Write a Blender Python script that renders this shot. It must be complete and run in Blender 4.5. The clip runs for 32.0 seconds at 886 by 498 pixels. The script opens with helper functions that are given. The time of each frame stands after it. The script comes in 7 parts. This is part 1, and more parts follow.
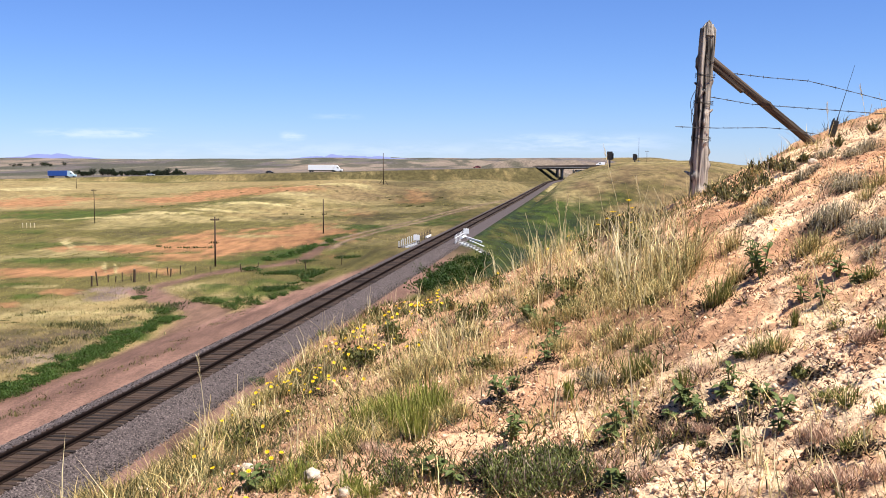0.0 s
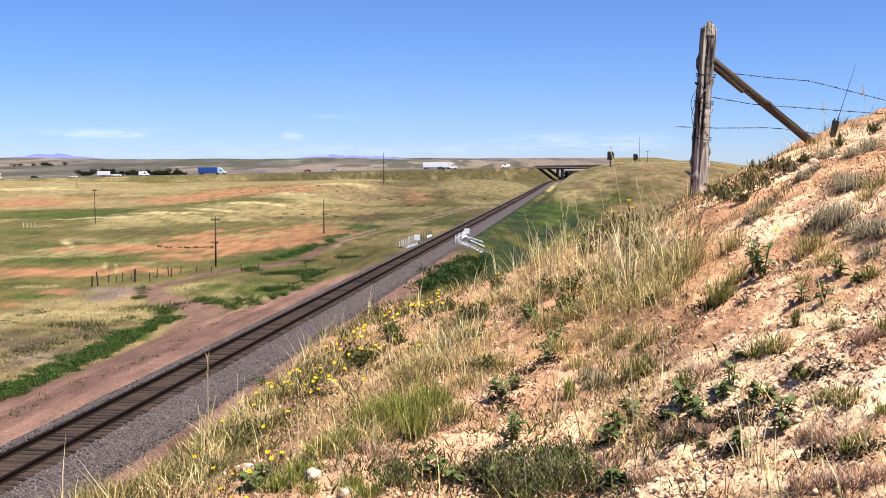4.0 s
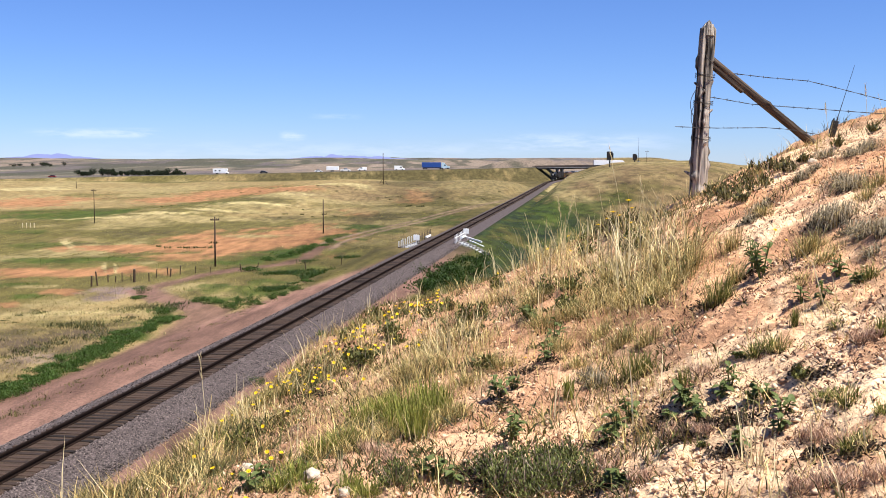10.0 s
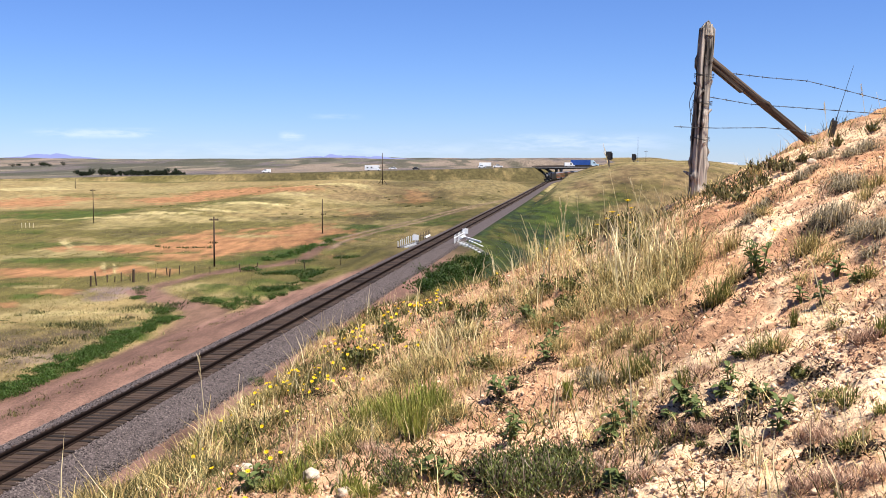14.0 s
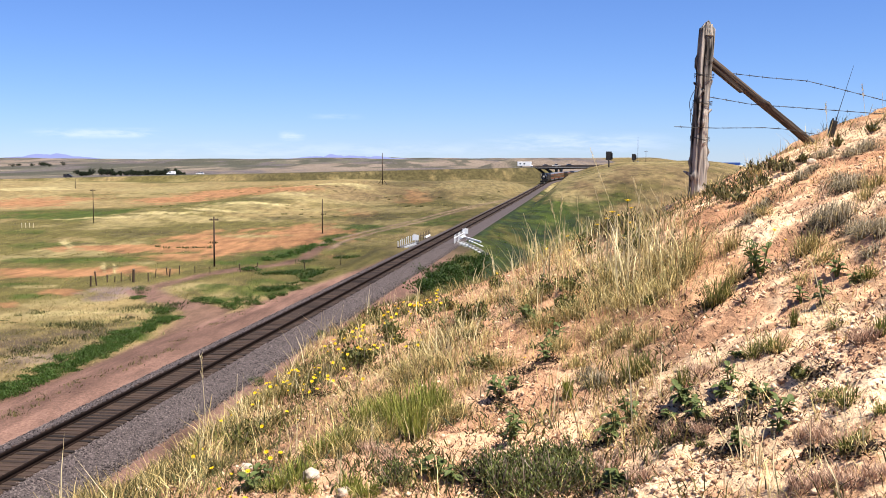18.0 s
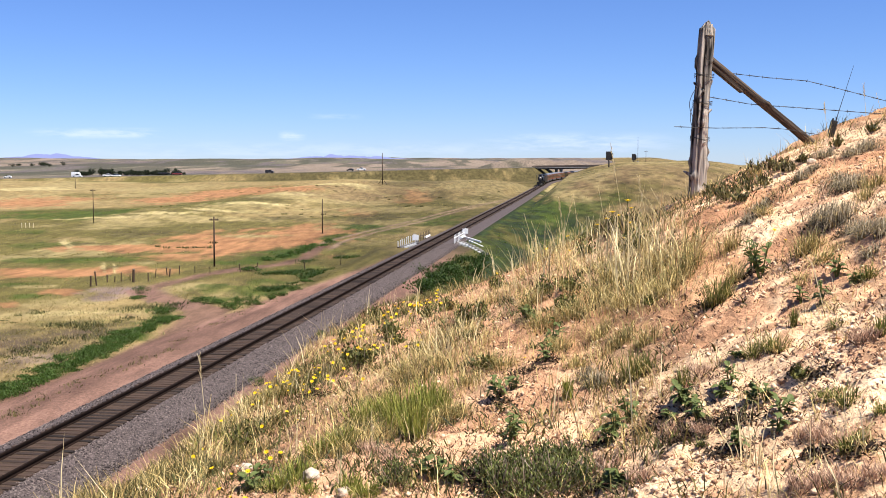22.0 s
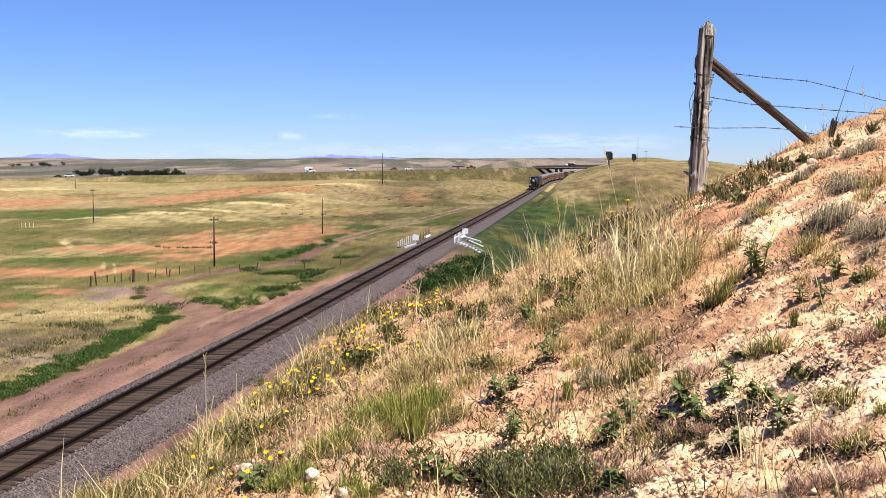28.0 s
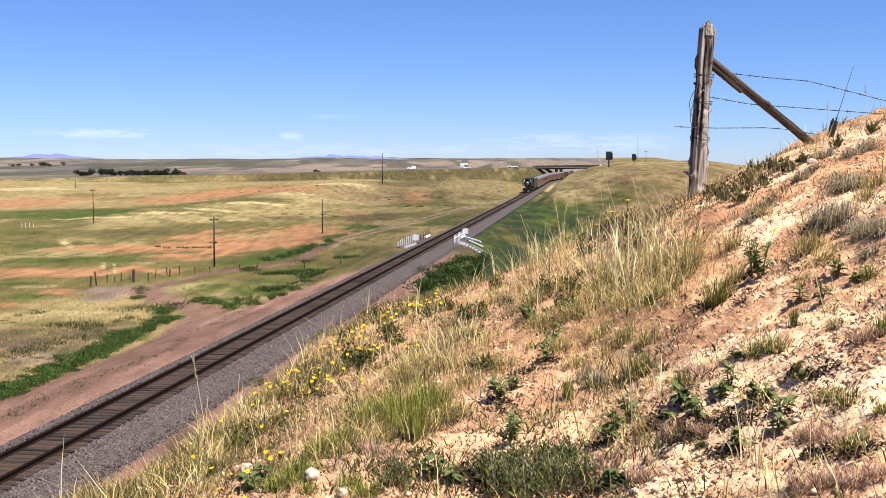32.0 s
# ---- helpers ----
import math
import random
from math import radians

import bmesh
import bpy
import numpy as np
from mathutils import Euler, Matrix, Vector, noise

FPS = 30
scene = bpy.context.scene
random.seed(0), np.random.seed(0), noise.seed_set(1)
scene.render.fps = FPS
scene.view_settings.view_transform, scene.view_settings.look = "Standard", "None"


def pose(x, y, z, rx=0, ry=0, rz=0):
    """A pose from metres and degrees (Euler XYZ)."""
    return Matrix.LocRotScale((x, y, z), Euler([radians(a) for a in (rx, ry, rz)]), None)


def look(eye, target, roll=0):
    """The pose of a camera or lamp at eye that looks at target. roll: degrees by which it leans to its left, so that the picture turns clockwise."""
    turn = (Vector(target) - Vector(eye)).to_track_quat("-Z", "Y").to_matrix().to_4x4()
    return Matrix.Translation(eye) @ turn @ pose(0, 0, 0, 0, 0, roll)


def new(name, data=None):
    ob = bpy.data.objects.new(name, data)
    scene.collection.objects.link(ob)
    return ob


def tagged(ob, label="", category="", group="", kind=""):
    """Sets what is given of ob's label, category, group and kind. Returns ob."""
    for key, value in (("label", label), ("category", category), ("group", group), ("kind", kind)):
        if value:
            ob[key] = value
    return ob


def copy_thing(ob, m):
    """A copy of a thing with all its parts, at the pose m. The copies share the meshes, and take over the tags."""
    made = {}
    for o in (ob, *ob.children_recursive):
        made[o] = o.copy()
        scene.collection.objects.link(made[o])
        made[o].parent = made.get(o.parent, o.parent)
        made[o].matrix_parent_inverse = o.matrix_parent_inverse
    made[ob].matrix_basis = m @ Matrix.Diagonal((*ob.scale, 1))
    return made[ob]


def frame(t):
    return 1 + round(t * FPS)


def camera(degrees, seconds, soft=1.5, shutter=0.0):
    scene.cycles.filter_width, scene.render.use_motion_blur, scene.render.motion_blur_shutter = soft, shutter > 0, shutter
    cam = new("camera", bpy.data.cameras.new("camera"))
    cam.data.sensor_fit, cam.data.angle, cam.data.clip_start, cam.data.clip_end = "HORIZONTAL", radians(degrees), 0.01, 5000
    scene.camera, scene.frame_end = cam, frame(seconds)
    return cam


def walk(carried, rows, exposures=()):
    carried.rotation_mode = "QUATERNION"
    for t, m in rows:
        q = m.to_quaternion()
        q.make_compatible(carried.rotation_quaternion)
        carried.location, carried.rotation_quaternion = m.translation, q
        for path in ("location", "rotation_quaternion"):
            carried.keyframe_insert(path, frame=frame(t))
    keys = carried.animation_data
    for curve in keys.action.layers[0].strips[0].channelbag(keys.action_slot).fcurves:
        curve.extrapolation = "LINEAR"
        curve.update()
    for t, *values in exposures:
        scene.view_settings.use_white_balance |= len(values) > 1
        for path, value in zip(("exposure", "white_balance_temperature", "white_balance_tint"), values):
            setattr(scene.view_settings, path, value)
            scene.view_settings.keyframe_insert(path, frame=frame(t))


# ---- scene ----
# A tripod camera on a cut bank above a railway line; it is nudged by a hair on the way.
EYE = Vector((0, 0, 12))
TILT = 4.77
cam = camera(45, 32.0, soft=0.9)


def nudged(t, px):
    turn = math.degrees(math.atan(px / 1893))
    return (t, pose(0, 0, 12, 90 - TILT, 0, turn))


walk(cam, [nudged(0, 1.6), nudged(1.0, 2.2), nudged(2.0, 2.6), nudged(3.5, 2.6), nudged(6.0, 1.6), nudged(7.0, 2.0), nudged(8.0, 2.0),
           nudged(9.0, 2.6), nudged(10.0, 1.4), nudged(11.0, 0.9), nudged(12.0, 0.1), nudged(16.0, 0), nudged(25.0, 0), nudged(32.0, 0)],
     exposures=((0, 1.07, 6100, 12), (7, 1.05, 6050, 12), (14, 1.07, 6120, 12), (20, 1.10, 6180, 12), (32, 1.10, 6180, 12)))

# ---- light ----
SUN_EL, SUN_AZ = 62.0, 122.0          # azimuth clockwise from +Y
sun_dir = Vector((math.sin(radians(SUN_AZ)) * math.cos(radians(SUN_EL)), math.cos(radians(SUN_AZ)) * math.cos(radians(SUN_EL)), math.sin(radians(SUN_EL))))
sun = new("sun", bpy.data.lights.new("sun", "SUN"))
sun.data.energy, sun.data.angle, sun.data.color = 5.0, radians(0.53), (1.0, 0.93, 0.79)
sun.matrix_world = look(sun_dir * 100, (0, 0, 0))

world = bpy.data.worlds.new("sky")
scene.world = world
world.use_nodes = True
wn, wl = world.node_tree.nodes, world.node_tree.links
sky = wn.new("ShaderNodeTexSky")
sky.sky_type, sky.sun_disc = "NISHITA", False
sky.sun_elevation, sky.sun_rotation = radians(SUN_EL), radians(SUN_AZ)
sky.altitude, sky.air_density, sky.dust_density, sky.ozone_density = 1700, 1.0, 0.0, 6.0
back = wn["Background"]
back.inputs["Strength"].default_value = 0.050
deep = wn.new("ShaderNodeVectorMath")
deep.operation = "MULTIPLY"
deep.inputs[1].default_value = (0.84, 0.955, 1.28)
wl.new(sky.outputs[0], deep.inputs[0])
# a few thin clouds low over the horizon
wco = wn.new("ShaderNodeTexCoord")
wmap = wn.new("ShaderNodeMapping")
wmap.inputs["Scale"].default_value = (26, 26, 150)
wl.new(wco.outputs["Generated"], wmap.inputs["Vector"])
wisp = wn.new("ShaderNodeTexNoise")
wisp.inputs["Scale"].default_value, wisp.inputs["Detail"].default_value, wisp.inputs["Roughness"].default_value = 1.0, 6, 0.62
wl.new(wmap.outputs[0], wisp.inputs["Vector"])
wsep = wn.new("ShaderNodeSeparateXYZ")
wl.new(wco.outputs["Generated"], wsep.inputs[0])


def world_range(socket, a, b, c, d):
    r = wn.new("ShaderNodeMapRange")
    r.interpolation_type = "SMOOTHSTEP"
    for key, v in (("From Min", a), ("From Max", b), ("To Min", c), ("To Max", d)):
        r.inputs[key].default_value = v
    wl.new(socket, r.inputs["Value"])
    return r.outputs[0]


def world_times(a, b):
    r = wn.new("ShaderNodeMath")
    r.operation = "MULTIPLY"
    wl.new(a, r.inputs[0])
    wl.new(b, r.inputs[1])
    return r.outputs[0]


ahead = world_range(wsep.outputs["Y"], 0.2, 0.3, 0, 1)


def world_ratio(a, b):
    r = wn.new("ShaderNodeMath")
    r.operation = "DIVIDE"
    wl.new(a, r.inputs[0])
    wl.new(b, r.inputs[1])
    return r.outputs[0]


across, above = world_ratio(wsep.outputs["X"], wsep.outputs["Y"]), world_ratio(wsep.outputs["Z"], wsep.outputs["Y"])
cover = None
for x0, x1, x2, x3, z0, z1, z2, z3, most in ((-0.40, -0.34, -0.29, -0.25, 0.018, 0.0235, 0.0255, 0.031, 0.5), (-0.155, -0.146, -0.138, -0.125, 0.015, 0.021, 0.023, 0.028, 0.5),
                                             (0.02, 0.09, 0.15, 0.24, 0.004, 0.012, 0.018, 0.028, 0.4), (-0.40, -0.20, 0.0, 0.1, 0.0, 0.006, 0.008, 0.020, 0.25), (-0.13, -0.11, -0.09, -0.07, 0.036, 0.0395, 0.0405, 0.044, 0.2)):
    one = world_times(world_times(world_range(across, x0, x1, 0, 1), world_range(across, x2, x3, 1, 0)), world_times(world_range(above, z0, z1, 0, 1), world_range(above, z2, z3, 1, 0)))
    one = world_times(one, world_range(wisp.outputs[0], 0.36, 0.66, 0, most))
    if cover is None:
        cover = one
    else:
        grow = wn.new("ShaderNodeMath")
        grow.operation = "MAXIMUM"
        wl.new(cover, grow.inputs[0])
        wl.new(one, grow.inputs[1])
        cover = grow.outputs[0]
cover = world_times(cover, ahead)
veil = wn.new("ShaderNodeMix")
veil.data_type = "RGBA"
wl.new(cover, veil.inputs["Factor"])
wl.new(deep.outputs[0], veil.inputs["A"])
veil.inputs["B"].default_value = (9.0, 9.8, 12.2, 1)
wl.new(veil.outputs["Result"], back.inputs[0])


# ---- terrain ----
def smooth(a, b, x):
    k = np.clip((x - a) / (b - a), 0, 1)
    return k * k * (3 - 2 * k)


def lattice(ix, iy, seed):
    h = (ix.astype(np.int64) * 374761393 + iy.astype(np.int64) * 668265263 + seed * 974711) & 0x7FFFFFFF
    h = ((h ^ (h >> 13)) * 1274126177) & 0x7FFFFFFF
    return ((h ^ (h >> 16)) & 0xFFFF) / 65535.0


def wave(x, y, size, seed=0):
    """Value noise, -1 to 1, with features of that size in metres."""
    x, y = np.asarray(x, float) / size + 1000.5, np.asarray(y, float) / size + 1000.5
    ix, iy = np.floor(x), np.floor(y)
    fx, fy = x - ix, y - iy
    fx, fy = fx * fx * (3 - 2 * fx), fy * fy * (3 - 2 * fy)
    a, b = lattice(ix, iy, seed), lattice(ix + 1, iy, seed)
    c, e = lattice(ix, iy + 1, seed), lattice(ix + 1, iy + 1, seed)
    return 2 * ((a * (1 - fx) + b * fx) * (1 - fy) + (c * (1 - fx) + e * fx) * fy) - 1


def fbm(x, y, size, seed=0, octaves=4, gain=0.5):
    total, amp = 0, 1.0
    for k in range(octaves):
        total = total + amp * wave(x, y, size, seed + 17 * k)
        size, amp = size / 2.03, amp * gain
    return total


TX0, TB = -19.82, 0.1335              # the line of the track: x = TX0 + TB * y, then a bend to the right
BEND, RADIUS = 520.0, 900.0
HWY_Y = 640.0                         # the highway crosses beyond the bend


def track_x(y):
    return TX0 + TB * y + np.clip(y - BEND, 0, 400) ** 2 / (2 * RADIUS)


def rail_z(y):
    return 1.7 - 0.0024 * np.clip(y, -100, 330)


def off_track(x, y):
    """Distance to the right of the track's middle."""
    return (x - track_x(y)) * 0.991


def highway_z(x):
    return 12 + np.interp(x, [-700, -265, -70, 32, 90, 118, 160, 250, 700], [-16, -11.4, -7.2, -4.9, -3.9, -3.6, -6.2, -10, -16])


def bank_top(x, y):
    """The rough cut bank on which the camera stands; the slope leans to the track."""
    u = off_track(x, y) - off_track(0.0, 0.0)
    z0 = 12 - 1.35 + 0.06 * np.clip(y, -20, 14)
    edge = 12 - 1.58 - 0.012 * np.clip(y - 8, 0, 10)
    z = np.where(u > 0, z0 + 0.42 * np.clip(u, 0, 2.4) + 0.33 * np.clip(u - 2.4, 0, 3), z0 + (edge - z0) * np.clip(-u / 2.15, 0, 1))
    z = np.where(u < -2.15, z - 0.84 * (-u - 2.15), z)
    return z


def swell_x(y):
    """The crest of a long pale swell in the field."""
    return np.interp(y, [180, 205, 260, 330, 380, 430], [-70, -64, -54, -47, -40, -26])


def ground_z(x, y):
    x, y = np.asarray(x, float), np.asarray(y, float)
    d = off_track(x, y)
    zt = rail_z(y)
    r = np.hypot(x, y)
    # the rolling plain to the left, and its swells
    swell = fbm(x, y, 120, 3, 3) * 1.1 * smooth(60, 300, r) + fbm(x, y, 30, 5, 3) * 0.25 * smooth(25, 120, r)
    plain = zt - 1.05 + swell * smooth(8, 40, np.abs(d))
    plain = plain + 4.2 * np.exp(-(((x + 36) / 48) ** 2 + ((y - 430) / 95) ** 2)) + 3.4 * np.exp(-(((x - 14) / 22) ** 2 + ((y - 430) / 55) ** 2))
    plain = plain + 1.5 * np.exp(-(((x - swell_x(y)) / 15) ** 2)) * smooth(195, 240, y) * smooth(440, 390, y)
    # right of the track: gully, then the hill with the cut
    hill = 12 + np.interp(d, [5, 11.7, 22.6, 33, 60, 400], [-12.6, -6.9, -3.9, -1.8, -0.9, 1.0]) + fbm(x, y, 40, 9, 3) * 0.35 * smooth(10, 30, d) - 4.5 * smooth(0.235, 0.31, x / np.maximum(y, 60.0)) * smooth(200, 330, y)
    gully = zt - 1.0 - 2.6 * smooth(6, 14, d) * smooth(20, 50, y)
    rise = smooth(150, 330, y + d * 0.6)
    right = gully + (hill - gully) * rise
    land = np.where(d > 0, right, plain)
    # the camera's bank and its nose
    bank = bank_top(x, y)
    nose = np.minimum(bank, 13.4) - 0.45 * np.clip(y - 10.4, 0, 90)
    nose = nose + (fbm(x, y, 1.6, 21, 4) * 0.085 + fbm(x, y, 0.3, 22, 4) * 0.030 + np.abs(fbm(x, y, 0.11, 23, 2)) * 0.012) * smooth(30, 18, r)
    land = np.where(d > 4.5, np.maximum(land, nose), land)
    # the highway's embankment, open where the track goes through
    hz = highway_z(x)
    fill = hz - np.clip(np.abs(y - HWY_Y) - 24, 0, 200) / 3.2
    fill = np.where(np.abs(d) < 60, np.minimum(fill, zt - 0.6 + np.clip(np.abs(d) - 6.5, 0, 60) / 1.25), fill)
    land = np.where((np.abs(y - HWY_Y) < 26) & (np.abs(d) > 20), np.minimum(land, hz - 0.15), land)
    land = np.maximum(land, fill)
    # far country
    far = 12 - 13 + 17.5 * smooth(700, 4400, y) + (fbm(x, y, 700, 31, 4) * 8 + fbm(x, y, 220, 33, 3) * 3.0) * smooth(750, 2200, y)
    far = far - 30 * smooth(0.19, 0.25, x / np.maximum(y, 60.0)) + 12.3 * smooth(5, 60, x) * smooth(150, 115, x) * np.exp(-((y - 960) / 70) ** 2)
    k = smooth(672, 780, y)
    land = land * (1 - k) + far * k
    # the roadbed
    bed = zt - 0.62 - 0.08 * smooth(3.6, 6, np.abs(d))
    w = smooth(7.5, 5.0, np.abs(d + 0.4)) * smooth(760, 700, y)
    return land * (1 - w) + bed * w


# ---- materials ----
def rgb(c):
    return (c[0], c[1], c[2], 1.0)


def surface(name, dark, light, size=0.1, rough=0.8, metal=0.0, bump=0.3, stretch=(1, 1, 1), per_object=0.0, per_island=0.0, spec=0.3, crisp=0.2):
    """A two-scale noise material: dark and light are its base colours, size the grain in metres."""
    m = bpy.data.materials.new(name)
    m.use_nodes = True
    n, l = m.node_tree.nodes, m.node_tree.links
    b = n["Principled BSDF"]
    b.inputs["Roughness"].default_value, b.inputs["Metallic"].default_value = rough, metal
    b.inputs["Specular IOR Level"].default_value = spec
    co, mp = n.new("ShaderNodeTexCoord"), n.new("ShaderNodeMapping")
    mp.inputs["Scale"].default_value = stretch
    l.new(co.outputs["Object"], mp.inputs["Vector"])
    fine, broad = n.new("ShaderNodeTexNoise"), n.new("ShaderNodeTexNoise")
    fine.inputs["Scale"].default_value, fine.inputs["Detail"].default_value = 1 / size, 6
    broad.inputs["Scale"].default_value, broad.inputs["Detail"].default_value = 0.12 / size, 3
    l.new(mp.outputs[0], fine.inputs["Vector"])
    l.new(mp.outputs[0], broad.inputs["Vector"])
    add = n.new("ShaderNodeMath")
    add.operation = "MULTIPLY_ADD"
    add.inputs[1].default_value = 0.6
    l.new(fine.outputs[0], add.inputs[0])
    half = n.new("ShaderNodeMath")
    half.operation = "MULTIPLY"
    half.inputs[1].default_value = 0.4
    l.new(broad.outputs[0], half.inputs[0])
    l.new(half.outputs[0], add.inputs[2])
    fac = add.outputs[0]
    for amount, source, socket in ((per_object, "ShaderNodeObjectInfo", "Random"), (per_island, "ShaderNodeNewGeometry", "Random Per Island")):
        if amount:
            info, mix = n.new(source), n.new("ShaderNodeMath")
            mix.operation = "MULTIPLY_ADD"
            off = n.new("ShaderNodeMath")
            off.operation = "SUBTRACT"
            off.inputs[1].default_value = 0.5
            l.new(info.outputs[socket], off.inputs[0])
            mix.inputs[1].default_value = amount
            l.new(off.outputs[0], mix.inputs[0])
            l.new(fac, mix.inputs[2])
            fac = mix.outputs[0]
    ramp = n.new("ShaderNodeValToRGB")
    ramp.color_ramp.elements[0].position, ramp.color_ramp.elements[1].position = 0.5 - crisp, 0.5 + crisp
    ramp.color_ramp.elements[0].color, ramp.color_ramp.elements[1].color = rgb(dark), rgb(light)
    l.new(fac, ramp.inputs[0])
    l.new(ramp.outputs[0], b.inputs["Base Color"])
    if bump:
        bp = n.new("ShaderNodeBump")
        bp.inputs["Strength"].default_value, bp.inputs["Distance"].default_value = bump, size * 0.5
        l.new(fine.outputs[0], bp.inputs["Height"])
        l.new(bp.outputs[0], b.inputs["Normal"])
    return m


def leafy(name, low, high, through_light=0.25, rough=0.6):
    """Blades and leaves: each island has a tone of its own; light passes through."""
    m = bpy.data.materials.new(name)
    m.use_nodes = True
    n, l = m.node_tree.nodes, m.node_tree.links
    b = n["Principled BSDF"]
    b.inputs["Roughness"].default_value, b.inputs["Specular IOR Level"].default_value = rough, 0.2
    geo, ramp = n.new("ShaderNodeNewGeometry"), n.new("ShaderNodeValToRGB")
    ramp.color_ramp.elements[0].color, ramp.color_ramp.elements[1].color = rgb(low), rgb(high)
    l.new(geo.outputs["Random Per Island"], ramp.inputs[0])
    l.new(ramp.outputs[0], b.inputs["Base Color"])
    tr, mix = n.new("ShaderNodeBsdfTranslucent"), n.new("ShaderNodeMixShader")
    l.new(ramp.outputs[0], tr.inputs["Color"])
    mix.inputs[0].default_value = through_light
    l.new(b.outputs[0], mix.inputs[1])
    l.new(tr.outputs[0], mix.inputs[2])
    l.new(mix.outputs[0], n["Material Output"].inputs["Surface"])
    return m


M = {}
M["rail"] = surface("rail_steel", (0.006, 0.004, 0.003), (0.02, 0.012, 0.009), 0.05, 0.95, 0.0, 0.1, spec=0.05)
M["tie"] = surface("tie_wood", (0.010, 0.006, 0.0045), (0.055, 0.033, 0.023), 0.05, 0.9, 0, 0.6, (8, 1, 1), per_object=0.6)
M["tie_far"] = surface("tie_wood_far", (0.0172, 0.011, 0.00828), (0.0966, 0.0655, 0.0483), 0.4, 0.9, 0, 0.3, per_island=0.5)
M["fouled"] = surface("fouled_ballast", (0.014, 0.009, 0.006), (0.075, 0.046, 0.030), 0.05, 0.95, 0, 0.8)
M["ballast"] = surface("ballast", (0.029, 0.021, 0.020), (0.09, 0.068, 0.064), 0.05, 0.9, 0, 1.0)
M["stone"] = surface("ballast_stone", (0.014, 0.010, 0.0095), (0.185, 0.148, 0.136), 0.06, 0.9, 0, 0.4, per_island=0.8)
M["concrete"] = surface("concrete", (0.207, 0.193, 0.179), (0.331, 0.317, 0.297), 0.4, 0.85, 0, 0.2)
M["dark_steel"] = surface("dark_steel", (0.0138, 0.0124, 0.0124), (0.0345, 0.031, 0.031), 0.3, 0.5, 0.2, 0.05)
M["girder"] = surface("girder", (0.0345, 0.0242, 0.0207), (0.069, 0.0517, 0.0414), 0.5, 0.7, 0, 0.1)
M["post"] = surface("weathered_post", (0.006, 0.005, 0.004), (0.42, 0.37, 0.32), 0.03, 0.9, 0, 1.0, (1, 1, 0.07), crisp=0.09)
M["bleached"] = surface("bleached_wood", (0.12, 0.10, 0.08), (0.62, 0.56, 0.48), 0.014, 0.9, 0, 0.8, (1, 1, 0.1))
M["pole"] = surface("creosote_pole", (0.0207, 0.0138, 0.0103), (0.069, 0.0414, 0.0276), 0.05, 0.9, 0, 0.4, (1, 1, 0.1))
M["brace"] = surface("brace_wood", (0.014, 0.009, 0.006), (0.13, 0.09, 0.062), 0.025, 0.85, 0, 0.8, (1, 1, 0.06), crisp=0.12)
M["wire"] = surface("rusty_wire", (0.012, 0.010, 0.010), (0.05, 0.042, 0.040), 0.02, 0.7, 0.0, 0.1)
M["black_plastic"] = surface("black_plastic", (0.012, 0.012, 0.013), (0.03, 0.03, 0.032), 0.01, 0.45, 0, 0.2)
M["white_paint"] = surface("white_paint", (0.78, 0.77, 0.75), (0.88, 0.87, 0.86), 0.3, 0.5, 0, 0.05)
M["galvanised"] = surface("galvanised", (0.50, 0.50, 0.50), (0.75, 0.75, 0.74), 0.2, 0.5, 0.2, 0.05)
M["asphalt"] = surface("asphalt", (0.0345, 0.0345, 0.0359), (0.0759, 0.0724, 0.069), 0.5, 0.9, 0, 0.2)
M["loco_black"] = surface("locomotive_black", (0.006, 0.006, 0.007), (0.022, 0.021, 0.021), 0.3, 0.4, 0.1, 0.05)
M["loco_graphite"] = surface("smokebox_graphite", (0.12, 0.115, 0.11), (0.22, 0.21, 0.20), 0.2, 0.5, 0.3, 0.05)
M["coach_yellow"] = surface("coach_yellow", (0.10, 0.048, 0.017), (0.15, 0.070, 0.024), 0.6, 0.4, 0, 0.05)
M["coach_red"] = surface("coach_red", (0.35, 0.03, 0.02), (0.42, 0.05, 0.03), 0.5, 0.4, 0, 0.03)
M["coach_grey"] = surface("coach_roof_grey", (0.10, 0.10, 0.11), (0.17, 0.17, 0.18), 0.6, 0.5, 0, 0.05)
M["glass"] = surface("dark_glass", (0.012, 0.015, 0.018), (0.03, 0.035, 0.04), 0.5, 0.08, 0, 0.0, spec=0.6)
M["tyre"] = surface("tyre", (0.015, 0.015, 0.015), (0.035, 0.034, 0.033), 0.1, 0.85, 0, 0.2)
M["blue_paint"] = surface("blue_paint", (0.02, 0.06, 0.24), (0.035, 0.09, 0.31), 0.8, 0.45, 0, 0.03)
M["pale_blue_paint"] = surface("pale_blue_paint", (0.42, 0.55, 0.62), (0.50, 0.64, 0.72), 0.8, 0.4, 0, 0.03)
M["dark_paint"] = surface("dark_paint", (0.015, 0.014, 0.016), (0.035, 0.033, 0.035), 0.6, 0.3, 0, 0.02)
M["maroon_paint"] = surface("maroon_paint", (0.16, 0.02, 0.02), (0.24, 0.035, 0.03), 0.6, 0.3, 0, 0.02)
M["silver_paint"] = surface("silver_paint", (0.40, 0.41, 0.42), (0.52, 0.53, 0.54), 0.6, 0.35, 0.4, 0.02)
M["cream"] = surface("cream_paint", (0.42, 0.36, 0.22), (0.58, 0.50, 0.32), 0.2, 0.7, 0, 0.1)
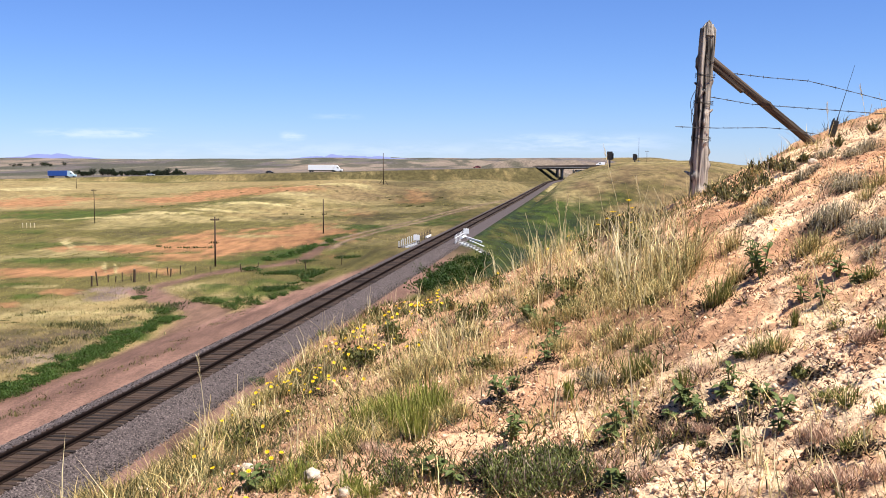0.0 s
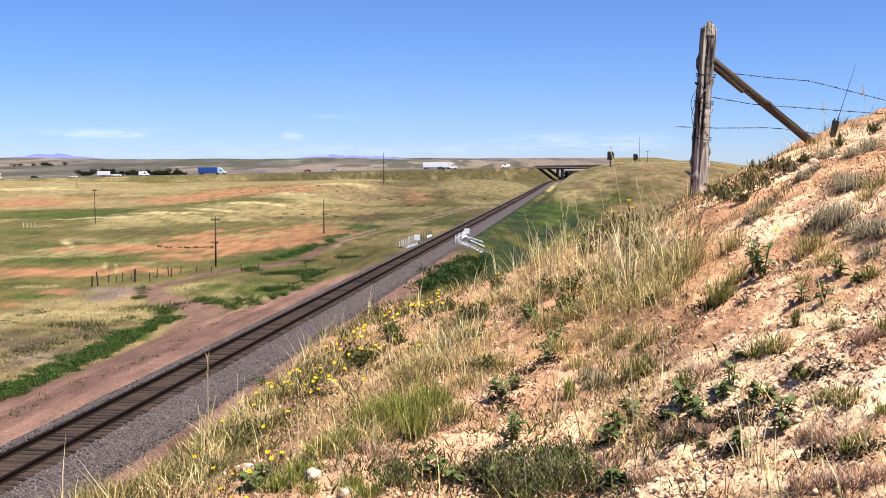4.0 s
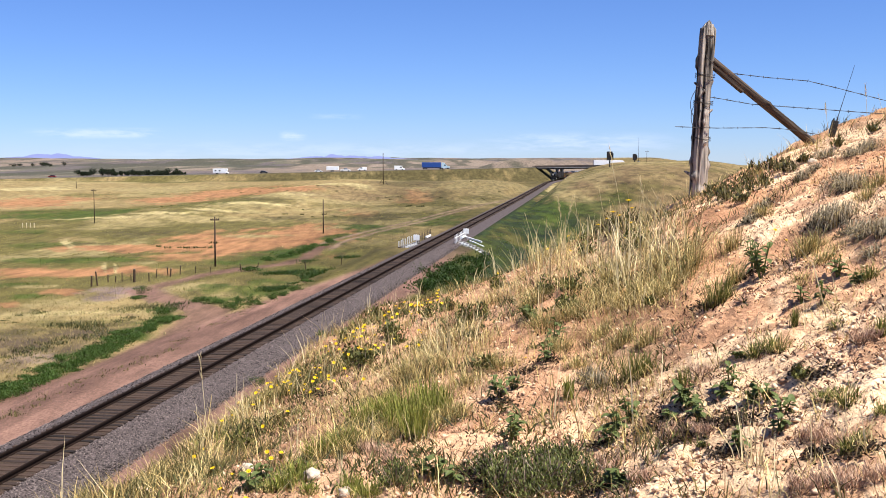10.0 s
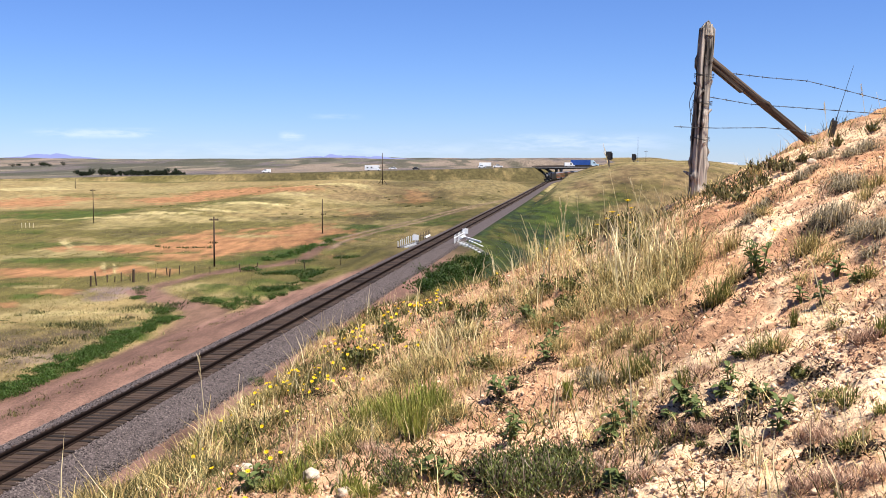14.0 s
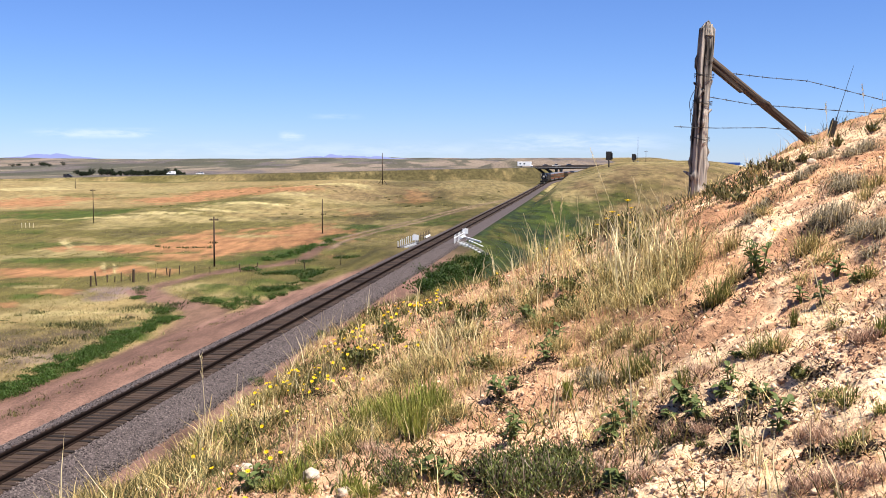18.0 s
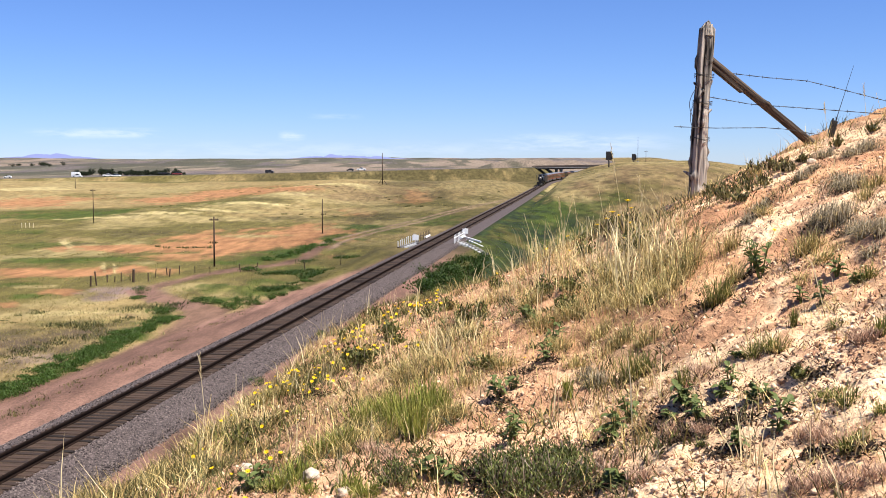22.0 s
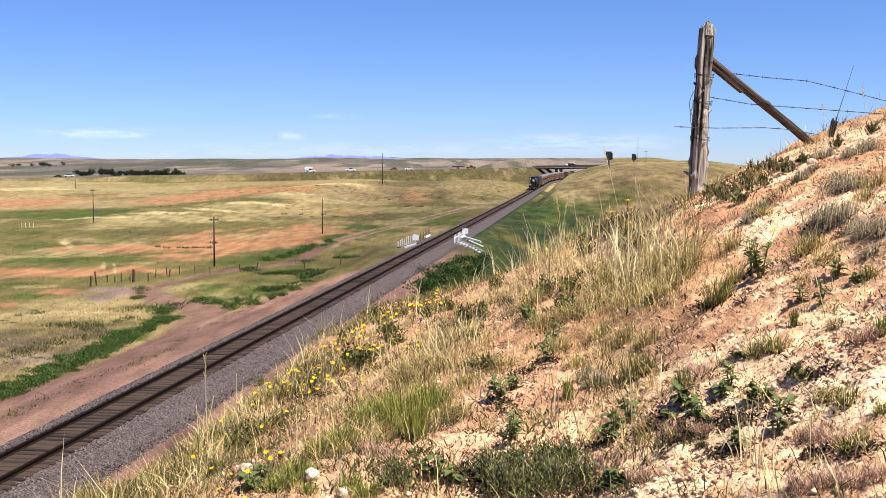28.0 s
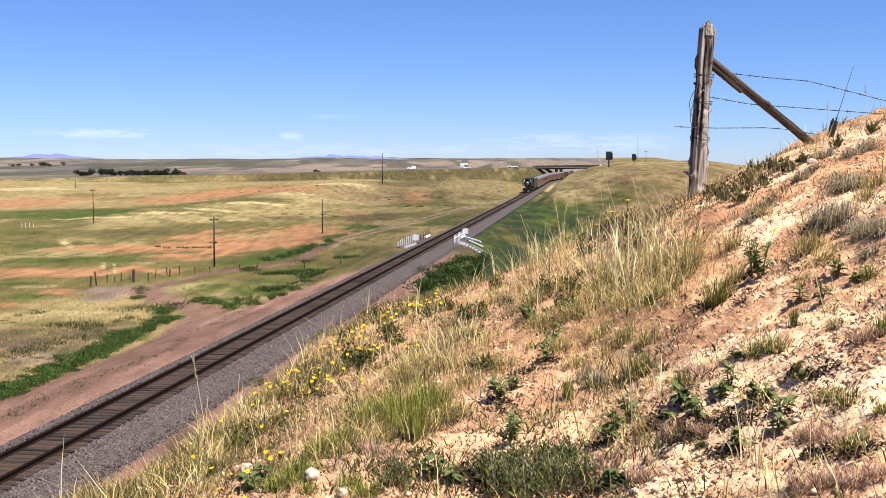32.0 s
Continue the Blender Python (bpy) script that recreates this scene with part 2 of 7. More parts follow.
M["lamp"] = surface("lamp_lens", (0.8, 0.76, 0.66), (0.95, 0.9, 0.8), 0.3, 0.2, 0, 0)

# ground: tones per vertex, broken up by fine noise and relief
gm = bpy.data.materials.new("prairie_soil")
gm.use_nodes = True
gn, gl = gm.node_tree.nodes, gm.node_tree.links
gb = gn["Principled BSDF"]
gb.inputs["Roughness"].default_value, gb.inputs["Specular IOR Level"].default_value = 0.95, 0.1
tone = gn.new("ShaderNodeAttribute")
tone.attribute_name = "tone"
gco = gn.new("ShaderNodeTexCoord")
grain = []
for scale, detail in ((0.6, 9), (9.0, 8), (70.0, 5)):
    g = gn.new("ShaderNodeTexNoise")
    g.inputs["Scale"].default_value, g.inputs["Detail"].default_value, g.inputs["Roughness"].default_value = scale, detail, 0.65
    drawn = gn.new("ShaderNodeMapping")
    drawn.inputs["Scale"].default_value = (1, 0.22, 1) if scale < 1 else (1, 0.8, 1)
    gl.new(gco.outputs["Object"], drawn.inputs["Vector"])
    gl.new(drawn.outputs[0], g.inputs["Vector"])
    grain.append(g)
value = None
for g, low, high in ((grain[0], 0.52, 1.45), (grain[1], 0.58, 1.4), (grain[2], 0.72, 1.28)):
    mr = gn.new("ShaderNodeMapRange")
    mr.inputs["From Min"].default_value, mr.inputs["From Max"].default_value = 0.3, 0.7
    mr.inputs["To Min"].default_value, mr.inputs["To Max"].default_value = low, high
    gl.new(g.outputs[0], mr.inputs["Value"])
    if value is None:
        value = mr.outputs[0]
    else:
        mul = gn.new("ShaderNodeMath")
        mul.operation = "MULTIPLY"
        gl.new(value, mul.inputs[0])
        gl.new(mr.outputs[0], mul.inputs[1])
        value = mul.outputs[0]
shade = gn.new("ShaderNodeVectorMath")
shade.operation = "SCALE"
gl.new(tone.outputs["Color"], shade.inputs[0])
gl.new(value, shade.inputs["Scale"])
gl.new(shade.outputs[0], gb.inputs["Base Color"])
gbump = gn.new("ShaderNodeBump")
gbump.inputs["Strength"].default_value, gbump.inputs["Distance"].default_value = 1.0, 0.05
gl.new(grain[1].outputs[0], gbump.inputs["Height"])
gl.new(gbump.outputs[0], gb.inputs["Normal"])


# ---- mesh tools ----
def mesh_from(name, verts, faces, material, smooth_faces=False):
    me = bpy.data.meshes.new(name)
    me.from_pydata([tuple(v) for v in verts], [], [tuple(f) for f in faces])
    me.materials.append(material)
    if smooth_faces:
        me.polygons.foreach_set("use_smooth", [True] * len(me.polygons))
    return me


def part(name, bm, material, parent=None, label="", smooth_faces=False):
    """Links a bmesh as one mesh object under a thing or a part."""
    me = bpy.data.meshes.new(name)
    bm.to_mesh(me)
    bm.free()
    me.materials.append(material)
    if smooth_faces:
        me.polygons.foreach_set("use_smooth", [True] * len(me.polygons))
    ob = new(name, me)
    ob.parent = parent
    return tagged(ob, label)


def share(name, me, parent, m=None):
    ob = new(name, me)
    ob.parent = parent
    if m is not None:
        ob.matrix_basis = m
    return ob


def thing(name, m, label, category, group="", kind=""):
    ob = new(name)
    ob.empty_display_size = 0.2
    ob.matrix_basis = m
    return tagged(ob, label, category, group, kind)


def box(bm, x0, x1, y0, y1, z0, z1, bevel=0.0, m=None):
    made = bmesh.ops.create_cube(bm, size=1.0, matrix=Matrix.Translation(((x0 + x1) / 2, (y0 + y1) / 2, (z0 + z1) / 2)) @ Matrix.Diagonal((x1 - x0, y1 - y0, z1 - z0, 1)))
    verts = made["verts"]
    if bevel:
        edges = list({e for v in verts for e in v.link_edges})
        out = bmesh.ops.bevel(bm, geom=edges, offset=bevel, segments=2, affect="EDGES", profile=0.5)
        verts = list({v for f in out["faces"] for v in f.verts} | {v for v in verts if v.is_valid})
    if m is not None:
        bmesh.ops.transform(bm, matrix=m, verts=verts)
    return bm


def rod(bm, a, b, r0, r1=None, seg=10, caps=True):
    a, b = Vector(a), Vector(b)
    way = b - a
    m = Matrix.Translation((a + b) / 2) @ way.to_track_quat("Z", "Y").to_matrix().to_4x4()
    bmesh.ops.create_cone(bm, cap_ends=caps, segments=seg, radius1=r0, radius2=r0 if r1 is None else r1, depth=way.length, matrix=m)
    return bm


def bm_box(*a, **k):
    return box(bmesh.new(), *a, **k)


def bm_rod(*a, **k):
    return rod(bmesh.new(), *a, **k)


def gz(x, y):
    return float(ground_z(np.array([x]), np.array([y]))[0])


# ---- ground ----
PINK, STRAW, ORANGE, GREEN = np.array((0.152, 0.0862, 0.0635)), np.array((0.207, 0.152, 0.0655)), np.array((0.26, 0.13, 0.06)), np.array((0.044, 0.063, 0.0095))
OLIVE, TAN, BUFF = np.array((0.1, 0.0828, 0.0262)), np.array((0.445, 0.276, 0.170)), np.array((0.240, 0.188, 0.084))
# tones beyond the highway, with distance haze mixed into the colour
FARTAN, FARGREEN, HAZE_MAUVE = np.array((0.165, 0.128, 0.098)), np.array((0.088, 0.086, 0.058)), np.array((0.102, 0.084, 0.082))


def lay(col, tone_rgb, w):
    return col * (1 - w[:, None]) + tone_rgb[None] * w[:, None]


def spot(x, y, cx, cy, rx, ry, turn=0.0, ragged=0.45, seed=1):
    """A patch with a ragged rim."""
    c, s = math.cos(turn), math.sin(turn)
    px, py = (x - cx) * c + (y - cy) * s, -(x - cx) * s + (y - cy) * c
    q = np.hypot(px / rx, py / ry)
    out = np.zeros(len(x))
    near = q < 3.2
    x, y = x[near], y[near]
    long = max(1.0, ry / rx)
    q = q[near] + ragged * fbm(x, y / long, min(rx, ry) * 0.8, seed, 5, 0.6) + 0.22 * fbm(x, y * 0.25, 2.5, seed + 7, 3)
    out[near] = smooth(1.3, 0.62, q + 0.3 * fbm(x, y * 0.2, 1.0, seed + 3, 3))
    return out


def ground_tone(x, y):
    d, r = off_track(x, y), np.hypot(x, y)
    n1, n2, n3 = fbm(x, y * 0.5, 45, 51, 4), fbm(x, y * 0.35, 14, 52, 4), fbm(x, y * 0.4, 4, 53, 4)
    col = np.repeat(STRAW[None], len(x), 0)
    col = lay(col, OLIVE, smooth(-0.1, 0.5, n1 + 0.4 * n2))
    col = lay(col, BUFF, smooth(0.15, 0.6, n2 - 0.5 * n1) * 0.8)
    for px, py, rx, ry, turn, c, k, seed in FIELD:
        col = lay(col, c, spot(x, y, px, py, rx, ry, turn, 0.45, seed) * k)
    way = np.interp(y, [p[1] for p in RUTS], [p[0] for p in RUTS])
    for off in (-0.1, 2.0):
        col = lay(col, DIRT * 1.6, smooth(0.62, 0.25, np.abs(x - way - off + 0.2 * n3)) * smooth(136, 142, y) * smooth(335, 300, y))
    for line, wide in ((LANE_A, 0.9), (LANE_B, 1.5)):
        gap = np.full(len(x), 99.0)
        for (ax, ay), (bx, by) in zip(line, line[1:]):
            k = np.clip(((x - ax) * (bx - ax) + (y - ay) * (by - ay)) / ((bx - ax) ** 2 + (by - ay) ** 2), 0, 1)
            gap = np.minimum(gap, np.hypot(x - ax - k * (bx - ax), y - ay - k * (by - ay)))
        col = lay(col, PINK * 1.1, smooth(wide * 1.5, wide * 0.6, gap + 0.5 * n3) * 0.9)
    # far country: the greyed and mauve tones carry the haze of distance
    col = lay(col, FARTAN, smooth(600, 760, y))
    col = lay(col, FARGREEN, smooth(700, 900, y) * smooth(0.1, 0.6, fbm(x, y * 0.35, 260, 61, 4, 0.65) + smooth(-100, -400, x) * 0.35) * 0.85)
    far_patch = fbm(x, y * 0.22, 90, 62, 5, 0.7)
    col = lay(col, HAZE_MAUVE, smooth(690, 800, y) * smooth(0.0, 0.5, far_patch) * 0.9)
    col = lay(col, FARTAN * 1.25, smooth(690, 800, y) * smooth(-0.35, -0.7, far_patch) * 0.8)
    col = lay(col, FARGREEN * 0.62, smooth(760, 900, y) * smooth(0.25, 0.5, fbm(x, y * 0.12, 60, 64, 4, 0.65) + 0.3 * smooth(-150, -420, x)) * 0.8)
    # right side: green gully and dry hill
    col = np.where((d > 2.4)[:, None], lay(lay(lay(np.repeat(STRAW[None] * 1.05, len(x), 0), OLIVE, smooth(-0.2, 0.6, n2)), HILL_BROWN, smooth(0.0, 0.45, n3 * 0.6 + 0.5 * n1) * 0.75), GREEN * 0.62, smooth(390, 290, y + 26 * n2 + 11.0 * np.clip(d - 9, 0, 60) - 75 * smooth(11, 7, d)) * (0.9 + 0.1 * smooth(0.2, -0.2, n3))), col)
    for px, py, rx, ry, turn, c, k, seed in HILL:
        col = lay(col, c, spot(x, y, px, py, rx, ry, turn, 0.45, seed + 200) * k * (d > 4))
    uneven = np.where((d > 4.5) & (r > 32), 0.84 + 0.22 * np.clip(n3, -0.8, 0.9) + 0.25 * np.clip(fbm(x, y, 1.6, 66, 3), -0.8, 0.9), 1.0)
    col = col * uneven[:, None]
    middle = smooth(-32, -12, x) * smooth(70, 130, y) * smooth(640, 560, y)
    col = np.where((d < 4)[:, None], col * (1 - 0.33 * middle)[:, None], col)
    col = lay(col, DARK_OLIVE * 0.95, smooth(545, 590, y + 12 * n2) * smooth(660, 620, y) * smooth(-150, -90, x) * smooth(1.2, 0.1, n3))
    # the strip along the track
    col = lay(col, PINK, smooth(-0.5, 0.5, d + 0.5 * n3 - np.interp(y, [40, 68, 82, 112], [-8.1, -7.9, -5.8, -3.2])) * smooth(5.6, 4.8, d + 0.4 * n3) * smooth(135, 105, y + 6 * n3 - 8 * (d > 0)))
    col = lay(col, OLIVE * 1.1, smooth(4.4, 5.4, d + 0.6 * n3) * smooth(8, 6.5, d) * 0.6 * smooth(20, 60, y) * smooth(150, 120, y))
    lane = fbm(d, y * 0.05, 0.9, 63, 3)
    col = np.where(((np.abs(d + 4.6) < 3.2) & (y < 140))[:, None], col * (1 + 0.3 * lane)[:, None], col)
    # the camera's bank: bare pale soil
    bank = smooth(26, 20, r) * (d > 5.2)
    col = lay(col, TAN * np.array((1.42, 1.37, 1.25)), bank)
    col = lay(col, TAN * np.array((1.10, 0.98, 0.84)), bank * smooth(4.9, 6.3, y + 0.8 * fbm(x, y, 0.7, 74, 3)))
    col = lay(col, TAN * np.array((0.98, 0.90, 0.86)), bank * smooth(0.2, -0.8, d - 19.6 + 0.5 * n3) * 0.6)
    col = lay(col, TAN * np.array((1.75, 1.92, 1.90)), bank * smooth(-0.25, 0.35, fbm(x, y, 0.9, 71, 4) + 0.25 * smooth(5.0, 3.4, y) - 0.15) * (0.25 + 0.75 * smooth(19.4, 20.2, d)))
    col = lay(col, np.array((0.35, 0.175, 0.095)), bank * smooth(0.0, 0.5, fbm(x, y, 0.35, 72, 5, 0.65) + 0.6 * fbm(x, y, 0.06, 73, 2) + 0.12 * smooth(4.6, 6.5, y) - 0.12) * 0.7)
    return np.clip(col, 0.01, 0.9)


LIME = np.array((0.11, 0.112, 0.026))
HILL_BROWN = np.array((0.145, 0.098, 0.048))
DUST, DIRT, DARK_OLIVE = np.array((0.0794, 0.0566, 0.0379)), np.array((0.148, 0.1, 0.069)), np.array((0.0724, 0.0587, 0.0235))
PALE, GREY_DIRT = np.array((0.34, 0.275, 0.13)), np.array((0.165, 0.118, 0.105))
FIELD, HILL = [], []


def patch(x, y, rx, ry, turn, tone_rgb, k, where=FIELD):
    """A patch of another tone on the plain: its middle, half its width and length, its turn and how much it covers."""
    where.append((x, y, rx, ry, turn, tone_rgb, k, len(where) + 1))


patch(-150.2, 401.3, 19.1, 38.4, 0.36, STRAW, 0.8)
patch(-156.0, 611.1, 80.6, 3.0, 0.25, OLIVE, 0.8)
patch(-93.3, 485.9, 38.4, 58.6, 0.19, STRAW, 0.7)
patch(-118.6, 366.0, 9.7, 16.5, 0.31, OLIVE, 0.8)
patch(-101.4, 340.5, 10.8, 10.3, 0.29, OLIVE, 0.7)
patch(-121.1, 316.6, 15.1, 31.5, 0.37, ORANGE, 0.95)
patch(-114.8, 342.9, 7.2, 13.1, 0.32, ORANGE, 0.7)
patch(-83.4, 326.4, 12.9, 21.0, 0.25, ORANGE, 0.95)
patch(-67.8, 363.0, 19.2, 31.3, 0.18, ORANGE, 0.95)
patch(-50.8, 351.5, 7.4, 33.8, 0.14, ORANGE, 0.85)
patch(-75.6, 345.7, 11.0, 19.5, 0.22, ORANGE, 0.6)
patch(-58.2, 248.0, 13.1, 26.9, 0.23, OLIVE, 0.9)
patch(-53.4, 263.3, 11.1, 12.1, 0.20, GREEN, 0.6)
patch(-47.7, 287.7, 6.1, 10.1, 0.16, DARK_OLIVE, 0.6)
patch(-163.9, 423.2, 16.7, 23.9, 0.37, PALE, 0.95)
patch(-176.0, 526.3, 20.8, 28.1, 0.32, BUFF, 0.7)
patch(-88.2, 230.5, 9.8, 17.7, 0.37, GREEN, 0.85)
patch(-78.6, 242.1, 7.7, 25.1, 0.31, GREEN, 0.85)
patch(-73.0, 211.0, 5.6, 9.2, 0.33, GREEN, 0.7)
patch(-76.8, 200.6, 8.5, 7.9, 0.37, OLIVE, 0.8)
patch(-81.2, 254.3, 4.0, 9.8, 0.31, DARK_OLIVE, 0.6)
patch(-51.8, 215.9, 14.8, 9.1, 0.24, BUFF, 0.9)
patch(-42.1, 253.8, 12.1, 14.8, 0.16, BUFF, 0.8)
patch(-36.6, 309.1, 9.8, 22.6, 0.12, BUFF, 0.8)
patch(-59.4, 202.8, 6.4, 9.0, 0.29, BUFF, 0.7)
patch(-33.7, 241.5, 7.7, 17.3, 0.14, STRAW, 0.8)
patch(-25.8, 339.5, 10.8, 29.7, 0.08, BUFF, 0.6)
patch(-66.2, 214.2, 8.5, 3.2, 0.30, PALE, 0.95)
patch(-58.7, 224.9, 7.1, 2.9, 0.26, PALE, 0.95)
patch(-52.7, 237.8, 6.6, 3.8, 0.22, PALE, 0.95)
patch(-47.3, 268.2, 10.6, 4.5, 0.17, PALE, 0.95)
patch(-42.7, 318.3, 7.6, 6.2, 0.13, PALE, 0.95)
patch(-36.0, 381.1, 13.6, 10.1, 0.09, PALE, 0.95)
patch(-64.7, 168.7, 8.0, 12.5, 0.37, OLIVE, 0.9)
patch(-68.2, 173.0, 3.7, 6.4, 0.38, GREEN, 0.6)
patch(-55.6, 147.0, 3.9, 5.6, 0.36, GREEN, 0.5)
patch(-55.4, 157.4, 3.3, 5.9, 0.34, STRAW, 0.8)
patch(-48.4, 174.3, 5.5, 11.3, 0.27, DARK_OLIVE, 0.8)
patch(-47.8, 157.1, 4.2, 6.1, 0.30, OLIVE, 0.9)
patch(-49.0, 195.4, 5.2, 9.8, 0.25, OLIVE, 0.7)
patch(-50.4, 150.1, 2.4, 2.7, 0.32, DARK_OLIVE, 0.6)
patch(-44.5, 143.7, 6.9, 5.0, 0.30, ORANGE, 0.95)
patch(-30.1, 156.2, 9.1, 21.3, 0.19, ORANGE, 0.95)
patch(-34.4, 142.9, 6.1, 11.3, 0.24, ORANGE, 0.95)
patch(-24.2, 173.5, 5.5, 26.4, 0.14, ORANGE, 0.9)
patch(-17.9, 150.8, 4.0, 14.9, 0.12, ORANGE, 0.9)
patch(-17.3, 168.5, 3.6, 17.8, 0.10, ORANGE, 0.8)
patch(-33.0, 128.7, 4.1, 4.7, 0.25, ORANGE, 0.8)
patch(-19.4, 254.5, 4.0, 21.6, 0.08, ORANGE, 0.7)
patch(-33.0, 223.3, 4.7, 9.5, 0.15, DARK_OLIVE, 0.7)
patch(-27.4, 164.5, 4.4, 4.1, 0.16, BUFF, 0.8)
patch(-35.8, 185.9, 3.0, 6.4, 0.19, OLIVE, 0.5)
patch(-41.9, 124.6, 6.0, 3.9, 0.32, GREEN, 0.8)
patch(-47.7, 124.1, 4.6, 3.7, 0.37, GREEN, 0.7)
patch(-30.6, 118.9, 5.7, 3.3, 0.25, OLIVE, 0.8)
patch(-34.7, 120.1, 2.6, 2.0, 0.28, BUFF, 0.6)
patch(-53.7, 134.2, 3.6, 4.3, 0.38, OLIVE, 0.6)
patch(-41.5, 109.4, 7.0, 5.4, 0.36, ORANGE, 0.98)
patch(-35.4, 108.6, 2.9, 4.3, 0.32, ORANGE, 0.95)
patch(-32.9, 113.8, 3.0, 3.0, 0.28, ORANGE, 0.9)
patch(-36.6, 114.8, 0.2, 5.0, 0.31, PALE, 0.9)
patch(-34.8, 112.8, 0.2, 4.9, 0.30, PALE, 0.9)
patch(-29.8, 111.4, 1.8, 2.3, 0.26, ORANGE, 0.7)
patch(-54.6, 154.1, 0.7, 5.4, 0.34, PALE, 0.8)
patch(-50.9, 145.7, 0.6, 4.2, 0.34, PALE, 0.7)
patch(-39.5, 99.5, 3.0, 1.0, 0.38, OLIVE, 0.9)
patch(-35.8, 100.2, 3.0, 1.0, 0.34, OLIVE, 0.9)
patch(-31.5, 100.6, 3.6, 1.0, 0.30, OLIVE, 0.9)
patch(-35.8, 94.4, 5.0, 4.3, 0.36, OLIVE, 0.8)
patch(-35.3, 89.1, 1.4, 1.4, 0.38, GREEN, 0.8)
patch(-39.7, 97.0, 2.1, 1.8, 0.39, GREEN, 0.7)
patch(-33.2, 92.5, 1.7, 2.1, 0.34, ORANGE, 0.9)
patch(-34.2, 84.0, 1.3, 1.3, 0.39, ORANGE, 0.8)
patch(-37.0, 96.1, 2.0, 1.0, 0.37, BUFF, 0.9)
patch(-29.9, 86.0, 2.7, 2.0, 0.34, BUFF, 0.8)
patch(-30.3, 78.6, 4.6, 2.3, 0.37, BUFF, 0.95)
patch(-24.3, 80.7, 3.4, 2.4, 0.29, BUFF, 0.95)
patch(-25.1, 75.5, 4.8, 2.1, 0.32, BUFF, 0.8)
patch(-28.6, 79.6, 2.5, 1.0, 0.34, PALE, 0.6)
patch(-27.9, 93.8, 3.2, 3.7, 0.29, GREY_DIRT, 0.95)
patch(-24.7, 91.2, 1.7, 3.1, 0.26, GREY_DIRT, 0.95)
patch(-24.0, 87.4, 0.8, 1.8, 0.27, DIRT, 1)
patch(-20.5, 84.7, 1.4, 2.0, 0.24, GREY_DIRT, 0.9)
patch(-28.0, 88.7, 1.9, 1.5, 0.31, GREY_DIRT, 0.8)
patch(-23.2, 97.1, 2.8, 2.7, 0.23, BUFF, 0.9)
patch(-23.7, 92.0, 1.5, 2.0, 0.25, BUFF, 0.7)
patch(-18.0, 95.4, 3.6, 4.3, 0.19, GREEN, 0.85)
patch(-18.0, 95.4, 3.0, 3.9, 0.19, LIME, 0.6)
patch(-19.0, 88.3, 2.1, 2.6, 0.21, GREEN, 0.9)
patch(-22.0, 91.3, 1.9, 2.0, 0.24, OLIVE, 0.8)
patch(-26.1, 91.1, 0.5, 3.1, 0.28, GREEN, 0.9)
patch(-20.9, 79.9, 0.8, 2.4, 0.26, GREEN, 0.8)
patch(-19.0, 80.5, 0.8, 1.8, 0.23, GREEN, 0.7)
patch(-19.0, 80.5, 0.8, 1.5, 0.23, LIME, 0.7)
patch(-16.8, 100.9, 2.1, 2.9, 0.17, GREEN, 0.7)
patch(-15.4, 98.5, 2.6, 1.8, 0.16, STRAW, 0.7)
patch(-18.7, 91.3, 1.9, 1.2, 0.20, BUFF, 0.5)
patch(-19.2, 132.2, 2.8, 6.7, 0.14, GREEN, 0.95)
patch(-17.6, 139.3, 2.2, 7.3, 0.13, GREEN, 0.95)
patch(-23.4, 121.2, 3.2, 2.8, 0.19, GREEN, 0.8)
patch(-21.7, 126.1, 2.0, 3.7, 0.17, GREEN, 0.8)
patch(-15.0, 121.0, 2.6, 5.5, 0.12, OLIVE, 0.8)
patch(-14.8, 114.5, 2.4, 3.1, 0.13, LIME, 0.7)
patch(-15.8, 162.1, 3.4, 7.4, 0.10, GREEN, 0.9)
patch(-14.4, 189.4, 4.0, 11.2, 0.08, GREEN, 0.9)
patch(-14.8, 225.0, 4.8, 15.8, 0.07, DARK_OLIVE, 0.8)
patch(-15.9, 150.8, 2.4, 4.2, 0.11, GREEN, 0.8)
patch(-12.3, 141.0, 4.5, 7.4, 0.09, OLIVE, 0.8)
patch(-13.3, 136.5, 2.9, 4.4, 0.10, LIME, 0.6)
patch(-8.9, 178.7, 3.8, 7.6, 0.05, GREEN, 0.6)
patch(-10.7, 150.9, 3.2, 6.4, 0.07, BUFF, 0.5)
patch(-2.5, 200.3, 4.2, 11.3, 0.01, GREEN, 0.7)
patch(2.1, 245.5, 6.5, 16.4, -0.01, OLIVE, 0.8)
patch(0.7, 220.8, 4.7, 11.5, -0.00, GREEN, 0.6)
patch(-8.9, 201.2, 4.3, 9.8, 0.04, BUFF, 0.6)
patch(-29.1, 336.2, 12.4, 29.2, 0.09, HILL_BROWN, 0.7)
patch(-18.5, 372.1, 13.7, 38.1, 0.05, HILL_BROWN, 0.7)
patch(-7.7, 330.0, 5.2, 32.8, 0.02, ORANGE, 0.6)
patch(-11.5, 260.1, 11.0, 13.3, 0.04, BUFF, 0.7)
patch(-22.2, 292.3, 7.7, 16.3, 0.08, BUFF, 0.6)
patch(-17.3, 607.8, 38.4, 4.9, 0.03, DARK_OLIVE, 0.9)
patch(-0.7, 345.6, 4.6, 23.8, 0.00, DARK_OLIVE, 0.7)
patch(7.3, 384.3, 6.1, 15.7, -0.02, BUFF, 0.9)
patch(18.1, 398.7, 6.3, 106.6, -0.05, BUFF, 0.7)
